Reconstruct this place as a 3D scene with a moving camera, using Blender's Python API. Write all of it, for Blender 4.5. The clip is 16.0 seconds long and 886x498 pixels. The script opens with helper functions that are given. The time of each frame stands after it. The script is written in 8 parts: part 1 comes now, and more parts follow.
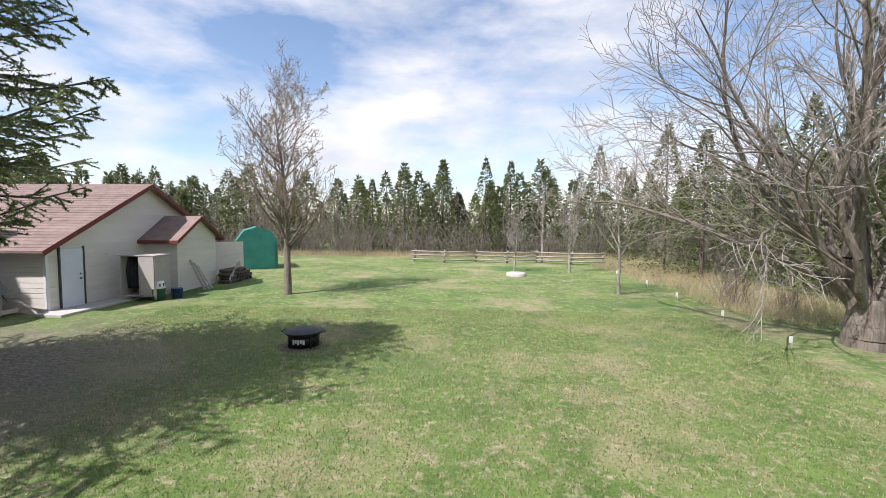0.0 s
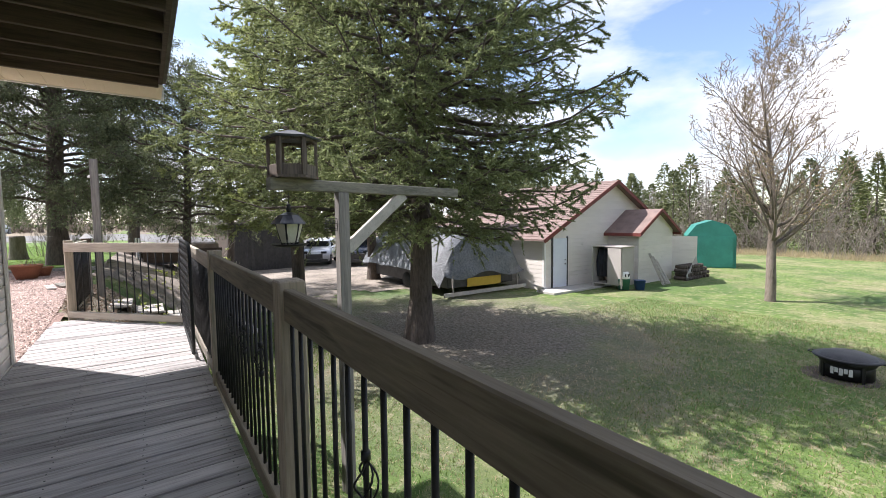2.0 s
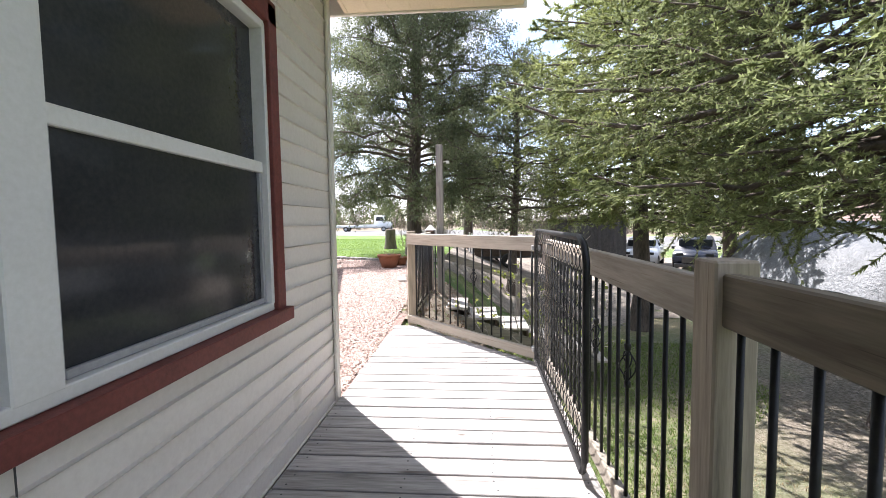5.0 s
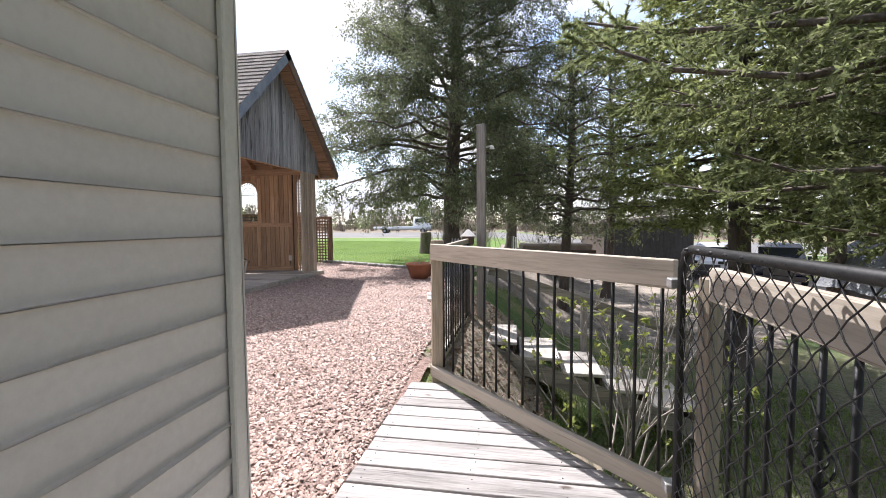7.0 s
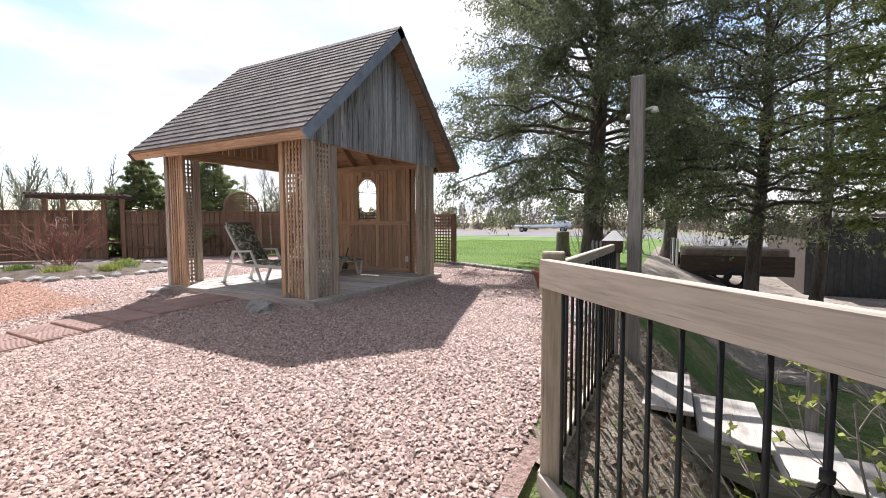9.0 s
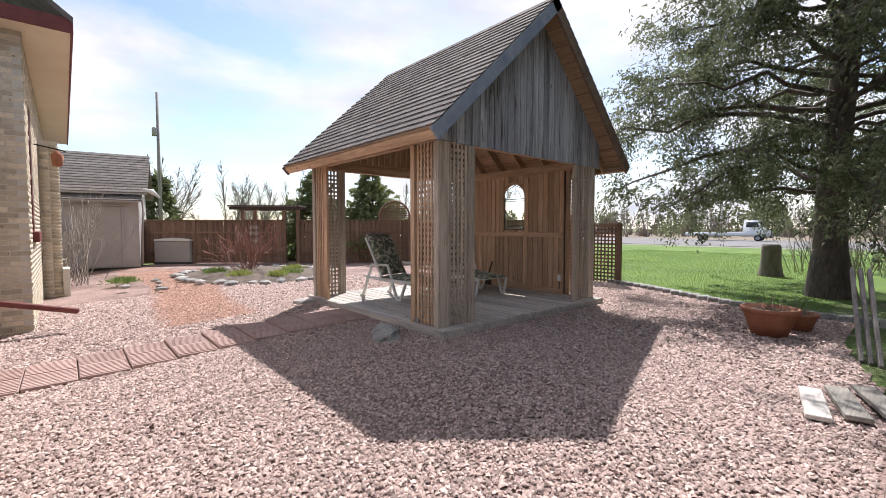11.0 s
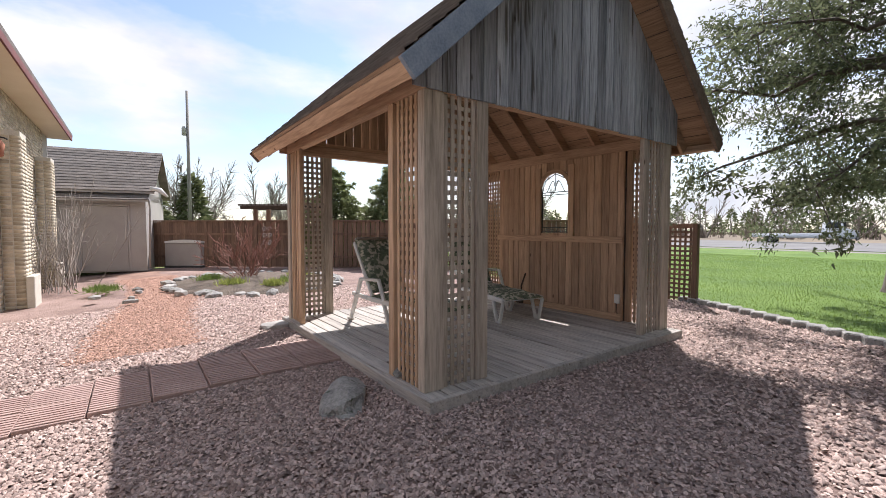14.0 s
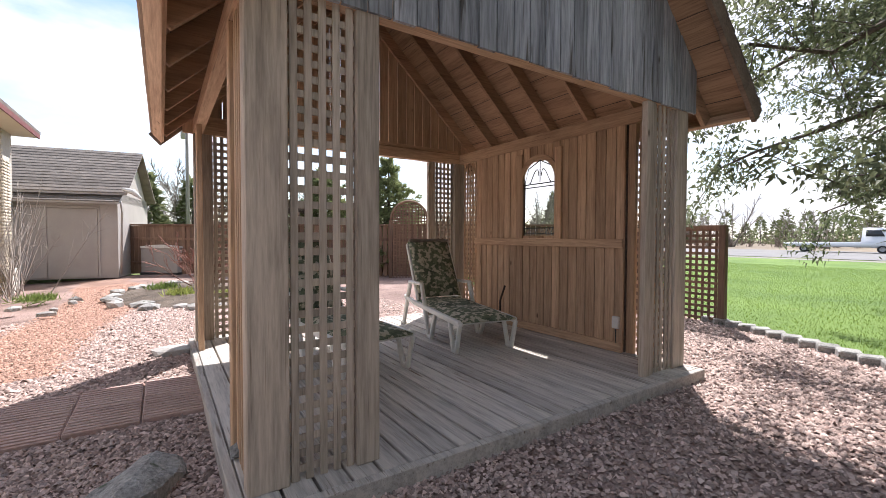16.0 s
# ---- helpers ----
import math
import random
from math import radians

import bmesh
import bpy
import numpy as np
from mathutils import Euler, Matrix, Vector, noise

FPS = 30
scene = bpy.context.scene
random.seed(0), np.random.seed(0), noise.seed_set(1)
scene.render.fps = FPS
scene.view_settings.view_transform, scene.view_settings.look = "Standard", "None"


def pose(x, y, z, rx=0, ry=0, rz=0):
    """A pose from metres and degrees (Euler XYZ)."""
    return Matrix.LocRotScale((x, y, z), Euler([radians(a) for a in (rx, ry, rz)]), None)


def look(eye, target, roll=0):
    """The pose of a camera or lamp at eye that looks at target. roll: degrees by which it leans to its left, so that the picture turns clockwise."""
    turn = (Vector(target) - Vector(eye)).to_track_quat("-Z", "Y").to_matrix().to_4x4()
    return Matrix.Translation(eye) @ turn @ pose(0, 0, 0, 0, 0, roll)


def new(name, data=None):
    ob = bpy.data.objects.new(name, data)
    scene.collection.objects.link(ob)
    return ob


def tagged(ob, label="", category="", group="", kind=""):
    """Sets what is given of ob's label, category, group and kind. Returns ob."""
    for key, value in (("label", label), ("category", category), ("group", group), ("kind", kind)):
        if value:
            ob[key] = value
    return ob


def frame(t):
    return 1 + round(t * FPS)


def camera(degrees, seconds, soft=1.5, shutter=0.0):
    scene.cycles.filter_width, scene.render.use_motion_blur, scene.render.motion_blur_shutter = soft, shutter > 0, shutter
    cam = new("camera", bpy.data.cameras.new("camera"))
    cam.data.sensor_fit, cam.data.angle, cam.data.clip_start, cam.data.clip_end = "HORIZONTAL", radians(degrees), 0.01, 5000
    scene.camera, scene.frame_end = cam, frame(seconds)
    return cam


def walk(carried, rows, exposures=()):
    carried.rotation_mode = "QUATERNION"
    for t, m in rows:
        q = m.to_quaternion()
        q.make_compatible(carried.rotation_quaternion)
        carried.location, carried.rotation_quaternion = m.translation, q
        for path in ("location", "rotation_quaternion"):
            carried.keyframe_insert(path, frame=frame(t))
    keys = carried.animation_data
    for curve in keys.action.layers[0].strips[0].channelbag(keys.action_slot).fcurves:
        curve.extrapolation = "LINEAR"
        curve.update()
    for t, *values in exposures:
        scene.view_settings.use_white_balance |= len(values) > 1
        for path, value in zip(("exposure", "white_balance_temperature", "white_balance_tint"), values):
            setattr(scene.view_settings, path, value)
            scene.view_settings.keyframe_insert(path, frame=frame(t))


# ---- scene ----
# ---- camera ----
cam = camera(92.1, 16.0, soft=0.8)
PATH = [
    (0.0, (1.268, 0.501, 1.58), (1.166, 2.494, 1.454), 0.4),
    (0.5, (0.851, 0.668, 1.505), (0.329, 2.595, 1.38), 0.1),
    (1.0, (0.385, 0.719, 1.462), (-0.607, 2.452, 1.338), -0.3),
    (1.5, (-0.111, 0.665, 1.422), (-1.47, 2.127, 1.297), -0.6),
    (2.0, (-0.622, 0.567, 1.386), (-2.261, 1.706, 1.25), -0.6),
    (2.5, (-1.208, 0.518, 1.296), (-3.027, 1.338, 1.162), -0.6),
    (3.0, (-1.707, 0.506, 1.224), (-3.636, 1.02, 1.102), -0.6),
    (3.5, (-2.214, 0.476, 1.216), (-4.192, 0.745, 1.096), -0.6),
    (4.0, (-2.678, 0.446, 1.218), (-4.672, 0.523, 1.091), -0.7),
    (4.2, (-2.853, 0.446, 1.223), (-4.849, 0.455, 1.096), -0.7),
    (6.3, (-4.767, 0.294, 1.283), (-6.75, 0.063, 1.16), -0.7),
    (7.0, (-5.361, 0.262, 1.272), (-7.33, -0.071, 1.156), -0.3),
    (7.5, (-5.775, 0.247, 1.270), (-7.722, -0.193, 1.154), -0.2),
    (8.0, (-6.107, 0.225, 1.267), (-8.015, -0.362, 1.148), -0.3),
    (8.5, (-6.492, 0.193, 1.263), (-8.337, -0.569, 1.149), -0.3),
    (9.0, (-6.838, 0.103, 1.277), (-8.599, -0.837, 1.155), -0.2),
    (9.5, (-7.133, -0.044, 1.300), (-8.787, -1.163, 1.183), -0.1),
    (10.0, (-7.413, -0.18, 1.33), (-8.945, -1.459, 1.209), -0.1),
    (10.2, (-7.516, -0.246, 1.338), (-8.997, -1.586, 1.225), -0.1),
    (12.3, (-8.433, -1.042, 1.475), (-9.644, -2.63, 1.358), 0.0),
    (12.5, (-8.528, -1.124, 1.469), (-9.728, -2.72, 1.346), 0.0),
    (13.0, (-8.799, -1.352, 1.442), (-9.987, -2.958, 1.327), 0.0),
    (13.5, (-9.126, -1.555, 1.421), (-10.307, -3.167, 1.324), 0.0),
    (14.0, (-9.456, -1.735, 1.422), (-10.628, -3.353, 1.329), 0.0),
    (14.5, (-9.789, -1.914, 1.428), (-10.958, -3.535, 1.347), 0.0),
    (15.0, (-10.145, -2.055, 1.404), (-11.298, -3.688, 1.331), 0.0),
    (15.5, (-10.491, -2.194, 1.360), (-11.631, -3.837, 1.311), 0.1),
    (16.0, (-10.868, -2.359, 1.338), (-11.968, -4.029, 1.282), 0.2),
]
walk(cam, [(t, look(e, g, r)) for t, e, g, r in PATH],
     exposures=[(t, e, 6450, 15) for t, e in ((0.0, 0.56), (1.5, 0.76), (2.5, 1.22), (3.5, 1.64), (4.2, 1.64), (6.3, 1.06), (7.0, 0.93), (8.5, 0.79), (10.0, 0.66), (12.5, 0.5), (14.5, 0.63), (16.0, 0.93))])

# ---- sky, sun ----
SUN_EL, SUN_TO = radians(52), Vector((0.775, 0.632))
world = bpy.data.worlds.new("sky")
scene.world = world
world.use_nodes = True
wn, wl = world.node_tree.nodes, world.node_tree.links
wn.clear()
sky = wn.new("ShaderNodeTexSky")
sky.sky_type, sky.sun_disc = "NISHITA", False
sky.sun_elevation = SUN_EL
sky.sun_rotation = math.atan2(-SUN_TO.x, -SUN_TO.y)
sky.air_density, sky.dust_density = 1.0, 0.6
wtc, wmap = wn.new("ShaderNodeTexCoord"), wn.new("ShaderNodeMapping")
wmap.inputs["Scale"].default_value = (1.0, 1.0, 2.6)
wl.new(wtc.outputs["Generated"], wmap.inputs["Vector"])
cl = wn.new("ShaderNodeTexNoise")
cl.inputs["Scale"].default_value, cl.inputs["Detail"].default_value, cl.inputs["Roughness"].default_value = 2.1, 7, 0.55
wl.new(wmap.outputs["Vector"], cl.inputs["Vector"])
cr = wn.new("ShaderNodeValToRGB")
cr.color_ramp.elements[0].position, cr.color_ramp.elements[1].position = 0.40, 0.60
wl.new(cl.outputs["Fac"], cr.inputs["Fac"])
cl2 = wn.new("ShaderNodeTexNoise")
cl2.inputs["Scale"].default_value, cl2.inputs["Detail"].default_value = 3.6, 5
wl.new(wmap.outputs["Vector"], cl2.inputs["Vector"])
cr2 = wn.new("ShaderNodeValToRGB")
cr2.color_ramp.elements[0].position, cr2.color_ramp.elements[0].color = 0.35, (6.0, 6.4, 7.0, 1)
cr2.color_ramp.elements[1].position, cr2.color_ramp.elements[1].color = 0.6, (8.2, 8.3, 8.5, 1)
wl.new(cl2.outputs["Fac"], cr2.inputs["Fac"])
wm = wn.new("ShaderNodeMix")
wm.data_type = "RGBA"
wl.new(cr.outputs["Color"], wm.inputs["Factor"])
sgain = wn.new("ShaderNodeVectorMath")
sgain.operation = "SCALE"
sgain.inputs["Scale"].default_value = 1.5
wl.new(sky.outputs["Color"], sgain.inputs[0])
wl.new(sgain.outputs["Vector"], wm.inputs["A"])
wl.new(cr2.outputs["Color"], wm.inputs["B"])
bg, wo = wn.new("ShaderNodeBackground"), wn.new("ShaderNodeOutputWorld")
bg.inputs["Strength"].default_value = 0.088
wl.new(wm.outputs["Result"], bg.inputs["Color"])
wl.new(bg.outputs["Background"], wo.inputs["Surface"])
sun = new("sun", bpy.data.lights.new("sun", "SUN"))
sun.data.energy, sun.data.angle, sun.data.color = 4.85, radians(0.55), (1.0, 0.97, 0.945)
c_el = math.cos(SUN_EL)
sun_dir = Vector((SUN_TO.x * c_el, SUN_TO.y * c_el, -math.sin(SUN_EL)))
sun.matrix_world = look((-30, -25, 50), Vector((-30, -25, 50)) + sun_dir)
# ---- materials ----
def link(nt, a, b):
    nt.links.new(a, b)


def mat(name, c1, c2, scale=3.0, rough=0.8, fine=60.0, bump=0.3, metal=0.0, stretch=(1, 1, 1), rand=0.12, c3=None, spot=0.62, dist=0.01, vary="object"):
    """Two-scale procedural surface in world metres; rand: brightness spread between pieces."""
    m = bpy.data.materials.new(name)
    m.use_nodes = True
    nt = m.node_tree
    n = nt.nodes
    b = n["Principled BSDF"]
    geo, mp = n.new("ShaderNodeNewGeometry"), n.new("ShaderNodeMapping")
    mp.inputs["Scale"].default_value = stretch
    link(nt, geo.outputs["Position"], mp.inputs["Vector"])
    a, f = n.new("ShaderNodeTexNoise"), n.new("ShaderNodeTexNoise")
    a.inputs["Scale"].default_value, a.inputs["Detail"].default_value = scale, 6
    f.inputs["Scale"].default_value, f.inputs["Detail"].default_value, f.inputs["Roughness"].default_value = fine, 4, 0.65
    add = n.new("ShaderNodeVectorMath")
    oi = n.new("ShaderNodeObjectInfo")
    comb = n.new("ShaderNodeVectorMath")
    comb.operation = "SCALE"
    comb.inputs[0].default_value = (7, 11, 5)
    src = geo.outputs["Random Per Island"] if vary == "island" else oi.outputs["Random"]
    link(nt, src, comb.inputs["Scale"])
    link(nt, mp.outputs["Vector"], add.inputs[0])
    link(nt, comb.outputs["Vector"], add.inputs[1])
    for t in (a, f):
        link(nt, add.outputs["Vector"], t.inputs["Vector"])
    r1 = n.new("ShaderNodeValToRGB")
    r1.color_ramp.elements[0].position, r1.color_ramp.elements[1].position = 0.37, 0.62
    r1.color_ramp.elements[0].color, r1.color_ramp.elements[1].color = (*c1, 1), (*c2, 1)
    mx = n.new("ShaderNodeMath")
    mx.operation = "MULTIPLY_ADD"
    mx.inputs[1].default_value, mx.inputs[2].default_value = 0.55, 0.0
    link(nt, f.outputs["Fac"], mx.inputs[0])
    m2 = n.new("ShaderNodeMath")
    m2.operation = "MULTIPLY_ADD"
    m2.inputs[1].default_value = 0.5
    link(nt, a.outputs["Fac"], m2.inputs[0])
    link(nt, mx.outputs[0], m2.inputs[2])
    link(nt, m2.outputs[0], r1.inputs["Fac"])
    col = r1.outputs["Color"]
    if c3:
        v = n.new("ShaderNodeTexNoise")
        v.inputs["Scale"].default_value, v.inputs["Detail"].default_value = scale * 2.3, 3
        link(nt, add.outputs["Vector"], v.inputs["Vector"])
        r3 = n.new("ShaderNodeValToRGB")
        r3.color_ramp.elements[0].position, r3.color_ramp.elements[1].position = spot, spot + 0.08
        link(nt, v.outputs["Fac"], r3.inputs["Fac"])
        mm = n.new("ShaderNodeMix")
        mm.data_type = "RGBA"
        link(nt, r3.outputs["Color"], mm.inputs["Factor"])
        link(nt, col, mm.inputs["A"])
        mm.inputs["B"].default_value = (*c3, 1)
        col = mm.outputs["Result"]
    if rand:
        hs, mr = n.new("ShaderNodeHueSaturation"), n.new("ShaderNodeMapRange")
        mr.inputs["To Min"].default_value, mr.inputs["To Max"].default_value = 1 - rand, 1 + rand
        link(nt, src, mr.inputs["Value"])
        link(nt, mr.outputs["Result"], hs.inputs["Value"])
        link(nt, col, hs.inputs["Color"])
        col = hs.outputs["Color"]
    link(nt, col, b.inputs["Base Color"])
    b.inputs["Roughness"].default_value, b.inputs["Metallic"].default_value = rough, metal
    if bump:
        bp = n.new("ShaderNodeBump")
        bp.inputs["Strength"].default_value, bp.inputs["Distance"].default_value = bump, dist
        link(nt, f.outputs["Fac"], bp.inputs["Height"])
        link(nt, bp.outputs["Normal"], b.inputs["Normal"])
    return m


GRAIN = {"x": (0.07, 1, 1), "y": (1, 0.07, 1), "z": (1, 1, 0.07)}


def wood(name, c1, c2, axis, rand=0.14, rough=0.8, c3=None, spot=0.66, turn=0.0):
    """Weathered timber along one axis: streaky grain, fine dark checks and scattered knots."""
    m = mat(name, c1, c2, scale=9, fine=55, rough=rough, bump=0.35, stretch=GRAIN[axis], rand=rand, c3=c3, spot=spot, dist=0.004)
    nt = m.node_tree
    n = nt.nodes
    b = n["Principled BSDF"]
    col = b.inputs["Base Color"].links[0].from_socket
    geo, oi = n.new("ShaderNodeNewGeometry"), n.new("ShaderNodeObjectInfo")
    off, add = n.new("ShaderNodeVectorMath"), n.new("ShaderNodeVectorMath")
    off.operation = "SCALE"
    off.inputs[0].default_value = (3.7, 5.3, 4.1)
    link(nt, oi.outputs["Random"], off.inputs["Scale"])
    link(nt, geo.outputs["Position"], add.inputs[0])
    link(nt, off.outputs["Vector"], add.inputs[1])

    def dark(tex, out, stretch, lo, hi, tone, col):
        mp, r, mx = n.new("ShaderNodeMapping"), n.new("ShaderNodeValToRGB"), n.new("ShaderNodeMix")
        mp.inputs["Scale"].default_value = stretch
        link(nt, add.outputs["Vector"], mp.inputs["Vector"])
        link(nt, mp.outputs["Vector"], tex.inputs["Vector"])
        r.color_ramp.elements[0].position, r.color_ramp.elements[1].position = lo, hi
        r.color_ramp.elements[0].color, r.color_ramp.elements[1].color = tone
        link(nt, tex.outputs[out], r.inputs["Fac"])
        mx.data_type, mx.blend_type = "RGBA", "MULTIPLY"
        mx.inputs["Factor"].default_value = 1.0
        link(nt, col, mx.inputs["A"])
        link(nt, r.outputs["Color"], mx.inputs["B"])
        return mx.outputs["Result"]
    t = n.new("ShaderNodeTexNoise")
    t.inputs["Scale"].default_value, t.inputs["Detail"].default_value = 110, 3
    col = dark(t, "Fac", [0.02 if v < 1 else 1 for v in GRAIN[axis]], 0.63, 0.72, ((1, 1, 1, 1), (0.55, 0.51, 0.48, 1)), col)
    v = n.new("ShaderNodeTexVoronoi")
    v.inputs["Scale"].default_value = 3.4
    col = dark(v, "Distance", [0.45 if v_ < 1 else 1 for v_ in GRAIN[axis]], 0.025, 0.06, ((0.34, 0.28, 0.24, 1), (1, 1, 1, 1)), col)
    link(nt, col, b.inputs["Base Color"])
    if turn:
        for mp in [q for q in n if q.type == "MAPPING"]:
            src = mp.inputs["Vector"].links[0].from_socket
            rot = n.new("ShaderNodeVectorRotate")
            rot.rotation_type = "Z_AXIS"
            rot.inputs["Angle"].default_value = -radians(turn)
            link(nt, src, rot.inputs["Vector"])
            link(nt, rot.outputs["Vector"], mp.inputs["Vector"])
    return m


def leafy(name, c1, c2, scale=1.2, trans=0.4):
    m = mat(name, c1, c2, scale=scale, fine=9, rough=0.6, bump=0, rand=0.25, vary="island")
    b = m.node_tree.nodes["Principled BSDF"]
    b.inputs["Specular IOR Level"].default_value = 0.25
    nt = m.node_tree
    tr, mixs = nt.nodes.new("ShaderNodeBsdfTranslucent"), nt.nodes.new("ShaderNodeMixShader")
    mixs.inputs["Fac"].default_value = trans
    link(nt, b.inputs["Base Color"].links[0].from_socket, tr.inputs["Color"])
    link(nt, b.outputs["BSDF"], mixs.inputs[1])
    link(nt, tr.outputs["BSDF"], mixs.inputs[2])
    link(nt, mixs.outputs["Shader"], nt.nodes["Material Output"].inputs["Surface"])
    return m


M_DECK = wood("weathered deck wood", (0.20, 0.186, 0.178), (0.47, 0.447, 0.43), "y", rand=0.2, c3=(0.13, 0.11, 0.095), spot=0.68)
M_GDECK = wood("weathered gazebo deck wood", (0.31, 0.285, 0.255), (0.60, 0.55, 0.49), "y", rand=0.18, c3=(0.17, 0.12, 0.08))
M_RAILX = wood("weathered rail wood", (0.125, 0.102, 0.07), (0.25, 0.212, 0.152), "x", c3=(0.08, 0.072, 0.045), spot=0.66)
M_RAILSUN = wood("sunlit pale rail wood", (0.30, 0.26, 0.21), (0.47, 0.42, 0.35), "x", c3=(0.16, 0.11, 0.07), spot=0.72)
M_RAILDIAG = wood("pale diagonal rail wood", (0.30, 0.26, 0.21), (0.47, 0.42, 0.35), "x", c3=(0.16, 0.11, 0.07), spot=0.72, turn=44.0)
M_POST = wood("weathered post wood", (0.20, 0.17, 0.13), (0.40, 0.34, 0.26), "z", c3=(0.15, 0.14, 0.06), spot=0.66)
M_GREYPOST = wood("grey post wood", (0.14, 0.13, 0.118), (0.30, 0.275, 0.25), "z")
M_GREYX = wood("grey arm wood", (0.19, 0.18, 0.155), (0.36, 0.33, 0.28), "x", c3=(0.12, 0.13, 0.06))
M_GREYY = wood("grey arm wood across", (0.13, 0.125, 0.10), (0.30, 0.275, 0.225), "y", c3=(0.12, 0.13, 0.06))
M_CEDARZ = wood("cedar wood upright", (0.33, 0.205, 0.125), (0.57, 0.39, 0.25), "z", rand=0.2, c3=(0.11, 0.055, 0.03), spot=0.7)
M_CEDARX = wood("cedar wood across", (0.33, 0.205, 0.125), (0.57, 0.39, 0.25), "x", rand=0.2, c3=(0.11, 0.055, 0.03), spot=0.7)
M_CEDARY = wood("cedar wood along", (0.33, 0.205, 0.125), (0.57, 0.39, 0.25), "y", rand=0.2, c3=(0.11, 0.055, 0.03), spot=0.7)
# Cedar darkened here so the roof underside carries its shade in the colour.
M_ROOFBOARD = wood("shade-toned roof boards", (0.19, 0.115, 0.068), (0.36, 0.235, 0.145), "y", rand=0.2)
M_RAFTER = wood("brown rafter wood", (0.22, 0.135, 0.08), (0.42, 0.275, 0.17), "x", rand=0.2)
M_RAKE = wood("brown weathered rake board", (0.11, 0.075, 0.052), (0.22, 0.155, 0.11), "y")
M_GABLE = wood("silvered gable boards", (0.14, 0.15, 0.165), (0.42, 0.435, 0.46), "z", rand=0.3, c3=(0.09, 0.082, 0.075), spot=0.6)
M_COL = wood("weathered column wood", (0.26, 0.215, 0.17), (0.52, 0.44, 0.355), "z", rand=0.2, c3=(0.12, 0.07, 0.04), spot=0.7)
M_FASCIA = mat("blue-grey painted fascia", (0.15, 0.19, 0.25), (0.28, 0.33, 0.39), scale=6, rough=0.7, bump=0.2)
M_SHINGLE = mat("grey-brown asphalt shingle", (0.10, 0.088, 0.078), (0.20, 0.175, 0.155), scale=5, fine=220, rough=0.95, bump=0.6, rand=0.22)
M_REDSHINGLE = mat("red-brown asphalt shingle", (0.15, 0.105, 0.092), (0.24, 0.175, 0.155), scale=3, fine=150, rough=0.95, bump=0.5, rand=0.15)
M_SIDING = mat("cream vinyl siding", (0.66, 0.615, 0.56), (0.74, 0.695, 0.64), scale=1.3, fine=40, rough=0.55, bump=0.05, rand=0.03, c3=(0.52, 0.49, 0.42), spot=0.72)
M_TRIMCREAM = mat("cream corner trim", (0.62, 0.59, 0.52), (0.70, 0.67, 0.60), scale=2, rough=0.5, bump=0.05, rand=0)
M_REDTRIM = mat("dark red painted trim", (0.11, 0.024, 0.02), (0.19, 0.043, 0.034), scale=5, rough=0.6, bump=0.15, rand=0.05)
M_WHITE = mat("white vinyl frame", (0.70, 0.69, 0.66), (0.78, 0.77, 0.75), scale=4, rough=0.4, bump=0.03, rand=0.02)
M_BLACK = mat("black painted metal", (0.008, 0.008, 0.009), (0.02, 0.02, 0.021), scale=9, rough=0.45, bump=0.1, metal=0.3)
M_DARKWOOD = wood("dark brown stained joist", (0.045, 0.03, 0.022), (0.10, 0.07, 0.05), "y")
M_SOFFIT = mat("tan vinyl soffit", (0.68, 0.58, 0.40), (0.76, 0.67, 0.49), scale=2, rough=0.5, bump=0.05, rand=0)
M_BRICK = mat("buff brick", (0.44, 0.37, 0.26), (0.62, 0.55, 0.42), scale=8, fine=90, rough=0.9, bump=0.5, rand=0.3, c3=(0.20, 0.16, 0.11), spot=0.66)
M_MORTAR = mat("pale mortar", (0.48, 0.45, 0.38), (0.58, 0.55, 0.48), scale=9, rough=0.95)
M_GREYWALL = mat("taupe painted wall", (0.35, 0.32, 0.30), (0.42, 0.39, 0.365), scale=2, rough=0.7, bump=0.1, rand=0.04)
M_FENCE = wood("brown stained fence board", (0.13, 0.075, 0.05), (0.24, 0.15, 0.10), "z", rand=0.25)
M_STONE = mat("pink crushed stone", (0.235, 0.15, 0.125), (0.525, 0.41, 0.36), scale=3, fine=25, rough=0.9, bump=0.4, rand=0.45, vary="island", dist=0.004)
# Bed colour lowered so gaps between the loose stones look shaded.
M_GRAVELBASE = mat("darkened pink gravel bed", (0.13, 0.078, 0.064), (0.40, 0.285, 0.245), scale=1.2, fine=32, rough=0.95, bump=1.0, rand=0, dist=0.03)
M_ROCK = mat("grey field stone", (0.17, 0.17, 0.16), (0.42, 0.41, 0.385), scale=7, fine=50, rough=0.9, bump=0.7, c3=(0.10, 0.12, 0.08), dist=0.02)
M_TILE = mat("rose rubber paving tile", (0.33, 0.22, 0.19), (0.45, 0.32, 0.28), scale=3, fine=50, rough=0.9, bump=0.2, rand=0.1)
M_ROAD = mat("pale worn asphalt", (0.125, 0.123, 0.12), (0.19, 0.187, 0.182), scale=0.4, fine=40, rough=0.9, bump=0.2, rand=0)
M_BARK = mat("grey-brown bark", (0.10, 0.08, 0.062), (0.24, 0.20, 0.165), scale=6, fine=26, rough=0.95, bump=0.9, stretch=(1, 1, 0.22), dist=0.03, rand=0.1)
M_BARKDARK = mat("dark conifer bark", (0.055, 0.045, 0.038), (0.15, 0.12, 0.10), scale=6, fine=26, rough=0.95, bump=0.9, stretch=(1, 1, 0.25), dist=0.03, rand=0.1)
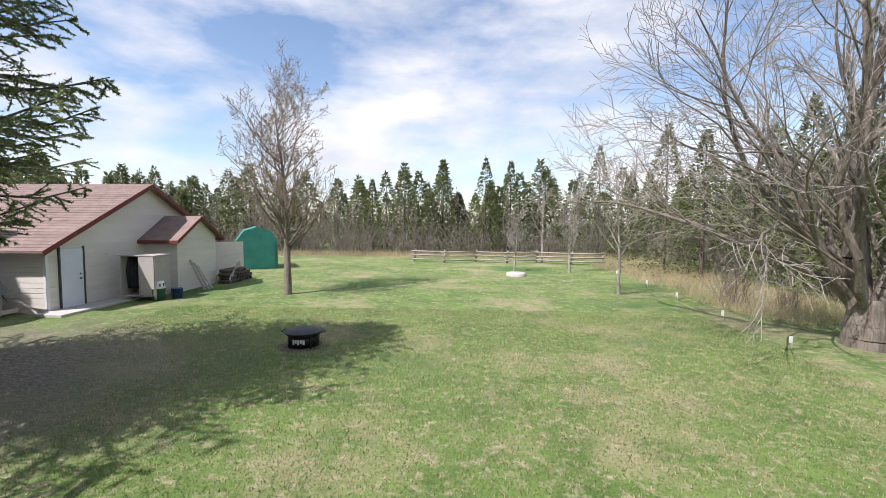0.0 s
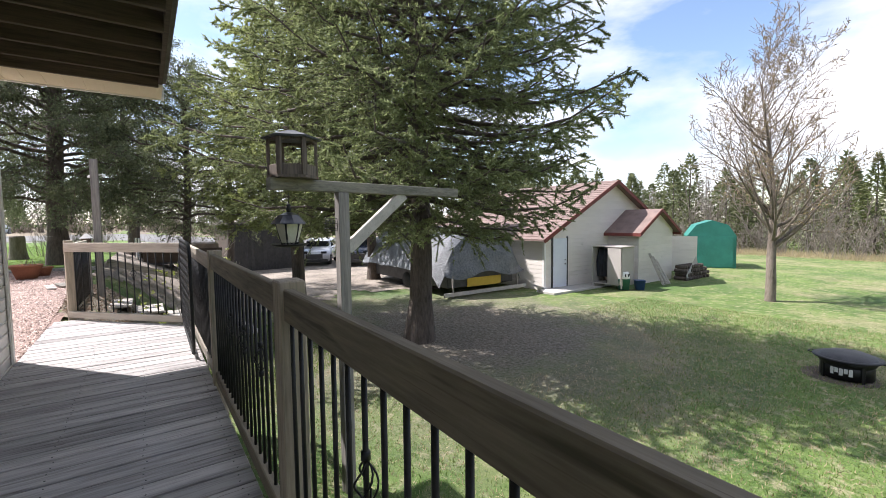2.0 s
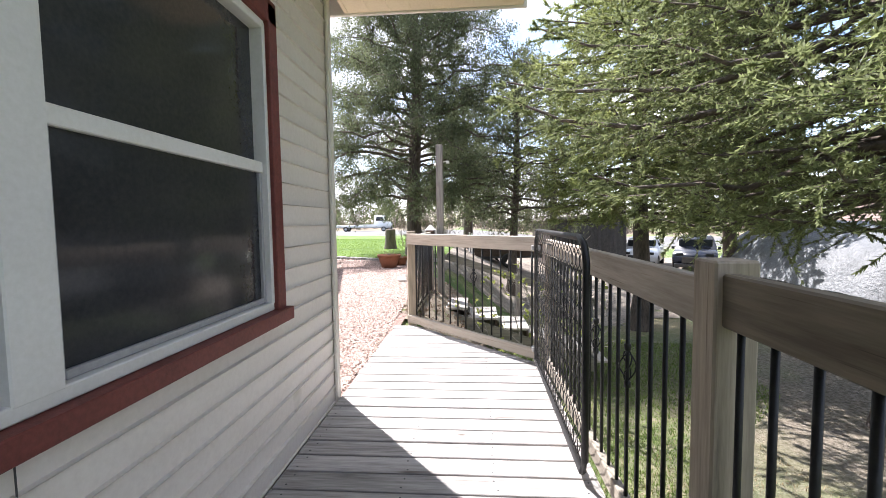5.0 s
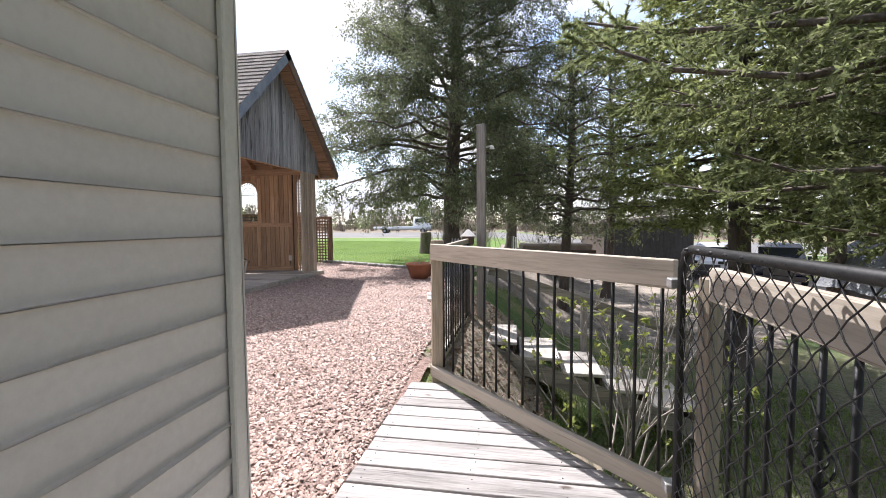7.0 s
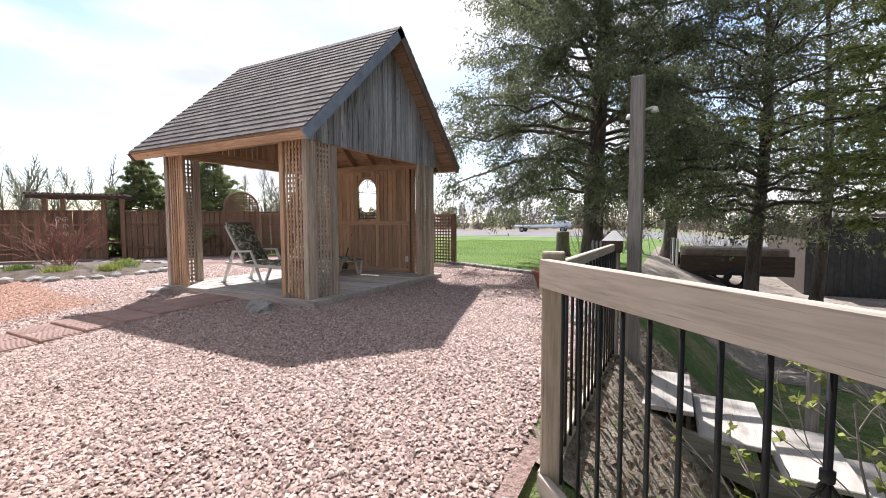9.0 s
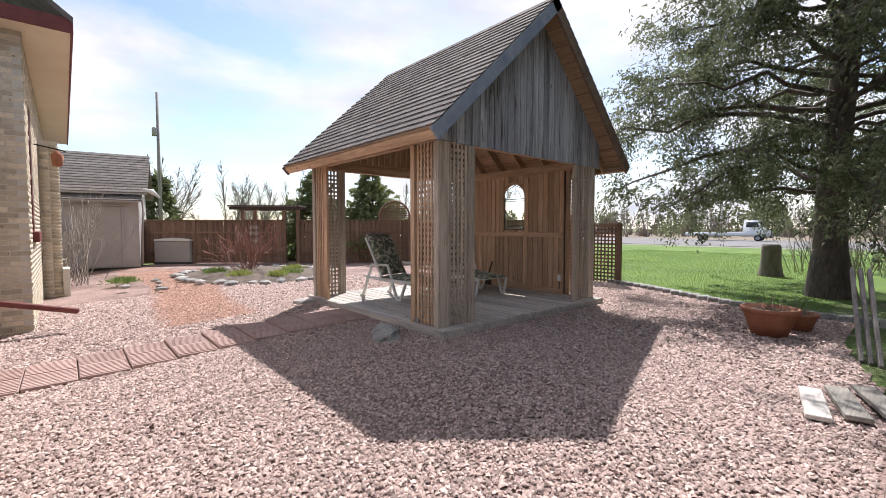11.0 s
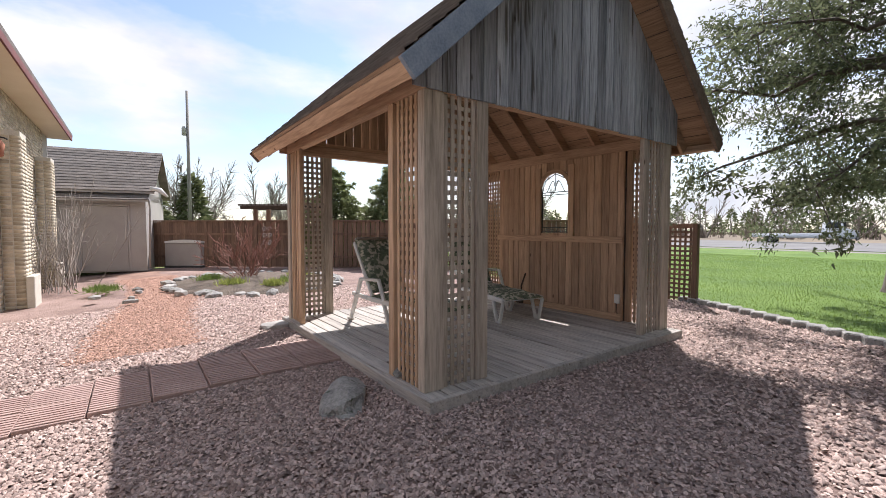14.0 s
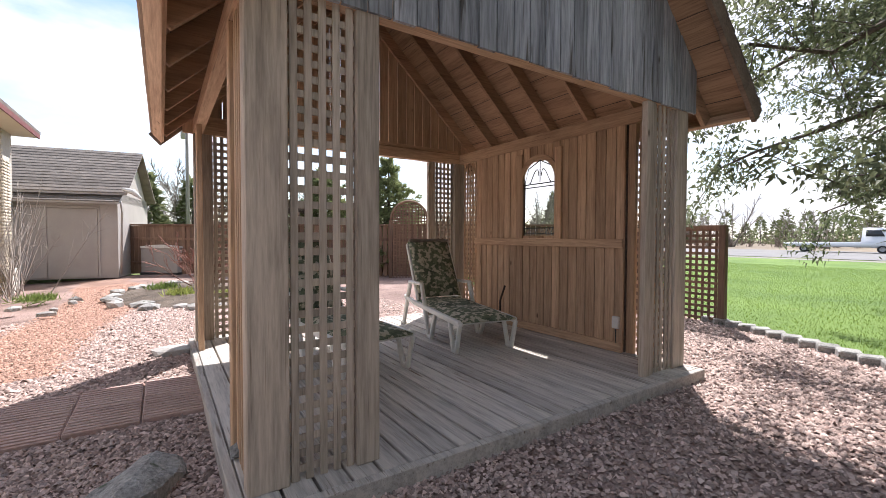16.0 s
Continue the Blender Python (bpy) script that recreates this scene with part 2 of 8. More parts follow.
M_TWIG = mat("pale grey twig bark", (0.20, 0.175, 0.15), (0.36, 0.325, 0.29), scale=3, fine=30, rough=0.9, bump=0.3, rand=0.2, vary="island")
M_TWIGBROWN = mat("brown grey twig bark", (0.15, 0.115, 0.09), (0.29, 0.235, 0.19), scale=3, fine=30, rough=0.9, bump=0.3, rand=0.2, vary="island")
M_BUD = leafy("tan spring buds", (0.24, 0.18, 0.08), (0.38, 0.29, 0.14))
M_SPRUCE = leafy("blue-green spruce needles", (0.12, 0.15, 0.07), (0.31, 0.35, 0.16), trans=0.5)
M_FIR = leafy("yellow-green conifer needles", (0.21, 0.25, 0.09), (0.40, 0.44, 0.18), trans=0.55)
M_CEDARLEAF = leafy("dark olive cedar foliage", (0.07, 0.09, 0.053), (0.21, 0.235, 0.13), trans=0.5)
M_CEDARLEAF2 = leafy("olive cedar foliage", (0.095, 0.118, 0.066), (0.25, 0.275, 0.15))
M_FARLEAF = leafy("far conifer foliage", (0.075, 0.098, 0.046), (0.20, 0.215, 0.105), scale=0.4)
M_FARBRUSH = leafy("bare grey brush", (0.20, 0.172, 0.148), (0.39, 0.345, 0.30), scale=0.4)
M_DRYGRASS = leafy("dry straw grass", (0.36, 0.28, 0.17), (0.54, 0.44, 0.29), scale=0.8)
M_GRASSBLADE = leafy("green grass blades", (0.10, 0.165, 0.04), (0.23, 0.30, 0.09), scale=0.8)
M_NEWLEAF = leafy("fresh yellow-green leaves", (0.22, 0.26, 0.06), (0.36, 0.40, 0.12))
M_GREENTARP = mat("green woven tarp", (0.015, 0.14, 0.11), (0.03, 0.22, 0.175), scale=2, fine=30, rough=0.5, bump=0.3, rand=0, dist=0.03)
M_GREYTARP = mat("grey-blue tarp", (0.08, 0.09, 0.10), (0.17, 0.182, 0.195), scale=2, fine=12, rough=0.45, bump=0.7, rand=0, dist=0.06)
M_YELLOW = mat("yellow painted panel", (0.55, 0.36, 0.03), (0.66, 0.45, 0.06), scale=3, rough=0.5, rand=0)
M_TERRA = mat("terracotta clay", (0.27, 0.10, 0.055), (0.38, 0.16, 0.09), scale=5, rough=0.85, bump=0.2)
M_PLASTIC = mat("aged white plastic", (0.62, 0.61, 0.57), (0.72, 0.71, 0.67), scale=4, rough=0.4, bump=0.05, rand=0)
M_CUSHION = mat("green leaf-print cushion", (0.045, 0.06, 0.04), (0.17, 0.20, 0.125), scale=8, fine=26, rough=0.9, bump=0.25, rand=0, c3=(0.50, 0.47, 0.36), spot=0.50)
M_STEPWOOD = wood("pale tread board", (0.40, 0.37, 0.33), (0.56, 0.52, 0.47), "x")
M_DARKGREY = mat("dark grey metal", (0.03, 0.03, 0.032), (0.07, 0.07, 0.072), scale=5, rough=0.5, metal=0.2, bump=0.1)
M_DIRT = mat("dark mulch soil", (0.07, 0.055, 0.042), (0.20, 0.16, 0.125), scale=4, fine=40, rough=1.0, bump=0.9, dist=0.03, rand=0)
M_CONCRETE = mat("grey concrete", (0.34, 0.325, 0.30), (0.46, 0.44, 0.41), scale=3, fine=60, rough=0.9, bump=0.3)
M_TYRE = mat("black rubber", (0.015, 0.015, 0.015), (0.03, 0.03, 0.03), scale=6, rough=0.8)
M_REDBARK = mat("reddish bare shrub stems", (0.17, 0.075, 0.055), (0.29, 0.14, 0.105), scale=3, rough=0.8, bump=0.1, rand=0.2, vary="island")


def paint(name, c, rough=0.25):
    m = mat(name, [v * 0.9 for v in c], c, scale=1.5, rough=rough, bump=0.02, rand=0)
    m.node_tree.nodes["Principled BSDF"].inputs["Coat Weight"].default_value = 0.5
    return m


def glass(name, tint=(0.9, 0.93, 0.93)):
    m = bpy.data.materials.new(name)
    m.use_nodes = True
    b = m.node_tree.nodes["Principled BSDF"]
    b.inputs["Base Color"].default_value = (*tint, 1)
    b.inputs["Roughness"].default_value, b.inputs["IOR"].default_value = 0.02, 1.45
    b.inputs["Transmission Weight"].default_value = 1.0
    return m


M_GLASS = glass("window glass")
M_CARWHITE, M_CARSILVER, M_CARDARK, M_CARRED = paint("white car paint", (0.72, 0.74, 0.76)), paint("silver car paint", (0.45, 0.46, 0.48)), paint("dark navy car paint", (0.02, 0.025, 0.04)), paint("red car paint", (0.4, 0.03, 0.03))
M_CARGLASS = mat("dark vehicle glass", (0.015, 0.018, 0.02), (0.03, 0.035, 0.04), rough=0.08, bump=0, rand=0)
M_INTERIOR = mat("dim interior paint", (0.10, 0.095, 0.09), (0.14, 0.135, 0.13), rough=0.9)


def screen_glass():
    """Window pane behind an insect screen: dark, faintly reflecting."""
    m = mat("screened window glass", (0.028, 0.029, 0.034), (0.042, 0.044, 0.05), scale=2, rough=0.10, bump=0, rand=0)
    m.node_tree.nodes["Principled BSDF"].inputs["Specular IOR Level"].default_value = 0.5
    return m


M_SCREEN = screen_glass()


def lawn_material():
    m = mat("spring lawn", (0.045, 0.10, 0.016), (0.15, 0.225, 0.05), scale=1.1, fine=45, rough=0.95, bump=0.9, rand=0, dist=0.035)
    nt = m.node_tree
    n = nt.nodes
    b = n["Principled BSDF"]
    geo = n.new("ShaderNodeNewGeometry")
    base = b.inputs["Base Color"].links[0].from_socket

    def patches(scale, lo, hi, colour, base, detail=5, rough=0.6):
        t, r, mx = n.new("ShaderNodeTexNoise"), n.new("ShaderNodeValToRGB"), n.new("ShaderNodeMix")
        t.inputs["Scale"].default_value, t.inputs["Detail"].default_value, t.inputs["Roughness"].default_value = scale, detail, rough
        link(nt, geo.outputs["Position"], t.inputs["Vector"])
        r.color_ramp.elements[0].position, r.color_ramp.elements[1].position = lo, hi
        link(nt, t.outputs["Fac"], r.inputs["Fac"])
        mx.data_type = "RGBA"
        link(nt, r.outputs["Color"], mx.inputs["Factor"])
        link(nt, base, mx.inputs["A"])
        mx.inputs["B"].default_value = (*colour, 1)
        return mx.outputs["Result"], r.outputs["Color"]
    c, _ = patches(0.33, 0.49, 0.67, (0.31, 0.27, 0.15), base, 8, 0.7)
    c, _ = patches(5.0, 0.51, 0.68, (0.40, 0.34, 0.22), c, 8, 0.75)
    c, _ = patches(16.0, 0.54, 0.66, (0.045, 0.075, 0.018), c, 5, 0.7)
    c, _ = patches(0.19, 0.55, 0.7, (0.065, 0.13, 0.03), c, 4, 0.5)
    # bare needle-strewn earth round the big spruce; its dark tone also paints tree shade
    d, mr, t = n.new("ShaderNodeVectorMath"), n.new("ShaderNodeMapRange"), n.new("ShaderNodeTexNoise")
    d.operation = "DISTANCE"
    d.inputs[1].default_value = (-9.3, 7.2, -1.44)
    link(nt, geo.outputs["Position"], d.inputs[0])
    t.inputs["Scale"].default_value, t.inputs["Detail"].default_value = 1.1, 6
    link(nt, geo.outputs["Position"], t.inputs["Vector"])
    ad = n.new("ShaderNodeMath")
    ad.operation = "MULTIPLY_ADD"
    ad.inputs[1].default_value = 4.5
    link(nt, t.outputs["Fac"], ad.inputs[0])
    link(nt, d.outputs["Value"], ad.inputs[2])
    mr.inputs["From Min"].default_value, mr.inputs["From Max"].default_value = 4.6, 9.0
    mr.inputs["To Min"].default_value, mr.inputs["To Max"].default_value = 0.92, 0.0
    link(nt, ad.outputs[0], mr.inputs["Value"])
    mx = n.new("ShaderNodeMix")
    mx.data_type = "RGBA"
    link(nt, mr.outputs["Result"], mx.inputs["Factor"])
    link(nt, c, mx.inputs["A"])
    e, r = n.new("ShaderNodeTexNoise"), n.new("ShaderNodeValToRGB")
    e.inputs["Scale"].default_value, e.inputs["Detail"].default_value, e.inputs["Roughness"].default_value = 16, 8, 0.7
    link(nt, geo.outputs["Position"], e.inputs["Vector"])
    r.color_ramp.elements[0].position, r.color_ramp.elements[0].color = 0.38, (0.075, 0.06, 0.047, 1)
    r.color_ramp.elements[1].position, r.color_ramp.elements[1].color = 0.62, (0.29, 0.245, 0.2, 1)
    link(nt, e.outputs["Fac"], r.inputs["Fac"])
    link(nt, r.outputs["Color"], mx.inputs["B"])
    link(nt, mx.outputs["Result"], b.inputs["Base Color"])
    return m


M_LAWN = lawn_material()
# ---- building helpers ----
rng = np.random.default_rng(7)


def np_mesh(name, V, F, smooth=False):
    V, F = np.asarray(V, np.float32), np.asarray(F, np.int32)
    me = bpy.data.meshes.new(name)
    k = F.shape[1]
    me.vertices.add(len(V))
    me.vertices.foreach_set("co", V.ravel())
    me.loops.add(F.size)
    me.loops.foreach_set("vertex_index", F.ravel())
    me.polygons.add(len(F))
    me.polygons.foreach_set("loop_start", np.arange(0, F.size, k, dtype=np.int32))
    me.update(calc_edges=True)
    if smooth:
        me.polygons.foreach_set("use_smooth", np.ones(len(F), bool))
    return me


def obj(name, data, material, parent=None, label="", m=None):
    if isinstance(data, bmesh.types.BMesh):
        me = bpy.data.meshes.new(name)
        data.to_mesh(me)
        data.free()
        data = me
    if material and not data.materials:
        data.materials.append(material)
    ob = new(name, data)
    if m is not None:
        ob.matrix_basis = m
    if parent:
        ob.parent = parent
    return tagged(ob, label) if label else ob


def part(name, bm, material, parent, label="", m=None):
    return obj(name, bm, material, parent, label, m)


def thing(name, label, category, group="", kind="", at=(0, 0, 0), rz=0.0):
    e = new(name)
    e.empty_display_size = 0.1
    e.matrix_basis = pose(*at, 0, 0, rz)
    return tagged(e, label, category, group, kind)


def add_box(bm, x0, x1, y0, y1, z0, z1, bev=0.0, m=None):
    t = Matrix.Translation(((x0 + x1) / 2, (y0 + y1) / 2, (z0 + z1) / 2)) @ Matrix.Diagonal((abs(x1 - x0), abs(y1 - y0), abs(z1 - z0), 1))
    if m is not None:
        t = m @ t
    made = bmesh.ops.create_cube(bm, size=1, matrix=t)["verts"]
    if bev:
        es = list({e for v in made for e in v.link_edges})
        bmesh.ops.bevel(bm, geom=es, offset=bev, segments=1, affect="EDGES")


def box(x0, x1, y0, y1, z0, z1, bev=0.0, m=None):
    bm = bmesh.new()
    add_box(bm, x0, x1, y0, y1, z0, z1, bev, m)
    return bm


def between(a, b, up=(0, 0, 1)):
    """Pose at a, with x along a to b and z as near up as may be."""
    a, b, up = Vector(a), Vector(b), Vector(up)
    x = (b - a).normalized()
    y = up.cross(x).normalized()
    z = x.cross(y)
    m = Matrix((x, y, z)).transposed().to_4x4()
    m.translation = a
    return m


def bar(a, b, w, h, bev=0.004, up=(0, 0, 1)):
    """A squared timber from a to b, w wide and h high, centred on the line."""
    return box(0, (Vector(b) - Vector(a)).length, -w / 2, w / 2, -h / 2, h / 2, bev, between(a, b, up))


def lathe(profile, n=20, centre=(0, 0, 0)):
    """Profile of (radius, z), turned round z."""
    bm = bmesh.new()
    rings = []
    for r, z in profile:
        if r < 1e-5:
            rings.append([bm.verts.new((centre[0], centre[1], centre[2] + z))] * n)
        else:
            rings.append([bm.verts.new((centre[0] + r * math.cos(2 * math.pi * i / n), centre[1] + r * math.sin(2 * math.pi * i / n), centre[2] + z)) for i in range(n)])
    for p, q in zip(rings, rings[1:]):
        for i in range(n):
            vs = []
            for v in (p[i], p[(i + 1) % n], q[(i + 1) % n], q[i]):
                if v not in vs:
                    vs.append(v)
            if len(vs) > 2:
                bm.faces.new(vs)
    for f in bm.faces:
        f.smooth = True
    bmesh.ops.recalc_face_normals(bm, faces=bm.faces)
    return bm


def tube(points, radii, n=6):
    """A round tube through points."""
    P = [Vector(p) for p in points]
    if isinstance(radii, (int, float)):
        radii = [radii] * len(P)
    bm = bmesh.new()
    rings = []
    for i, p in enumerate(P):
        d = (P[min(i + 1, len(P) - 1)] - P[max(i - 1, 0)]).normalized()
        s = d.cross(Vector((0.12, 0.31, 0.94))).normalized()
        u = d.cross(s)
        rings.append([bm.verts.new(p + radii[i] * (s * math.cos(2 * math.pi * k / n) + u * math.sin(2 * math.pi * k / n))) for k in range(n)])
    for a, b in zip(rings, rings[1:]):
        for k in range(n):
            bm.faces.new((a[k], a[(k + 1) % n], b[(k + 1) % n], b[k]))
    bm.faces.new(rings[0][::-1])
    bm.faces.new(rings[-1])
    for f in bm.faces:
        f.smooth = True
    bmesh.ops.recalc_face_normals(bm, faces=bm.faces)
    return bm


def prism(outline, z0, z1):
    bm = bmesh.new()
    lo = [bm.verts.new((x, y, z0)) for x, y in outline]
    hi = [bm.verts.new((x, y, z1)) for x, y in outline]
    bm.faces.new(lo[::-1])
    bm.faces.new(hi)
    for i in range(len(lo)):
        j = (i + 1) % len(lo)
        bm.faces.new((lo[i], lo[j], hi[j], hi[i]))
    bmesh.ops.recalc_face_normals(bm, faces=bm.faces)
    return bm


def join(*bms):
    out = bmesh.new()
    for b in bms:
        me = bpy.data.meshes.new("tmp")
        b.to_mesh(me)
        b.free()
        out.from_mesh(me)
        bpy.data.meshes.remove(me)
    return out


def moved(bm, m):
    bmesh.ops.transform(bm, matrix=m, verts=bm.verts)
    return bm


def frusta(A, B, RA, RB, n=5):
    """Many tapered sticks at once: arrays of ends and radii."""
    A, B = np.asarray(A, float), np.asarray(B, float)
    RA, RB = np.asarray(RA, float)[:, None], np.asarray(RB, float)[:, None]
    d = B - A
    d /= np.linalg.norm(d, axis=1, keepdims=True) + 1e-9
    ref = np.where(np.abs(d[:, 2:3]) > 0.9, [[1.0, 0, 0]], [[0, 0, 1.0]])
    s = np.cross(d, ref)
    s /= np.linalg.norm(s, axis=1, keepdims=True)
    u = np.cross(d, s)
    rings = []
    for C, R in ((A, RA), (B, RB)):
        for k in range(n):
            a = 2 * math.pi * k / n
            rings.append(C + R * (s * math.cos(a) + u * math.sin(a)))
    V = np.stack(rings, 1).reshape(-1, 3)
    base = (np.arange(len(A)) * 2 * n)[:, None]
    F = np.concatenate([np.stack([base[:, 0] + k, base[:, 0] + (k + 1) % n, base[:, 0] + n + (k + 1) % n, base[:, 0] + n + k], 1) for k in range(n)])
    return V, F


def unit(v):
    return v / (np.linalg.norm(v, axis=-1, keepdims=True) + 1e-9)


def needles(P, D, length, width, spread, r):
    """One thin leaf triangle at each P, along D bent off at random by spread."""
    N = len(P)
    d = unit(D + spread * r.normal(size=(N, 3)))
    side = unit(np.cross(d, r.normal(size=(N, 3))))
    L = length * r.uniform(0.6, 1.3, (N, 1))
    W = width * r.uniform(0.6, 1.3, (N, 1))
    V = np.stack([P - side * W, P + side * W, P + d * L], 1).reshape(-1, 3)
    return V, np.arange(3 * N).reshape(-1, 3)


def blades(P, D, length, width, spread, r):
    """One leaf-shaped quad at each P."""
    N = len(P)
    d = unit(D + spread * r.normal(size=(N, 3)))
    side = unit(np.cross(d, r.normal(size=(N, 3))))
    L = length * r.uniform(0.6, 1.3, (N, 1))
    W = width * r.uniform(0.6, 1.3, (N, 1))
    V = np.stack([P, P + d * L * 0.45 + side * W, P + d * L, P + d * L * 0.45 - side * W], 1).reshape(-1, 3)
    return V, np.arange(4 * N).reshape(-1, 4)


def smooth01(t):
    t = np.clip(t, 0, 1)
    return t * t * (3 - 2 * t)


LAWN_Z = -1.44


def ground_z(x, y):
    """Height of the ground: gravel yard by the house, lower lawn behind it."""
    x, y = np.asarray(x, float), np.asarray(y, float)
    yard = -0.07 + 0.17 * smooth01((-x - 7) / 4)
    yard = yard - 0.08 * smooth01((-x - 20) / 10)
    wide = np.where(x > -7.3, 1.3, 1.3 + 0.9 * smooth01((-x - 7.3) / 2.5)) + 0.35 * np.clip(-x - 16, 0, 60)
    t = smooth01((y + 0.62 + 0.08 * np.clip(-x - 16, 0, 30)) / wide)
    roll = 0.05 * np.sin(x * 0.21 + 1) * np.sin(y * 0.17) * smooth01((y - 4) / 10)
    return yard * (1 - t) + (LAWN_Z + roll) * t


def gz(x, y):
    return float(ground_z(x, y))
# ---- ground, gravel, road ----
def axis(lo, hi, dense_lo, dense_hi, step):
    a = list(np.arange(dense_lo, dense_hi + 1e-6, step))
    s, v = step, dense_hi
    while v < hi:
        s *= 1.35
        v += s
        a.append(v)
    s, v = step, dense_lo
    while v > lo:
        s *= 1.35
        v -= s
        a.insert(0, v)
    return np.array(a)


def sheet(xs, ys, dz=0.0):
    X, Y = np.meshgrid(xs, ys)
    V = np.stack([X, Y, ground_z(X, Y) + dz], -1).reshape(-1, 3)
    nx = len(xs)
    i = (np.arange(len(ys) - 1)[:, None] * nx + np.arange(nx - 1)[None]).ravel()
    return V, np.stack([i, i + 1, i + nx + 1, i + nx], 1)


V, F = sheet(axis(-1500, 1500, -26, 14, 0.35), axis(-1500, 1500, -22, 36, 0.35))
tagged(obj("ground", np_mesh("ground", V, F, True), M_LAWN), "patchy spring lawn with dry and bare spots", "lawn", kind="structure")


def yard_edge(x, y):
    """Signed measure of the gravel yard: positive inside."""
    curb = x + 17.6 - 1.7 * smooth01((y + 6) / 4.5)
    north = -0.60 - 0.5 * smooth01((-x - 11.5) / 3) + 0.05 * np.sin(x * 1.3) - y
    return np.minimum(curb, north)


def in_yard(x, y):
    return (yard_edge(x, y) > 0) & (x < -6.4) & (y > -19.0)


xs, ys = np.arange(-18.6, -6.3, 0.1), np.arange(-19.2, -0.3, 0.1)
V, F = sheet(xs, ys, 0.012)
cx = V[F].mean(1)
keep = in_yard(cx[:, 0], cx[:, 1])
keep |= (cx[:, 0] > -9.2) & (cx[:, 1] < -0.45) & (cx[:, 1] > -3)
F = F[keep]
used, inv = np.unique(F, return_inverse=True)
tagged(obj("gravel_bed", np_mesh("gravel_bed", V[used], inv.reshape(F.shape), True), M_GRAVELBASE), "pink crushed-stone gravel yard", "gravel", kind="structure")


def gravel_stones(count, x0, x1, y0, y1, size, seed, path=False):
    r = np.random.default_rng(seed)
    x, y = r.uniform(x0, x1, count), r.uniform(y0, y1, count)
    k = in_yard(x, y) & ~((x > -14.7) & (x < -11.15) & (y > -7.75) & (y < -4.2)) & ~((x > -11.1) & (y > -6.66) & (y < -5.71))
    on_path = (np.abs(x + 9.75 - 0.25 * np.sin(y * 0.6)) < 0.45 + 0.25 * r.uniform(size=count)) & (y < -7.4)
    k &= on_path if path else ~on_path
    x, y = x[k], y[k]
    n = len(x)
    base = np.array([(1, 0, 0), (0, 1, 0), (-1, 0, 0), (0, -1, 0), (0, 0, 0.75)])
    P = base[None] * (1 + 0.35 * r.normal(size=(n, 5, 1)) * 0.6) + 0.16 * r.normal(size=(n, 5, 3))
    s = size * r.uniform(0.55, 1.35, (n, 1, 1)) * np.stack([np.ones(n), r.uniform(0.55, 0.9, n), r.uniform(0.6, 1.05, n)], 1)[:, None]
    P = P * s
    a, b = r.uniform(0, 6.28, n), r.normal(0, 0.35, n)
    ca, sa, cb, sb = np.cos(a)[:, None], np.sin(a)[:, None], np.cos(b)[:, None], np.sin(b)[:, None]
    X, Y, Z = P[..., 0], P[..., 1], P[..., 2]
    X, Z = X * cb + Z * sb, Z * cb - X * sb
    X, Y = X * ca - Y * sa, X * sa + Y * ca
    V = np.stack([X + x[:, None], Y + y[:, None], Z + (ground_z(x, y) + 0.013 + r.uniform(0, 0.012, n))[:, None]], -1).reshape(-1, 3)
    tri = np.array([(0, 1, 4), (1, 2, 4), (2, 3, 4), (3, 0, 4)])
    F = (np.arange(n)[:, None, None] * 5 + tri[None]).reshape(-1, 3)
    ob = obj("gravel_stones", np_mesh("gravel_stones", V, F), M_ORANGESTONE if path else M_STONE)
    tagged(ob, "loose orange crushed brick" if path else "loose pink and tan crushed stones", "gravel", kind="stuff")


M_ORANGESTONE = mat("orange crushed brick stones", (0.27, 0.145, 0.10), (0.46, 0.285, 0.215), scale=3, fine=25, rough=0.9, bump=0.4, rand=0.4, vary="island", dist=0.004)
gravel_stones(60000, -11.0, -8.5, -16, -7.4, 0.016, 9, True)
gravel_stones(135000, -12.5, -6.6, -6.0, -0.6, 0.0155, 1)
gravel_stones(60000, -18.4, -12.5, -6.0, -0.6, 0.019, 2)
gravel_stones(64000, -14.5, -7.0, -11.0, -6.0, 0.019, 3)

ys = np.arange(-18.0, -7.4, 0.15)
strip = np.linspace(-1, 1, 9)
X = -9.75 + 0.25 * np.sin(ys * 0.6)[:, None] + strip[None] * (0.62 + 0.12 * np.sin(ys * 2.3))[:, None]
Y = np.repeat(ys[:, None], 9, 1)
V = np.stack([X, Y, ground_z(X, Y) + 0.018], -1).reshape(-1, 3)
i = (np.arange(len(ys) - 1)[:, None] * 9 + np.arange(8)[None]).ravel()
tagged(obj("brick_dust_path", np_mesh("brick_dust_path", V, np.stack([i, i + 1, i + 10, i + 9], 1)), mat("orange crushed brick", (0.18, 0.10, 0.075), (0.38, 0.245, 0.19), scale=2.5, fine=40, rough=0.95, bump=0.9, rand=0, dist=0.02)), "orange crushed-brick footpath through the gravel", "path", kind="structure")

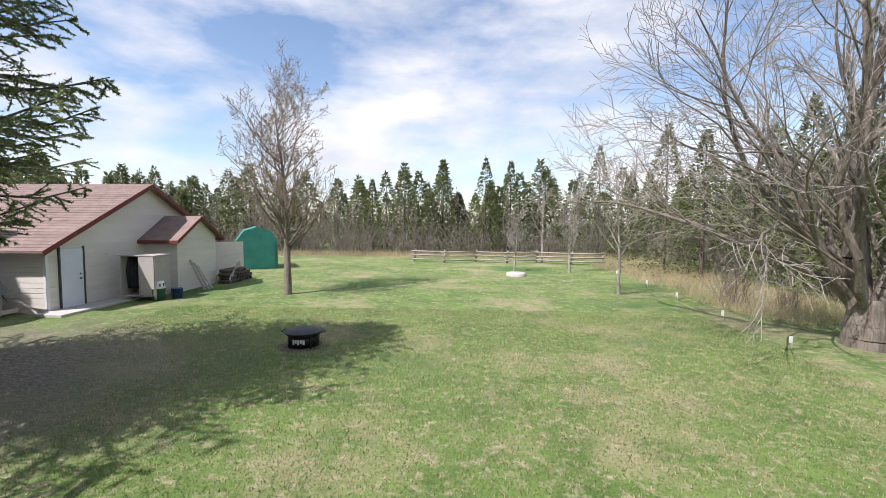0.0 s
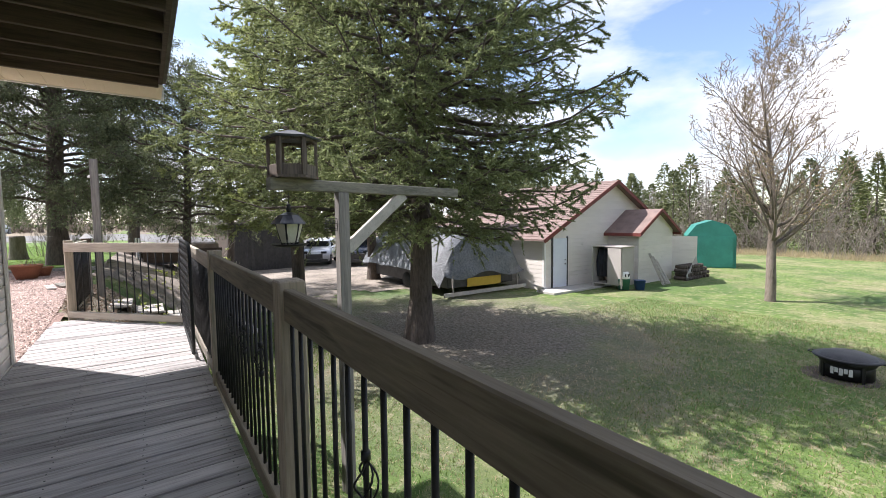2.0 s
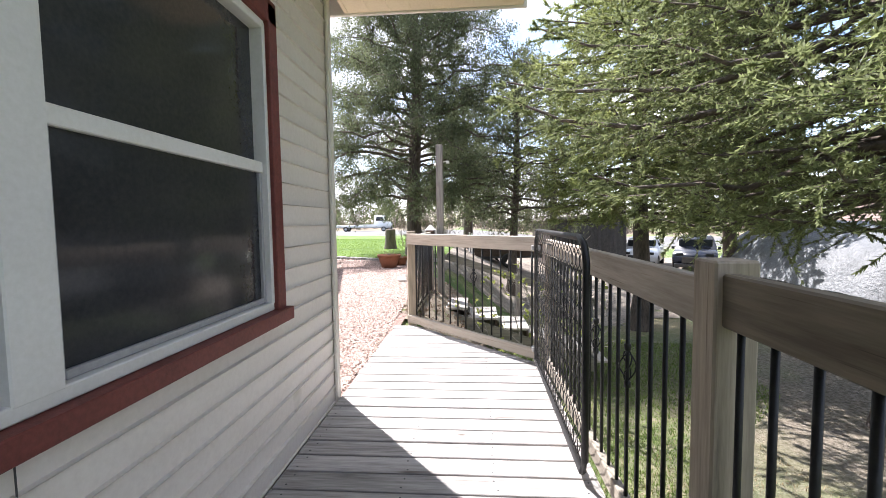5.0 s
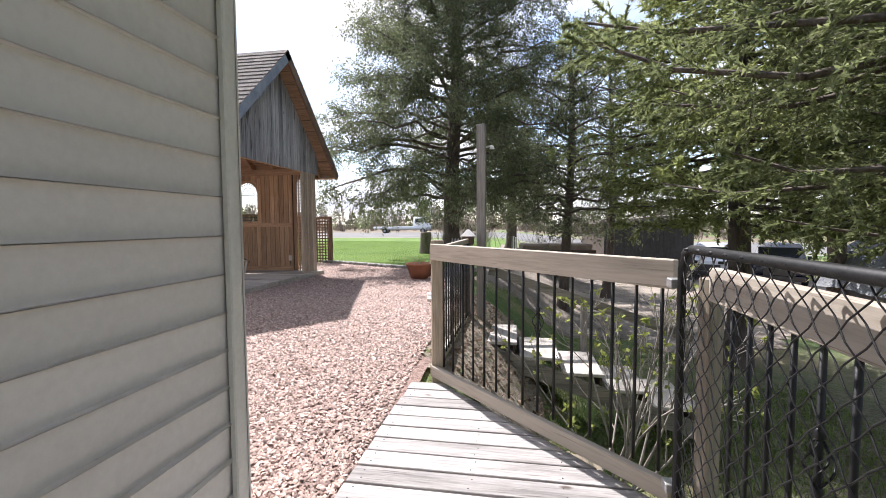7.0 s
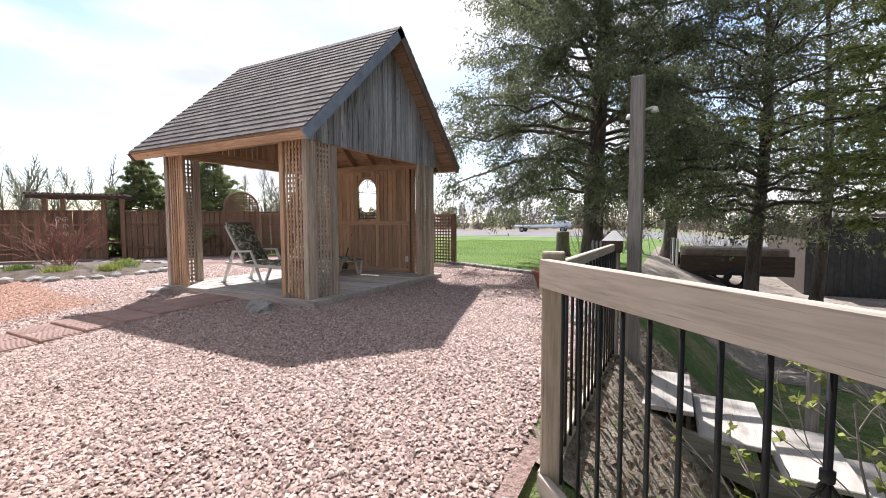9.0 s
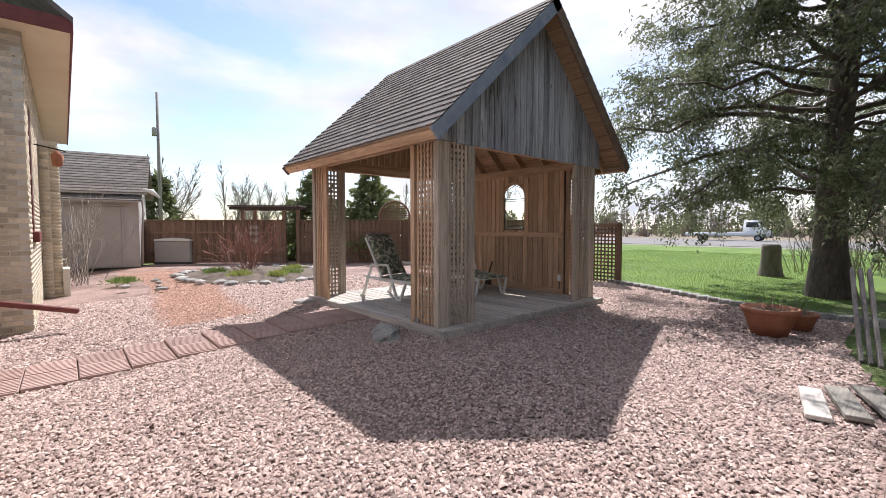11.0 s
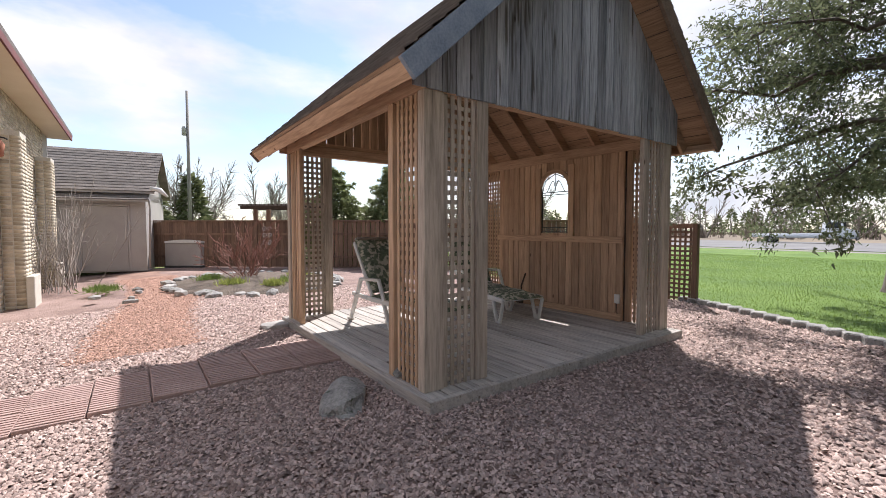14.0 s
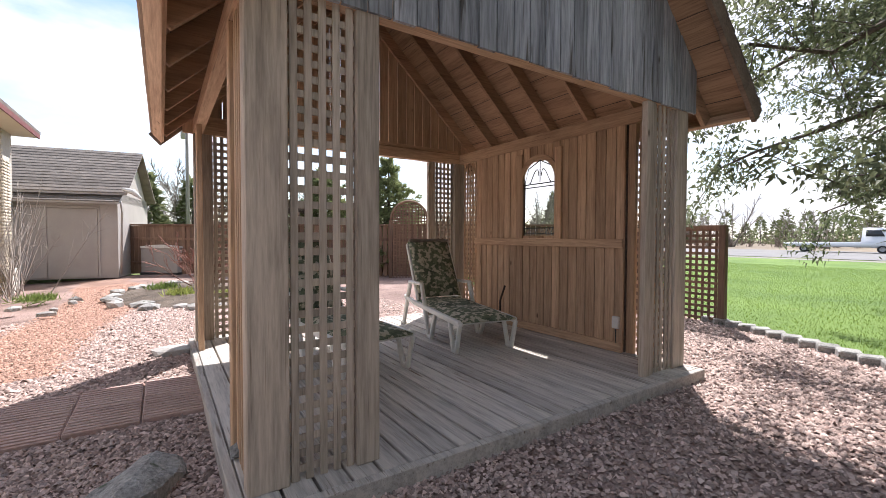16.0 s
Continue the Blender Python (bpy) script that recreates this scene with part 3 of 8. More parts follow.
V, F = sheet(axis(-68, -45, -68, -45, 2.0), axis(-300, 300, -60, 60, 2.0), 0.03)
tagged(obj("road", np_mesh("road", V, F), M_ROAD), "pale grey worn asphalt road", "road", kind="structure")
V, F = sheet(np.array([-45.0, -44.2, -43.4]), axis(-300, 300, -60, 60, 2.0), 0.015)
tagged(obj("verge", np_mesh("verge", V, F), mat("grey gravel shoulder", (0.17, 0.155, 0.135), (0.28, 0.26, 0.23), scale=0.8, fine=20, rough=0.95, bump=0.5, rand=0)), "grey gravel shoulder beside the road", "shoulder", kind="structure")
V, F = sheet(np.array([-240.0, -140, -100, -80, -68.0]), axis(-300, 300, -60, 60, 4.0), 0.02)
tagged(obj("field", np_mesh("field", V, F), mat("brown winter field", (0.14, 0.11, 0.075), (0.24, 0.195, 0.135), scale=0.15, fine=3, rough=1.0, bump=0.5, rand=0)), "brown winter-dry field across the road", "field", kind="structure")

# front lawn strip, fresh green
M_FRESH = mat("fresh green front lawn", (0.06, 0.125, 0.016), (0.135, 0.225, 0.034), scale=0.5, fine=30, rough=0.95, bump=0.9, rand=0, c3=(0.20, 0.22, 0.09), spot=0.7, dist=0.03)
xs, ys = np.arange(-44.0, -14.0, 0.3), np.arange(-60, 0.2, 0.3)
V, F = sheet(xs, ys, 0.01)
cx = V[F].mean(1)
F = F[(yard_edge(cx[:, 0], cx[:, 1]) < 0.1) & (cx[:, 1] < -0.4 - 1.2 * smooth01((cx[:, 0] + 20) / 3)) & (cx[:, 0] < -15)]
used, inv = np.unique(F, return_inverse=True)
tagged(obj("front_lawn", np_mesh("front_lawn", V[used], inv.reshape(F.shape), True), M_FRESH), "bright green front lawn by the road", "lawn", kind="structure")


def grass_tufts(name, count, x0, x1, y0, y1, h, material, seed, test, label):
    r = np.random.default_rng(seed)
    x, y = r.uniform(x0, x1, count), r.uniform(y0, y1, count)
    k = test(x, y)
    x, y = x[k], y[k]
    P = np.stack([x, y, ground_z(x, y)], 1)
    V, F = needles(P, np.tile([0, 0, 1.0], (len(P), 1)), h, 0.006, 0.5, r)
    tagged(obj(name, np_mesh(name, V, F), material), label, "grass", kind="stuff")


grass_tufts("lawn_grass", 90000, -9, 9, 1.3, 15, 0.045, M_GRASSBLADE, 4, lambda x, y: np.hypot(x + 9.3, y - 7.2) > 4.5, "short green lawn grass blades")
grass_tufts("dry_lawn_grass", 60000, -9, 9, 1.3, 15, 0.045, M_DRYGRASS, 5, lambda x, y: np.hypot(x + 9.3, y - 7.2) > 3.5, "short straw-coloured lawn grass blades")
grass_tufts("front_grass", 100000, -36, -15, -13, -1.5, 0.045, leafy("bright grass blades", (0.10, 0.18, 0.024), (0.22, 0.32, 0.055), scale=0.8), 6, lambda x, y: (yard_edge(x, y) < -0.05) & (y < -1.6), "bright green front lawn grass blades")
grass_tufts("bank_grass", 26000, -13, -7.4, 0.2, 5, 0.07, M_GRASSBLADE, 8, lambda x, y: (y > 0.3) & (x + y < -6.2 + 1.0) & ~((y < 0.65) & (x < -9.2)), "green grass on the bank below the deck")

xs, ys = np.arange(-34, -13.5, 0.3), np.arange(-0.6, 15, 0.3)
V, F = sheet(xs, ys, 0.014)
cx = V[F].mean(1)
F = F[cx[:, 0] + 0.8 * np.sin(cx[:, 1] * 1.1) + 0.35 * np.sin(cx[:, 1] * 2.9) < -15.2 - 0.12 * (cx[:, 1] - 2)]
used, inv = np.unique(F, return_inverse=True)
tagged(obj("parking_ground", np_mesh("parking_ground", V[used], inv.reshape(F.shape), True), mat("brown gravelly dirt", (0.12, 0.098, 0.08), (0.34, 0.295, 0.245), scale=0.9, fine=14, rough=1.0, bump=0.7, rand=0, c3=(0.09, 0.10, 0.045), spot=0.64, dist=0.03)), "bare brown dirt of the parking area under the trees", "dirt", kind="structure")
V, F = sheet(np.arange(-12.6, -8.9, 0.12), np.arange(-0.62, 0.7, 0.12), 0.012)
tagged(obj("bank_soil", np_mesh("bank_soil", V, F, True), mat("brown bank soil", (0.12, 0.098, 0.072), (0.33, 0.28, 0.215), scale=4, fine=40, rough=1.0, bump=0.8, rand=0, c3=(0.12, 0.15, 0.05), spot=0.6, dist=0.03)), "dark leaf-strewn soil beside the steps", "soil", kind="structure")
r = np.random.default_rng(12)
P = np.stack([r.uniform(-12.5, -9.2, 1500), r.uniform(-0.6, 0.8, 1500), np.zeros(1500)], 1)
P[:, 2] = ground_z(P[:, 0], P[:, 1]) + 0.02
V, F = blades(P, np.stack([r.normal(size=1500), r.normal(size=1500), np.full(1500, 0.1)], 1), 0.06, 0.02, 0.2, r)
tagged(obj("leaf_litter", np_mesh("leaf_litter", V, F), leafy("dry brown leaves", (0.12, 0.085, 0.06), (0.30, 0.23, 0.17))), "dry fallen leaves on the bank", "leaves", kind="stuff")
# ---- house ----
WALL_Y, CORNER_X = -0.595, -6.55
house = thing("house", "cream vinyl-sided house with dark red window trim", "house", kind="structure")
WX0, WX1, WZ0, WZ1 = -5.70, -2.7, 0.80, 2.31


def siding_wall(name, a, b, z0, z1, holes=(), lap=0.1147, parent=None, gap=0.002):
    """Lapped siding courses on the wall from a to b (seen from its right-hand side); holes as (s0, s1, z0, z1)."""
    a, b = Vector((*a, 0)), Vector((*b, 0))
    L = (b - a).length
    m = between(a, b)
    wall = thing(name, "", "", kind="structure")
    wall.parent = parent or house
    z = z0
    while z < z1 - 0.01:
        bm = bmesh.new()
        top = min(z + lap, z1)
        cuts = [(0, L)]
        for s0, s1, h0, h1 in holes:
            if top > h0 and z < h1:
                cuts = [c for u, v in cuts for c in ((u, min(v, s0)), (max(u, s1), v)) if c[1] - c[0] > 0.01]
        for u, v in cuts:
            q = [(u, 0.008, z), (v, 0.008, z), (v, 0.006, top - gap), (u, 0.006, top - gap)]
            q += [(u, -0.01, z), (v, -0.01, z), (v, -0.01, top - gap), (u, -0.01, top - gap)]
            vs = [bm.verts.new(m @ Vector((x, -y, zz))) for x, y, zz in q]
            bm.faces.new(vs[:4])
            bm.faces.new((vs[4], vs[5], vs[1], vs[0]))
            bm.faces.new((vs[3], vs[2], vs[6], vs[7]))
        z += lap
        part("siding_course", bm, M_SIDING, wall)
    return wall


# the deck wall, its gable side round the corner, and the plain backing walls
siding_wall("wall_deck", (CORNER_X, WALL_Y), (4.2, WALL_Y), -0.02, 3.0, [(WX0 - CORNER_X, WX1 - CORNER_X, WZ0, WZ1)])
siding_wall("wall_west", (CORNER_X, -8.8), (CORNER_X, WALL_Y), -0.1, 3.0)
for nm, x0, x1, y0, y1, z0, z1 in (("wall_core_a", CORNER_X + 0.02, WX0, WALL_Y - 0.16, WALL_Y - 0.014, -0.9, 3.0), ("wall_core_b", WX1, 4.2, WALL_Y - 0.16, WALL_Y - 0.014, -0.9, 3.0),
                                   ("wall_core_c", WX0, WX1, WALL_Y - 0.16, WALL_Y - 0.014, -0.9, WZ0), ("wall_core_d", WX0, WX1, WALL_Y - 0.16, WALL_Y - 0.014, WZ1, 3.0),
                                   ("wall_core_e", CORNER_X + 0.02, CORNER_X + 0.16, -8.8, WALL_Y - 0.17, -0.9, 3.0), ("wall_east", 4.05, 4.2, -8.8, WALL_Y - 0.17, -1.4, 3.0),
                                   ("foundation", CORNER_X + 0.03, 4.2, WALL_Y - 0.16, WALL_Y - 0.03, -1.6, -0.9), ("interior_wall", CORNER_X + 0.2, 4.0, -4.0, -3.9, -0.1, 2.6), ("interior_floor", CORNER_X + 0.2, 4.0, -3.9, WALL_Y - 0.17, -0.1, -0.05), ("interior_ceiling", CORNER_X + 0.2, 4.0, -3.9, WALL_Y - 0.17, 2.6, 2.65)):
    part(nm, box(x0, x1, y0, y1, z0, z1), M_INTERIOR if nm.startswith("interior") else M_CONCRETE if nm == "foundation" else M_TRIMCREAM, house)
part("corner_trim", join(box(CORNER_X - 0.014, CORNER_X + 0.045, WALL_Y, WALL_Y + 0.022, -0.02, 3.0, 0.004), box(CORNER_X - 0.022, CORNER_X - 0.002, WALL_Y - 0.09, WALL_Y + 0.022, -0.02, 3.0, 0.004)), M_TRIMCREAM, house, "cream corner trim strip")

for x, z in ((-4.40, 0.588), (-4.43, 0.436), (-4.41, 0.132), (-4.44, -0.02 + 0.0)):
    part("siding_joint", bar((x, WALL_Y + 0.012, z + 0.004), (x - 0.006, WALL_Y + 0.004, z + 0.15), 0.004, 0.003, 0), M_DARKGREY, house)

# big double-hung window pair
win = thing("window_1", "large white double-hung window pair with dark red trim", "window", kind="structure", at=(0, WALL_Y, 0))


def wbox(x0, x1, y0, y1, z0, z1, b=0.004):
    return box(x0, x1, y0, y1, z0, z1, b)


part("window_trim", join(wbox(WX0 - 0.0, WX0 + 0.085, 0.003, 0.035, WZ0, WZ1), wbox(WX1 - 0.085, WX1, 0.003, 0.035, WZ0, WZ1),
                         wbox(WX0, WX1, 0.003, 0.035, WZ1 - 0.09, WZ1 + 0.02)), M_REDTRIM, win, "dark red painted trim")
part("window_sill", wbox(WX0 - 0.035, WX1 + 0.03, -0.05, 0.06, WZ0 - 0.04, WZ0 + 0.025), M_REDTRIM, win, "dark red sill")
M_SASHGREY = mat("grey screen frame paint", (0.30, 0.30, 0.31), (0.38, 0.38, 0.39), scale=4, rough=0.5, bump=0.03, rand=0)
LITES = [(-5.60, -4.52), (-4.41, -3.35), (-3.24, -2.8)]
fr = [wbox(WX0 + 0.085, WX1 - 0.085, -0.06, 0.012, WZ0 + 0.027, WZ0 + 0.068), wbox(WX0 + 0.085, WX1 - 0.085, -0.06, 0.012, WZ1 - 0.13, WZ1 - 0.09)]
for x in (-5.615, -4.465, -3.295, -2.8):
    w = 0.022 if x in (-5.615, -2.8) else 0.062
    fr.append(wbox(x - w, x + w, -0.06, 0.014, WZ0 + 0.06, WZ1 - 0.1))
part("window_frame", join(*fr), M_WHITE, win, "white vinyl frame")
for x0, x1 in LITES:
    zm = 1.525
    part("meeting_rail", wbox(x0 + 0.01, x1 - 0.01, -0.045, -0.008, zm - 0.026, zm + 0.026, 0.003), M_WHITE, win, "white meeting rail")
    part("screen_frame", join(wbox(x0 + 0.012, x0 + 0.034, -0.03, -0.014, WZ0 + 0.07, zm - 0.027, 0.002), wbox(x1 - 0.034, x1 - 0.012, -0.03, -0.014, WZ0 + 0.07, zm - 0.027, 0.002), wbox(x0 + 0.035, x1 - 0.035, -0.03, -0.014, WZ0 + 0.07, WZ0 + 0.094, 0.002)), M_SASHGREY, win, "grey screen frame")
    part("pane", wbox(x0 + 0.01, x1 - 0.01, -0.035, -0.03, WZ0 + 0.08, zm, 0), M_SCREEN, win, "dark screened pane")
    part("pane", wbox(x0 + 0.01, x1 - 0.01, -0.055, -0.05, zm, WZ1 - 0.12, 0), M_SCREEN, win, "dark pane")

# roof overhang with exposed joists
roof = thing("porch_roof", "overhanging roof with dark joists and tan soffit", "roof", kind="structure")
part("soffit", box(-7.0, -6.47, WALL_Y, 0.80, 2.905, 2.93), M_SOFFIT, roof, "tan ribbed soffit panel")
for k in range(9):
    y = WALL_Y + 0.02 + k * 0.165
    part("soffit_rib", box(-6.99, -6.48, y, y + 0.012, 2.899, 2.905), M_SOFFIT, roof)
part("end_fascia", box(-7.03, -7.0, WALL_Y - 8, 0.83, 2.89, 3.07, 0.004), M_TRIMCREAM, roof)
part("roof_deck", box(-7.0, 4.4, WALL_Y - 0.01, 0.82, 3.07, 3.10), M_WHITE, roof, "pale roof boards")
part("roof_shingles", box(-7.04, 4.4, -9, 0.86, 3.10, 3.13), M_SHINGLE, roof)
part("outer_beam", box(-6.45, 4.4, 0.76, 0.80, 2.93, 3.07, 0.004), M_DARKWOOD, roof, "dark outer beam")
for k in range(26):
    x = -6.45 + k * 0.42
    part("joist", box(x, x + 0.042, WALL_Y, 0.76, 2.89, 3.065, 0.004), M_DARKWOOD, roof)

# ---- deck ----
deck = thing("deck", "weathered grey plank deck along the house", "deck", kind="structure")
RAIL_Y = 1.02
GATE, FAR = Vector((-7.29, 1.0, 0)), Vector((-8.74, -0.40, 0))


def deck_top_y(x):
    return 0.995 if x > GATE.x else 0.995 + (GATE.x - x) / (GATE.x - FAR.x) * (FAR.y + 0.03 - 0.995)


bw, x = 0.138, 3.4
screws = []
r_ = random.Random(3)
while x - bw > FAR.x + 0.03:
    a, b = x, x - bw
    dz = r_.uniform(-0.003, 0.002)
    ya, yb = deck_top_y(a), deck_top_y(b)
    y0 = WALL_Y + 0.03 + (r_.uniform(-0.01, 0.01) if b < CORNER_X else 0)
    if min(ya, yb) - y0 > 0.1:
        bm = bmesh.new()
        add_box(bm, b, a, y0, min(ya, yb), -0.036, dz, 0.003)
        if abs(ya - yb) > 0.01:
            for v in bm.verts:
                if v.co.y > (y0 + min(ya, yb)) / 2:
                    v.co.y += (ya - yb) * (v.co.x - b) / bw if ya > yb else 0
        part("plank", bm, M_DECK, deck)
    if min(ya, yb) - y0 > 0.1:
        for sy in (WALL_Y + 0.09, 0.05, 0.5, 0.93):
            if y0 + 0.03 < sy < min(ya, yb) - 0.03:
                screws += [(a - 0.03 + r_.uniform(-0.006, 0.006), sy + r_.uniform(-0.012, 0.012), dz), (b + 0.03 + r_.uniform(-0.006, 0.006), sy + r_.uniform(-0.012, 0.012), dz)]
    x -= bw + 0.015
bm = bmesh.new()
for c in screws:
    bmesh.ops.create_cone(bm, segments=6, radius1=0.0055, radius2=0.004, depth=0.003, cap_ends=True, matrix=Matrix.Translation(c))
tagged(part("deck_screws", bm, M_DARKGREY, deck, "dark weathered deck screws"), kind="stuff")
part("rim_joist", join(box(GATE.x, 3.4, 0.95, 0.99, -0.24, -0.04), bar((*GATE.xy, -0.14), (*FAR.xy, -0.14), 0.04, 0.2)), M_RAILX, deck, "weathered rim joist")
part("girder", box(-8.2, 3.4, 0.05, 0.8, -0.30, -0.245), M_RAILX, deck)
part("wall_ledger", box(FAR.x + 0.05, 3.4, WALL_Y + 0.025, WALL_Y + 0.06, -0.26, -0.04), M_RAILX, deck)
for x in (3.2, 0.8, -1.6, -4.0, -6.4):
    part("deck_post", box(x - 0.06, x + 0.06, 0.86, 0.95, LAWN_Z - 0.1, -0.04), M_POST, deck)
    part("joist", box(x - 0.02, x + 0.02, WALL_Y + 0.06, 0.95, -0.24, -0.04), M_RAILX, deck)


def basket(parent, x, y, z, material=M_BLACK):
    """Twisted iron basket ornament on a baluster."""
    ws = []
    for k in range(4):
        pts = []
        for j in range(9):
            u = j / 8
            rr = 0.004 + 0.029 * math.sin(math.pi * u)
            a = k * math.pi / 2 + u * 2.6
            pts.append((x + rr * math.cos(a), y + rr * math.sin(a), z - 0.065 + 0.13 * u))
        ws.append(tube(pts, 0.0035, 4))
    ws.append(lathe([(0.0, -0.095), (0.014, -0.088), (0.014, -0.066), (0.008, -0.06)], 8, (x, y, z)))
    ws.append(lathe([(0.008, 0.06), (0.014, 0.066), (0.014, 0.088), (0.0, 0.095)], 8, (x, y, z)))
    part("basket", join(*ws), material, parent, "twisted iron basket")


BAL = lathe([(0.0, 0.0), (0.0085, 0.0), (0.0085, 0.93), (0.0, 0.93)], 8)
bal_me = bpy.data.meshes.new("baluster")
BAL.to_mesh(bal_me)
bal_me.materials.append(M_BLACK)


def rail_run(name, a, b, top, wood_m, label, spacing=0.112, baskets=(), z0=0.03, off=-0.03):
    """One stretch of railing: top and bottom rails and black balusters on the outside."""
    t = thing(name, label, "railing", group="deck railings")
    a, b = Vector((a[0], a[1], 0)), Vector((b[0], b[1], 0))
    d = (b - a).normalized()
    side = Vector((-d.y, d.x, 0)) * off
    zt, zb = Vector((0, 0, top - 0.065)), Vector((0, 0, z0 + 0.045))
    part("top_rail", bar(a + zt, b + zt, 0.04, 0.13, 0.005), wood_m, t)
    part("bottom_rail", bar(a + zb, b + zb, 0.04, 0.09, 0.005), wood_m, t)
    n = int((b - a).length / spacing)
    for k in range(n):
        p = a + d * spacing * (k + 0.6) + side
        ob = obj("baluster", bal_me, None, t, m=Matrix.Translation((p.x, p.y, top - 0.985)))
        if k in baskets:
            basket(t, p.x, p.y, top - 0.435)
    return t


PX = [3.3, 0.9, -0.01, -2.40, -4.69, -7.15]
for i, (a, b) in enumerate(zip(PX, PX[1:])):
    # Last run takes the pale wood to put its sunlight into the colour.
    rail_run("railing", (a, RAIL_Y), (b, RAIL_Y), 1.10 if i == 4 else 1.12, M_RAILSUN if i == 4 else M_RAILX, "weathered wooden railing with black metal balusters",
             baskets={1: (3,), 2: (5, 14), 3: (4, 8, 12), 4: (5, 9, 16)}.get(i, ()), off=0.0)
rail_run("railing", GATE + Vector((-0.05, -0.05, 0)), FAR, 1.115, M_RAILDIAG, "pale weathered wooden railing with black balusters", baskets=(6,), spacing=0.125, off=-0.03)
rail_run("stair_railing", FAR + Vector((0, 0.0, 0)), (-10.95, -0.36), 1.08, M_RAILSUN, "pale wooden stair railing with black balusters", spacing=0.13, off=-0.03)


def newel(x, y, z0, z1, w=0.09, material=M_POST, label="weathered square wooden railing post", name="railing_post", rz=0.0):
    t = tagged(obj(name, box(-w / 2, w / 2, -w / 2, w / 2, z0, z1, 0.006), material, m=pose(x, y, 0, 0, 0, rz)), label, "post", group="railing posts")
    return t


for x in PX[1:5]:
    newel(x, RAIL_Y + 0.015, -0.3, 1.15, 0.105 if x < -1 else 0.09)
newel(-7.24, 1.05, -0.3, 1.05, 0.07, rz=20)
newel(-8.785, -0.365, -0.5, 1.145, 0.10, M_POST, "pale weathered square wooden newel post", rz=14)
# ---- gazebo ----
GX0, GX1, GY0, GY1, GF = -14.76, -11.10, -7.82, -4.16, 0.21
PZ = 2.43
gaz = thing("gazebo", "open weathered cedar gazebo with steep shingled roof", "gazebo")
part("base_frame", join(box(GX0, GX1, GY1 - 0.05, GY1, 0.06, GF - 0.0, 0.006), box(GX0, GX1, GY0, GY0 + 0.05, 0.06, GF, 0.006), box(GX1 - 0.05, GX1, GY0 + 0.05, GY1 - 0.05, 0.06, GF, 0.006), box(GX0, GX0 + 0.05, GY0 + 0.05, GY1 - 0.05, 0.06, GF, 0.006)), M_GDECK, gaz, "weathered base frame")
x = GX1 - 0.056
while x > GX0 + 0.15:
    part("plank", box(x - 0.135, x, GY0 + 0.055, GY1 - 0.055, GF - 0.04, GF - 0.003 + r_.uniform(-0.002, 0.002), 0.004), M_GDECK, gaz)
    x -= 0.150
OX0, OX1, OY0, OY1 = -14.72, -11.16, -7.70, -4.32


def slat_me(nm, sx, sy, sz, material, bev=0.002):
    me = bpy.data.meshes.new(nm)
    b = box(-sx / 2, sx / 2, -sy / 2, sy / 2, -sz / 2, sz / 2, bev)
    b.to_mesh(me)
    b.free()
    me.materials.append(material)
    return me


HT = PZ - GF
UP_ME = slat_me("upright_slat", 0.035, 0.012, HT, M_COL)
UPY_ME = slat_me("upright_slat", 0.012, 0.035, HT, M_CEDARZ)
CR_ME = slat_me("cross_slat", 0.34, 0.010, 0.035, M_COL)
CRY_ME = slat_me("cross_slat", 0.010, 0.34, 0.035, M_CEDARZ)


def lattice(parent, cx, cy, along, w=0.33):
    """Square lattice strip standing on the gazebo floor."""
    n = 5
    for k in range(n):
        o = -w / 2 + w * (k + 0.5) / n
        p = (cx + o, cy + 0.006, GF + HT / 2) if along == "x" else (cx + 0.006, cy + o, GF + HT / 2)
        obj("upright_slat", UP_ME if along == "x" else UPY_ME, None, parent, m=Matrix.Translation(p))
    z = GF + 0.05
    while z < PZ - 0.02:
        obj("cross_slat", CR_ME if along == "x" else CRY_ME, None, parent, m=Matrix.Translation((cx, cy - 0.006, z) if along == "x" else (cx - 0.006, cy, z)))
        z += 0.072


for ix, X in ((1, OX1), (-1, OX0)):
    for iy, Y in ((1, OY1), (-1, OY0)):
        col = part("corner_post", box(min(X, X - ix * 0.18), max(X, X - ix * 0.18), min(Y, Y - iy * 0.09), max(Y, Y - iy * 0.09), GF - 0.003, PZ, 0.006), M_COL, gaz, "weathered corner post")
        part("side_post", box(min(X - ix * 0.50, X - ix * 0.62), max(X - ix * 0.50, X - ix * 0.62), min(Y, Y - iy * 0.05), max(Y, Y - iy * 0.05), GF - 0.003, PZ, 0.005), M_COL, gaz)
        part("side_post", box(min(X, X - ix * 0.05), max(X, X - ix * 0.05), min(Y - iy * 0.46, Y - iy * 0.54), max(Y - iy * 0.46, Y - iy * 0.54), GF - 0.003, PZ, 0.005), M_CEDARZ, gaz)
        lattice(col, X - ix * 0.34, Y - iy * 0.03, "x")
        lattice(col, X - ix * 0.03, Y - iy * 0.275, "y")
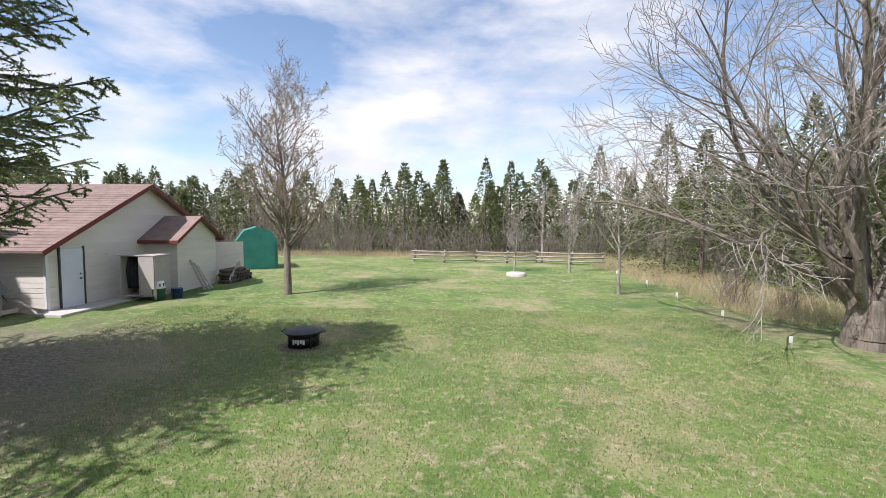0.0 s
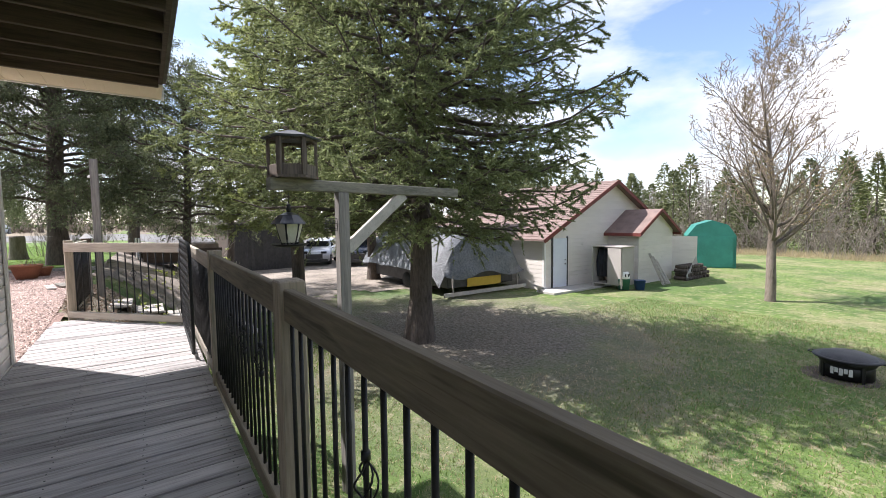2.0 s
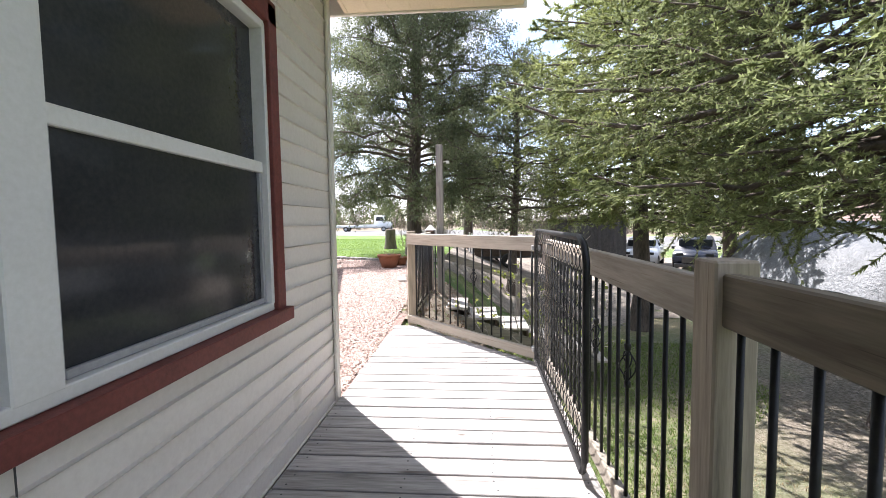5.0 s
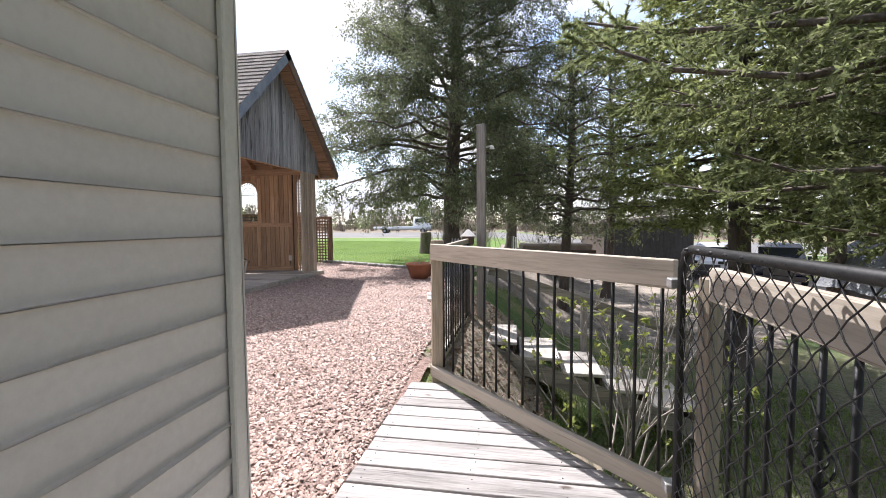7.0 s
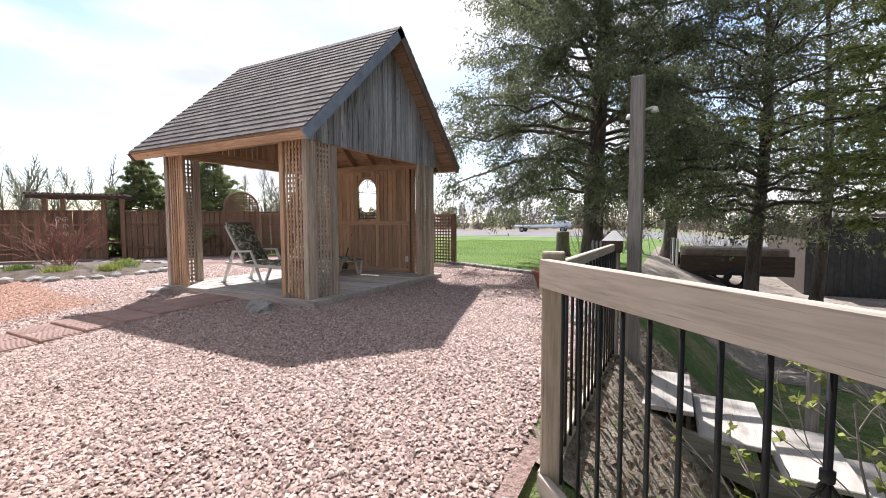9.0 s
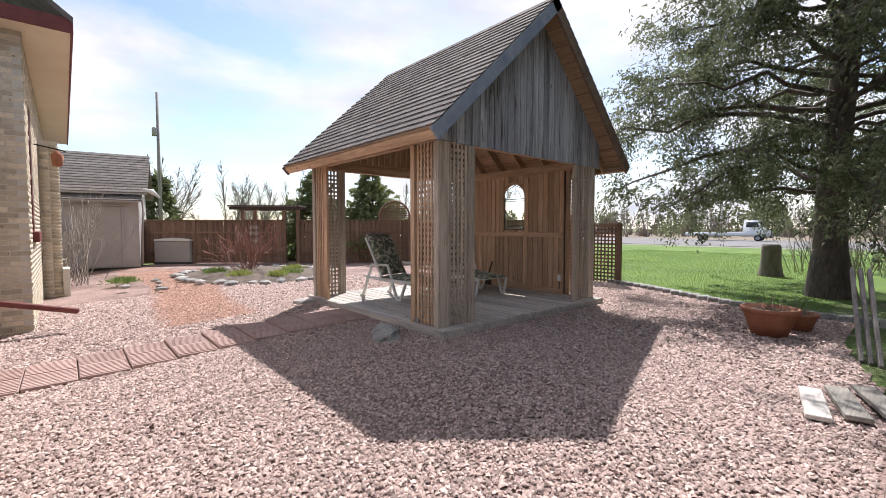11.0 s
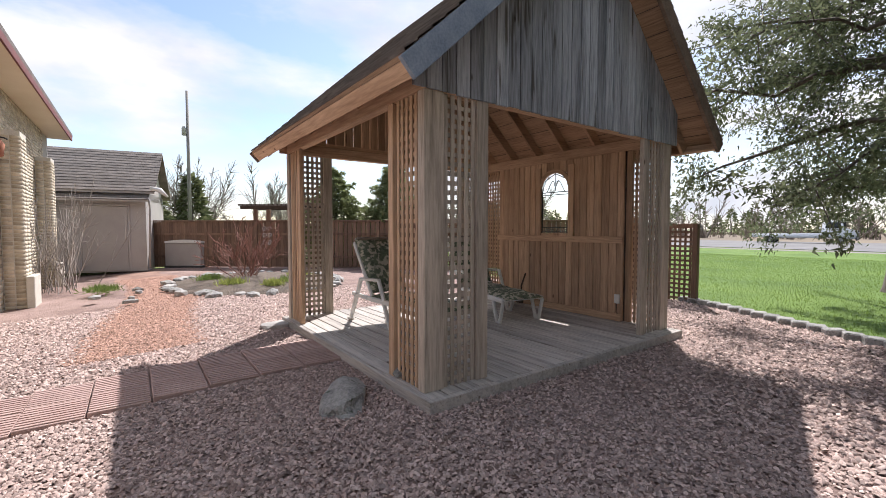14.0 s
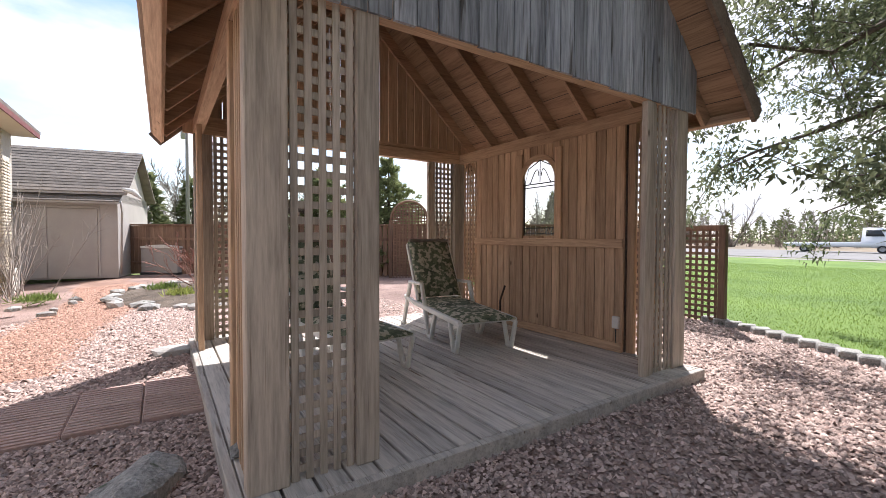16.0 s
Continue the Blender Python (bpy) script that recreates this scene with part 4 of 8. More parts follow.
# head beams
for a, b, mt in (((OX1 - 0.045, OY0, PZ + 0.07), (OX1 - 0.045, OY1, PZ + 0.07), M_CEDARY), ((OX0 + 0.045, OY0, PZ + 0.07), (OX0 + 0.045, OY1, PZ + 0.07), M_CEDARY),
                 ((OX0 + 0.1, OY1 - 0.045, PZ + 0.07), (OX1 - 0.1, OY1 - 0.045, PZ + 0.07), M_CEDARX), ((OX0 + 0.1, OY0 + 0.045, PZ + 0.07), (OX1 - 0.1, OY0 + 0.045, PZ + 0.07), M_CEDARX)):
    part("head_beam", bar(a, b, 0.09, 0.14), mt, gaz)

# plank wall with arched opening on the far side
WXP = -14.64
WY0, WY1, AY, AZ0, AZ1, AW = -7.20, -4.86, -5.99, 1.36, 2.27, 0.27
y = WY0
while y < WY1 - 0.02:
    y1 = min(y + 0.118, WY1)
    for z0, z1 in ((GF, 1.27), (1.27, PZ)):
        segs = [(z0, z1)]
        if z0 > 1 and y1 > AY - AW and y < AY + AW:
            mid = min(min(abs(y - AY), abs(y1 - AY)) / AW, 0.97)
            arch = AZ1 - AW + AW * math.sqrt(1 - mid * mid)
            segs = [(z0, AZ0), (arch, z1)]
        for u, v in segs:
            part("plank", box(WXP - 0.012 - r_.uniform(0, 0.003), WXP + 0.01 + r_.uniform(0, 0.004), y, y1 - 0.007, u, v, 0.003), M_CEDARZ, gaz)
    y += 0.118
# Added dark sheets: stop light leaking through and darken the plank seams.
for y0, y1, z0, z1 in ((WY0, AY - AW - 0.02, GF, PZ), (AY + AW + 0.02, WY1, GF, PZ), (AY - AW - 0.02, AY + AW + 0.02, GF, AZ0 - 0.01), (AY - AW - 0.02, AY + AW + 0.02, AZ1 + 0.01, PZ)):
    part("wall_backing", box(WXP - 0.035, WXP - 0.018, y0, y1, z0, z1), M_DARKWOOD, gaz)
part("wall_rail", join(box(WXP + 0.01, WXP + 0.05, WY0, WY1, 1.235, 1.325, 0.004), box(WXP + 0.01, WXP + 0.05, WY0, WY1, GF, GF + 0.09, 0.004)), M_CEDARY, gaz, "horizontal wall rail")
for y0 in (AY - AW - 0.085, AY + AW - 0.01):
    part("window_casing", box(WXP + 0.012, WXP + 0.045, y0, y0 + 0.095, 1.325, AZ1 + 0.09, 0.004), M_CEDARZ, gaz)
ab = bmesh.new()
rim = []
for k in range(17):
    a = math.pi * k / 16
    rim.append(((AY + (AW - 0.008) * math.cos(a), AZ1 - AW + (AW - 0.008) * math.sin(a)), (AY + (AW + 0.05) * math.cos(a), AZ1 - AW + (AW + 0.05) * math.sin(a))))
for (p, q), (p2, q2) in zip(rim, rim[1:]):
    lo = [ab.verts.new((WXP + 0.008, *c)) for c in (p, q, q2, p2)]
    hi = [ab.verts.new((WXP + 0.04, *c)) for c in (p, q, q2, p2)]
    ab.faces.new(hi)
    ab.faces.new((lo[0], lo[3], hi[3], hi[0]))
    ab.faces.new((lo[1], hi[1], hi[2], lo[2]))
bmesh.ops.recalc_face_normals(ab, faces=ab.faces)
part("window_arch", ab, M_CEDARY, gaz)
grille = [tube([(WXP, AY - 0.25, AZ0 + 0.01), (WXP, AY - 0.25, AZ1 - AW), (WXP, AY - 0.19, AZ1 - 0.1), (WXP, AY, AZ1 - 0.015), (WXP, AY + 0.19, AZ1 - 0.1), (WXP, AY + 0.25, AZ1 - AW), (WXP, AY + 0.25, AZ0 + 0.01)], 0.007, 5),
          tube([(WXP, AY - 0.25, AZ1 - AW - 0.02), (WXP, AY + 0.25, AZ1 - AW - 0.02)], 0.007, 5), tube([(WXP, AY - 0.25, AZ1 - AW - 0.06), (WXP, AY + 0.25, AZ1 - AW - 0.06)], 0.006, 5),
          tube([(WXP, AY, AZ1 - AW), (WXP, AY, AZ1)], 0.006, 5), tube([(WXP, AY - 0.25, AZ0 + 0.02), (WXP, AY + 0.25, AZ0 + 0.02)], 0.007, 5), tube([(WXP, AY - 0.25, AZ0 + 0.09), (WXP, AY + 0.25, AZ0 + 0.09)], 0.006, 5)]
for s in (-1, 1):
    grille.append(tube([(WXP, AY + s * (0.02 + 0.075 * (1 - math.cos(a * 0.6))) , AZ1 - 0.20 + 0.08 * math.sin(a)) for a in np.linspace(0, 5.2, 12)], 0.006, 4))
    grille.append(tube([(WXP, AY + s * (0.02 + 0.02 * k), AZ0 + 0.02 + 0.07 * (k % 2)) for k in range(11)], 0.004, 4))
part("window_grille", join(*grille), M_BLACK, gaz, "black scrolled iron grille")
part("back_panel", join(box(OX0 + 0.1, OX1 - 0.1, OY0 + 0.02, OY0 + 0.045, PZ + 0.14, PZ + 0.2)), M_CEDARX, gaz)

# roof
RXC, RHALF, EZ, RZ = -13.0, 2.22, 2.47, 4.55
RY0, RY1 = -8.02, -3.98
SL = math.hypot(RHALF, RZ - EZ)
for s in (1, -1):
    ang = math.atan2(RZ - EZ, RHALF)
    # local frame: u down the slope from the ridge, v along y, w outward
    du = Vector((s * math.cos(ang), 0, -math.sin(ang)))
    dv = Vector((0, 1, 0))
    dw = Vector((s * math.sin(ang), 0, math.cos(ang)))
    rm = Matrix((du, dv, dw)).transposed().to_4x4()
    rm.translation = (RXC, 0, RZ)
    slope = part("roof_slope", box(0.0, SL, RY0, RY1, -0.03, -0.002, 0, rm), M_ROOFBOARD, gaz, "board roof underside")
    n = 21
    st = SL / n
    for k in range(n + 1):
        u0, u1 = k * st, min((k + 1.25) * st, SL + 0.02)
        if u0 >= SL:
            continue
        off = (k % 2) * 0.15 + r_.uniform(0, 0.1)
        y = RY0 - off
        while y < RY1 + 0.02:
            a, b = max(y, RY0 - 0.02), min(y + 0.30 - 0.003, RY1 + 0.02)
            if b - a > 0.02:
                bm = bmesh.new()
                lift = 0.010 + r_.uniform(0, 0.004)
                q = [(u0, a, 0.004), (u0, b, 0.004), (u1 - st * 0.25, b, 0.006 + lift), (u1 - st * 0.25, a, 0.006 + lift)]
                top = [bm.verts.new(rm @ Vector(c)) for c in q]
                bot = [bm.verts.new(rm @ Vector((c[0], c[1], 0.0))) for c in q[2:]]
                bm.faces.new(top)
                bm.faces.new((top[3], top[2], bot[0], bot[1]))
                part("shingle", bm, M_SHINGLE, slope)
            y += 0.30
    # fascia boards on the gable rake and eave
    for yy, mt in ((RY1, M_FASCIA if s == 1 else M_RAKE), (RY0, M_RAKE)):
        part("rake_board", box(-0.02, SL + 0.03, yy - 0.02, yy + 0.02, -0.16, -0.004, 0.004, rm), mt, gaz, "blue-grey rake board" if mt == M_FASCIA else "brown rake board")
    part("eave_board", box(SL - 0.03, SL + 0.005, RY0 + 0.02, RY1 - 0.02, -0.15, -0.034, 0.004, rm), M_CEDARY, gaz, "cedar eave board")
    for k in range(7):
        y = OY0 + 0.05 + k * (OY1 - OY0 - 0.1) / 6
        part("rafter", box(0.03, SL - 0.03, y - 0.02, y + 0.02, -0.17, -0.031, 0.003, rm), M_RAFTER, gaz)
    for k in range(11):
        u = 0.1 + k * SL / 11
        part("roof_board_gap", box(u, u + 0.006, RY0 + 0.03, RY1 - 0.03, -0.034, -0.0305, 0, rm), M_DARKWOOD, gaz)
for s in (1, -1):
    part("ridge_cap", box(-0.0, 0.14, RY0 - 0.02, RY1 + 0.02, 0.004, 0.016, 0, Matrix.Translation((RXC, 0, RZ)) @ pose(0, 0, 0, 0, math.degrees(math.atan2(RZ - EZ, RHALF)) * 1, 0 if s == 1 else 180)), M_SHINGLE, gaz)
# gable boards: silvered front, brown back
for yy, mt in ((OY1 - 0.01, M_GABLE), (OY0 + 0.01, M_CEDARZ)):
    x = OX0 - 0.1
    tan_r = (RZ - EZ) / RHALF
    while x < OX1 + 0.1:
        x1 = min(x + 0.135, OX1 + 0.1)
        za, zb = RZ - abs(x - RXC) * tan_r - 0.05, RZ - abs(x1 - RXC) * tan_r - 0.05
        zlo = PZ - 0.0 + r_.uniform(-0.006, 0.006)
        bm = bmesh.new()
        outs = [(x + 0.005, zlo), (x1 - 0.005, zlo), (x1 - 0.005, max(zb, zlo + 0.02)), (x + 0.005, max(za, zlo + 0.02))]
        dy = r_.uniform(0, 0.006)
        f0 = [bm.verts.new((a, yy + dy, c)) for a, c in outs]
        f1 = [bm.verts.new((a, yy + 0.022 + dy, c)) for a, c in outs]
        bm.faces.new(f0)
        bm.faces.new(f1[::-1])
        for k in range(4):
            bm.faces.new((f0[k], f1[k], f1[(k + 1) % 4], f0[(k + 1) % 4]))
        bmesh.ops.recalc_face_normals(bm, faces=bm.faces)
        part("gable_board", bm, mt, gaz)
        x += 0.135
# ---- trees ----
def grow(start, direction, length, radius, levels, r, kids=(3, 5), ratio=0.62, angle=0.7, up=0.15, wob=0.12, steps0=5, start_at=0.3, tipfrac=0.35, shrink=0.55, kids0=0):
    """Branch segments of a bare tree: arrays A, B, RA, RB, level."""
    out = []

    def rec(p, d, L, rad, lev):
        p, d = np.array(p, float), unit(np.array(d, float))
        pts, rs = [p.copy()], [rad]
        steps = max(3, steps0 - 3 * lev)
        for k in range(steps):
            d = unit(d + wob * r.normal(size=3) + np.array([0, 0, up * (0.5 if lev == 0 else 1.0)]) * 0.5)
            p = p + d * L / steps
            pts.append(p.copy())
            rs.append(rad * (1 - (1 - tipfrac) * (k + 1) / steps))
            out.append((pts[-2], pts[-1], rs[-2], rs[-1], lev))
        if lev < levels:
            n = kids0 if lev == 0 and kids0 else r.integers(kids[0], kids[1] + 1)
            for j in range(n):
                u = start_at + (1 - start_at) * (j + r.uniform(0, 1)) / n
                i = min(int(u * steps), steps - 1)
                q = pts[i] + (pts[i + 1] - pts[i]) * (u * steps - i)
                ax = unit(pts[i + 1] - pts[i])
                side = unit(np.cross(ax, r.normal(size=3)))
                ang = angle * r.uniform(0.7, 1.3)
                rec(q, ax * math.cos(ang) + side * math.sin(ang), L * ratio * r.uniform(0.65, 1.15) * (1.15 - 0.5 * u), rs[i] * shrink, lev + 1)
    rec(start, direction, length, radius, 0)
    A, B, RA, RB, lv = zip(*out)
    return np.array(A), np.array(B), np.array(RA), np.array(RB), np.array(lv)


def bare_tree(name, label, x, y, parts_seg, bark, twig, twig_min=0.0022, bud=None, bud_n=0, bud_len=0.03, seed=1):
    z = gz(x, y)
    t = thing(name, label, "tree", at=(x, y, z - 0.08))
    A, B, RA, RB, lv = parts_seg
    big = lv <= 1
    V, F = frusta(A[big], B[big], np.maximum(RA[big], 0.004), np.maximum(RB[big], 0.004), 8)
    part("trunk", np_mesh("trunk", V, F, True), bark, t)
    V, F = frusta(A[~big], B[~big], np.maximum(RA[~big], twig_min), np.maximum(RB[~big], twig_min), 4)
    part("crown", np_mesh("crown", V, F), twig, t, "bare branching twigs")
    if bud:
        r = np.random.default_rng(seed)
        tip = lv >= lv.max() - 1
        i = r.choice(np.where(tip)[0], bud_n)
        P = A[i] + (B[i] - A[i]) * r.uniform(0, 1, (bud_n, 1))
        V, F = blades(P, B[i] - A[i], bud_len, bud_len * 0.3, 0.8, r)
        part("bud", np_mesh("bud", V, F), bud, t, "small opening spring buds")
    return t


def conifer(name, label, x, y, H, R, base, leaf, bark, seed, whorls=26, per=7, twigs=13, leaves=26, leaf_len=0.075, leaf_w=0.010, droop=0.25, trunk_r=0.24, uptip=0.35, gap=0.0, flat=0.25, top_power=0.85, sub=3):
    """Spruce: tapered trunk, whorls of drooping limbs, side shoots thick with needles."""
    r = np.random.default_rng(seed)
    z = gz(x, y)
    t = thing(name, label, "tree", at=(x, y, z - 0.1))
    zs = np.linspace(0, H, 14)
    pts = np.stack([0.06 * np.sin(zs * 0.7 + seed), 0.06 * np.cos(zs * 0.9 + seed), zs], 1)
    rad = trunk_r * (1 - zs / H) ** 0.8 + 0.012
    rad[0] *= 1.45
    V, F = frusta(pts[:-1], pts[1:], rad[:-1], rad[1:], 12)
    part("trunk", np_mesh("trunk", V, F, True), bark, t)
    SA, SB, SR0, SR1, LP, LD = [], [], [], [], [], []
    for w in range(whorls):
        u = w / (whorls - 1)
        h = base + (H * 0.985 - base) * u
        reach = R * (1 - u) ** top_power * (0.55 + 0.45 * min(1, u * 6)) + 0.12
        for k in range(per):
            if r.uniform() < gap:
                continue
            a = 2 * math.pi * (k + r.uniform(-0.35, 0.35)) / per + w * 1.1
            L = reach * r.uniform(0.65, 1.15)
            d0 = np.array([math.cos(a), math.sin(a), 0])
            s = np.linspace(0, 1, 7)
            hh = h + r.uniform(-0.15, 0.15)
            P = np.outer(s * L, d0) + np.array([0, 0, hh]) + np.outer(-droop * L * s ** 1.3 + uptip * droop * L * s ** 4 * 2.0 + 0.25 * u * L * s, [0, 0, 1])
            P[1:] += 0.04 * r.normal(size=(6, 3)) * L * 0.3
            SA.append(P[:-1]); SB.append(P[1:])
            rr = (0.012 + 0.012 * L) * (1 - 0.85 * s)
            SR0.append(rr[:-1]); SR1.append(rr[1:])
            nt = max(4, int(twigs * L / R * 1.3) + 3)
            side = np.array([-d0[1], d0[0], 0])
            for j in range(nt):
                f = 0.22 + 0.78 * (j + r.uniform()) / nt
                i = min(int(f * 6), 5)
                q = P[i] + (P[i + 1] - P[i]) * (f * 6 - i)
                sg = 1 if j % 2 else -1
                tl = L * 0.42 * (1.1 - f) * r.uniform(0.6, 1.2) + 0.10
                td = unit(d0 * 0.75 + side * sg * r.uniform(0.5, 1.1) + np.array([0, 0, r.normal(-0.12, flat)]))
                for m in range(sub):
                    st = q + td * tl * m * 0.3
                    dd = unit(td + 0.5 * r.normal(size=3) * (m > 0) + np.array([0, 0, -0.15 * m]))
                    e = st + dd * tl * (1 - 0.2 * m)
                    SA.append(st[None]); SB.append(e[None]); SR0.append([0.005]); SR1.append([0.002])
                    g = r.uniform(0.05, 1.0, (leaves, 1))
                    LP.append(st + (e - st) * g)
                    LD.append(np.repeat(dd[None], leaves, 0))
    V, F = frusta(np.concatenate(SA), np.concatenate(SB), np.concatenate(SR0), np.concatenate(SR1), 4)
    part("limb", np_mesh("limb", V, F), bark, t, "drooping limbs")
    LP, LD = np.concatenate(LP), np.concatenate(LD)
    V, F = needles(LP, LD, leaf_len, leaf_w, 0.75, r)
    part("crown", np_mesh("crown", V, F), leaf, t, "needle foliage")
    return t


def cedar(name, label, x, y, H, R, base, seed, leaf, n_limb=75, leaves=150, trunk_r=0.26, leaf_len=0.10, leaf_w=0.022, lean=0.0, droop=0.35):
    """Old cedar: several upright stems, arching limbs and ragged flat sprays with sky gaps."""
    r = np.random.default_rng(seed)
    z = gz(x, y)
    t = thing(name, label, "tree", at=(x, y, z - 0.1))
    zs = np.linspace(0, H * 0.97, 12)
    pts = np.stack([lean * zs + 0.1 * np.sin(zs * 0.5 + seed), 0.1 * np.cos(zs * 0.6 + seed), zs], 1)
    rad = trunk_r * (1 - zs / H) ** 0.7 + 0.015
    rad[0] *= 1.5
    V, F = frusta(pts[:-1], pts[1:], rad[:-1], rad[1:], 12)
    part("trunk", np_mesh("trunk", V, F, True), M_BARKDARK, t)
    SA, SB, R0, R1, LP, LD = [], [], [], [], [], []
    for k in range(n_limb):
        u = (k + r.uniform()) / n_limb
        h = base + (H * 0.97 - base) * u
        L = R * (1.0 - 0.72 * u ** 1.5) * r.uniform(0.55, 1.12)
        a = k * 2.399 + r.uniform(-0.4, 0.4)
        d0 = np.array([math.cos(a), math.sin(a), 0])
        s = np.linspace(0, 1, 8)
        P = np.outer(s * L, d0) + np.array([lean * h, 0, h]) + np.outer((0.25 + 0.3 * u) * L * s - droop * (1.2 - u) * L * s ** 2, [0, 0, 1])
        P[1:] += 0.07 * r.normal(size=(7, 3)) * L * 0.35
        SA.append(P[:-1]); SB.append(P[1:])
        rr = (0.014 + 0.012 * L) * (1 - 0.85 * s)
        R0.append(rr[:-1]); R1.append(rr[1:])
        for j in range(int(5 + 3.4 * L)):
            f = r.uniform(0.3, 1.0)
            i = min(int(f * 7), 6)
            q = P[i] + (P[i + 1] - P[i]) * (f * 7 - i)
            td = unit(d0 * 0.7 + 0.8 * r.normal(size=3) + np.array([0, 0, -0.1]))
            tl = r.uniform(0.35, 0.85) * (0.5 + 0.22 * L)
            e = q + td * tl
            SA.append(q[None]); SB.append(e[None]); R0.append([0.008]); R1.append([0.003])
            n = int(leaves * r.uniform(0.25, 0.6))
            g = r.uniform(0.1, 1.05, (n, 1))
            hang = r.normal(size=(n, 3)) * 0.11 * np.array([1, 1, 0.7])
            LP.append(q + (e - q) * g + hang)
            LD.append(np.repeat((td * 0.6 + np.array([0, 0, -0.55]))[None], n, 0))
    V, F = frusta(np.concatenate(SA), np.concatenate(SB), np.concatenate(R0), np.concatenate(R1), 4)
    part("limb", np_mesh("limb", V, F), M_BARKDARK, t, "arching bare limbs")
    LP, LD = np.concatenate(LP), np.concatenate(LD)
    V, F = needles(LP, LD, leaf_len, leaf_w, 0.7, r)
    part("crown", np_mesh("crown", V, F), leaf, t, "ragged flat foliage sprays")
    return t


conifer("spruce", "large spruce with drooping blue-green boughs above bare soil", -9.06, 5.76, 13.8, 5.4, 3.1, M_SPRUCE, M_BARKDARK, 11, whorls=34, per=9, twigs=18, leaves=84, sub=2, droop=0.30, top_power=0.75, trunk_r=0.27, leaf_len=0.062, leaf_w=0.0125)
conifer("fir", "yellow-green conifer with soft full boughs", -14.2, 4.4, 12.0, 3.9, 2.9, M_FIR, M_BARKDARK, 12, whorls=26, per=7, twigs=16, leaves=34, sub=2, droop=0.2, trunk_r=0.2, leaf_len=0.095, leaf_w=0.017)
conifer("spruce", "dark spruce standing by the parking area", -19.5, 9.5, 12, 3.2, 3.2, M_SPRUCE, M_BARKDARK, 13, whorls=22, per=7, twigs=11, leaves=20, droop=0.28, leaf_len=0.13, leaf_w=0.026)
cedar("cedar_tree", "old cedar with ragged dark foliage and bare lower trunk", -18.7, -1.62, 11.3, 4.3, 1.9, 21, M_CEDARLEAF, n_limb=125, leaves=310, lean=0.02, leaf_len=0.08, leaf_w=0.018)
cedar("cedar_tree", "dark cedar standing behind the steps", -18.5, 1.8, 8.6, 3.2, 2.6, 22, M_CEDARLEAF2, n_limb=52, leaves=95, leaf_len=0.085, leaf_w=0.02, trunk_r=0.15)
cedar("cedar_tree", "dark cedar standing beside the parking area", -21.5, 3.6, 9.0, 3.3, 2.9, 23, M_CEDARLEAF2, n_limb=46, leaves=70, leaf_len=0.10, leaf_w=0.025, trunk_r=0.15)
cedar("cedar_tree", "dark cedar at the edge of the parking area", -26.5, 0.0, 8.0, 3.0, 2.4, 24, M_CEDARLEAF, n_limb=56, leaves=90, leaf_len=0.13, leaf_w=0.03)

r1 = np.random.default_rng(31)
seg = grow((0, 0, 0), (0.02, 0, 1), 8.0, 0.17, 3, r1, kids=(6, 9), kids0=54, ratio=0.44, angle=0.95, up=0.24, wob=0.05, steps0=11, start_at=0.2, tipfrac=0.06, shrink=0.42)
bare_tree("elm_tree", "slender leafless tree with upright twiggy crown", -6.0, 17.63, seg, M_BARK, M_TWIGBROWN, 0.006, M_BUD, 9500, 0.055, 3)
r1 = np.random.default_rng(32)
segs = []
for k, (dx, dy, L) in enumerate(((-0.42, -0.1, 9.5), (0.1, 0.25, 10.5), (0.4, -0.1, 9), (-0.15, -0.45, 8.5), (-0.9, 0.12, 9.5), (-0.75, -0.4, 8.5), (-1.2, -0.1, 8.5), (-0.6, 0.3, 9.5))):
    segs.append(grow((0.12 * dx, 0.12 * dy, 0.3 + 0.12 * k), (dx, dy, 1), L, (0.26 - 0.02 * k) if k < 4 else 0.11, 3, r1, kids=(6, 8), kids0=15, ratio=0.5, angle=0.65, up=0.12 if k < 4 else 0.02, wob=0.13, steps0=9, start_at=0.14, tipfrac=0.12, shrink=0.42))
segs.append(grow((0, 0, 0), (0, 0, 1), 1.3, 0.55, 0, r1, steps0=4, tipfrac=0.75, wob=0.02))
seg = tuple(np.concatenate([s[i] for s in segs]) for i in range(5))
bare_tree("maple_tree", "big leafless multi-stemmed maple with spreading branches", 11.3, 11.5, seg, M_BARK, M_TWIG, 0.0055)
for k, (x, y, h, lab) in enumerate(((7.81, 18.82, 5.2, "young leafless tree in the lawn"), (7.73, 27.0, 4.6, "small leafless sapling in the lawn"), (4.4, 27.5, 3.2, "thin leafless sapling near the rail fence"), (7.2, 33.5, 6.0, "pale leafless tree behind the rail fence"))):
    r1 = np.random.default_rng(40 + k)
    seg = grow((0, 0, 0), (0, 0, 1), h, 0.035 + 0.008 * h, 3, r1, kids=(5, 6), kids0=17, ratio=0.42, angle=0.75, up=0.2, wob=0.06, steps0=8, start_at=0.3, tipfrac=0.15, shrink=0.45)
    bare_tree("sapling", lab, x, y, seg, M_TWIG, M_TWIG, 0.007)


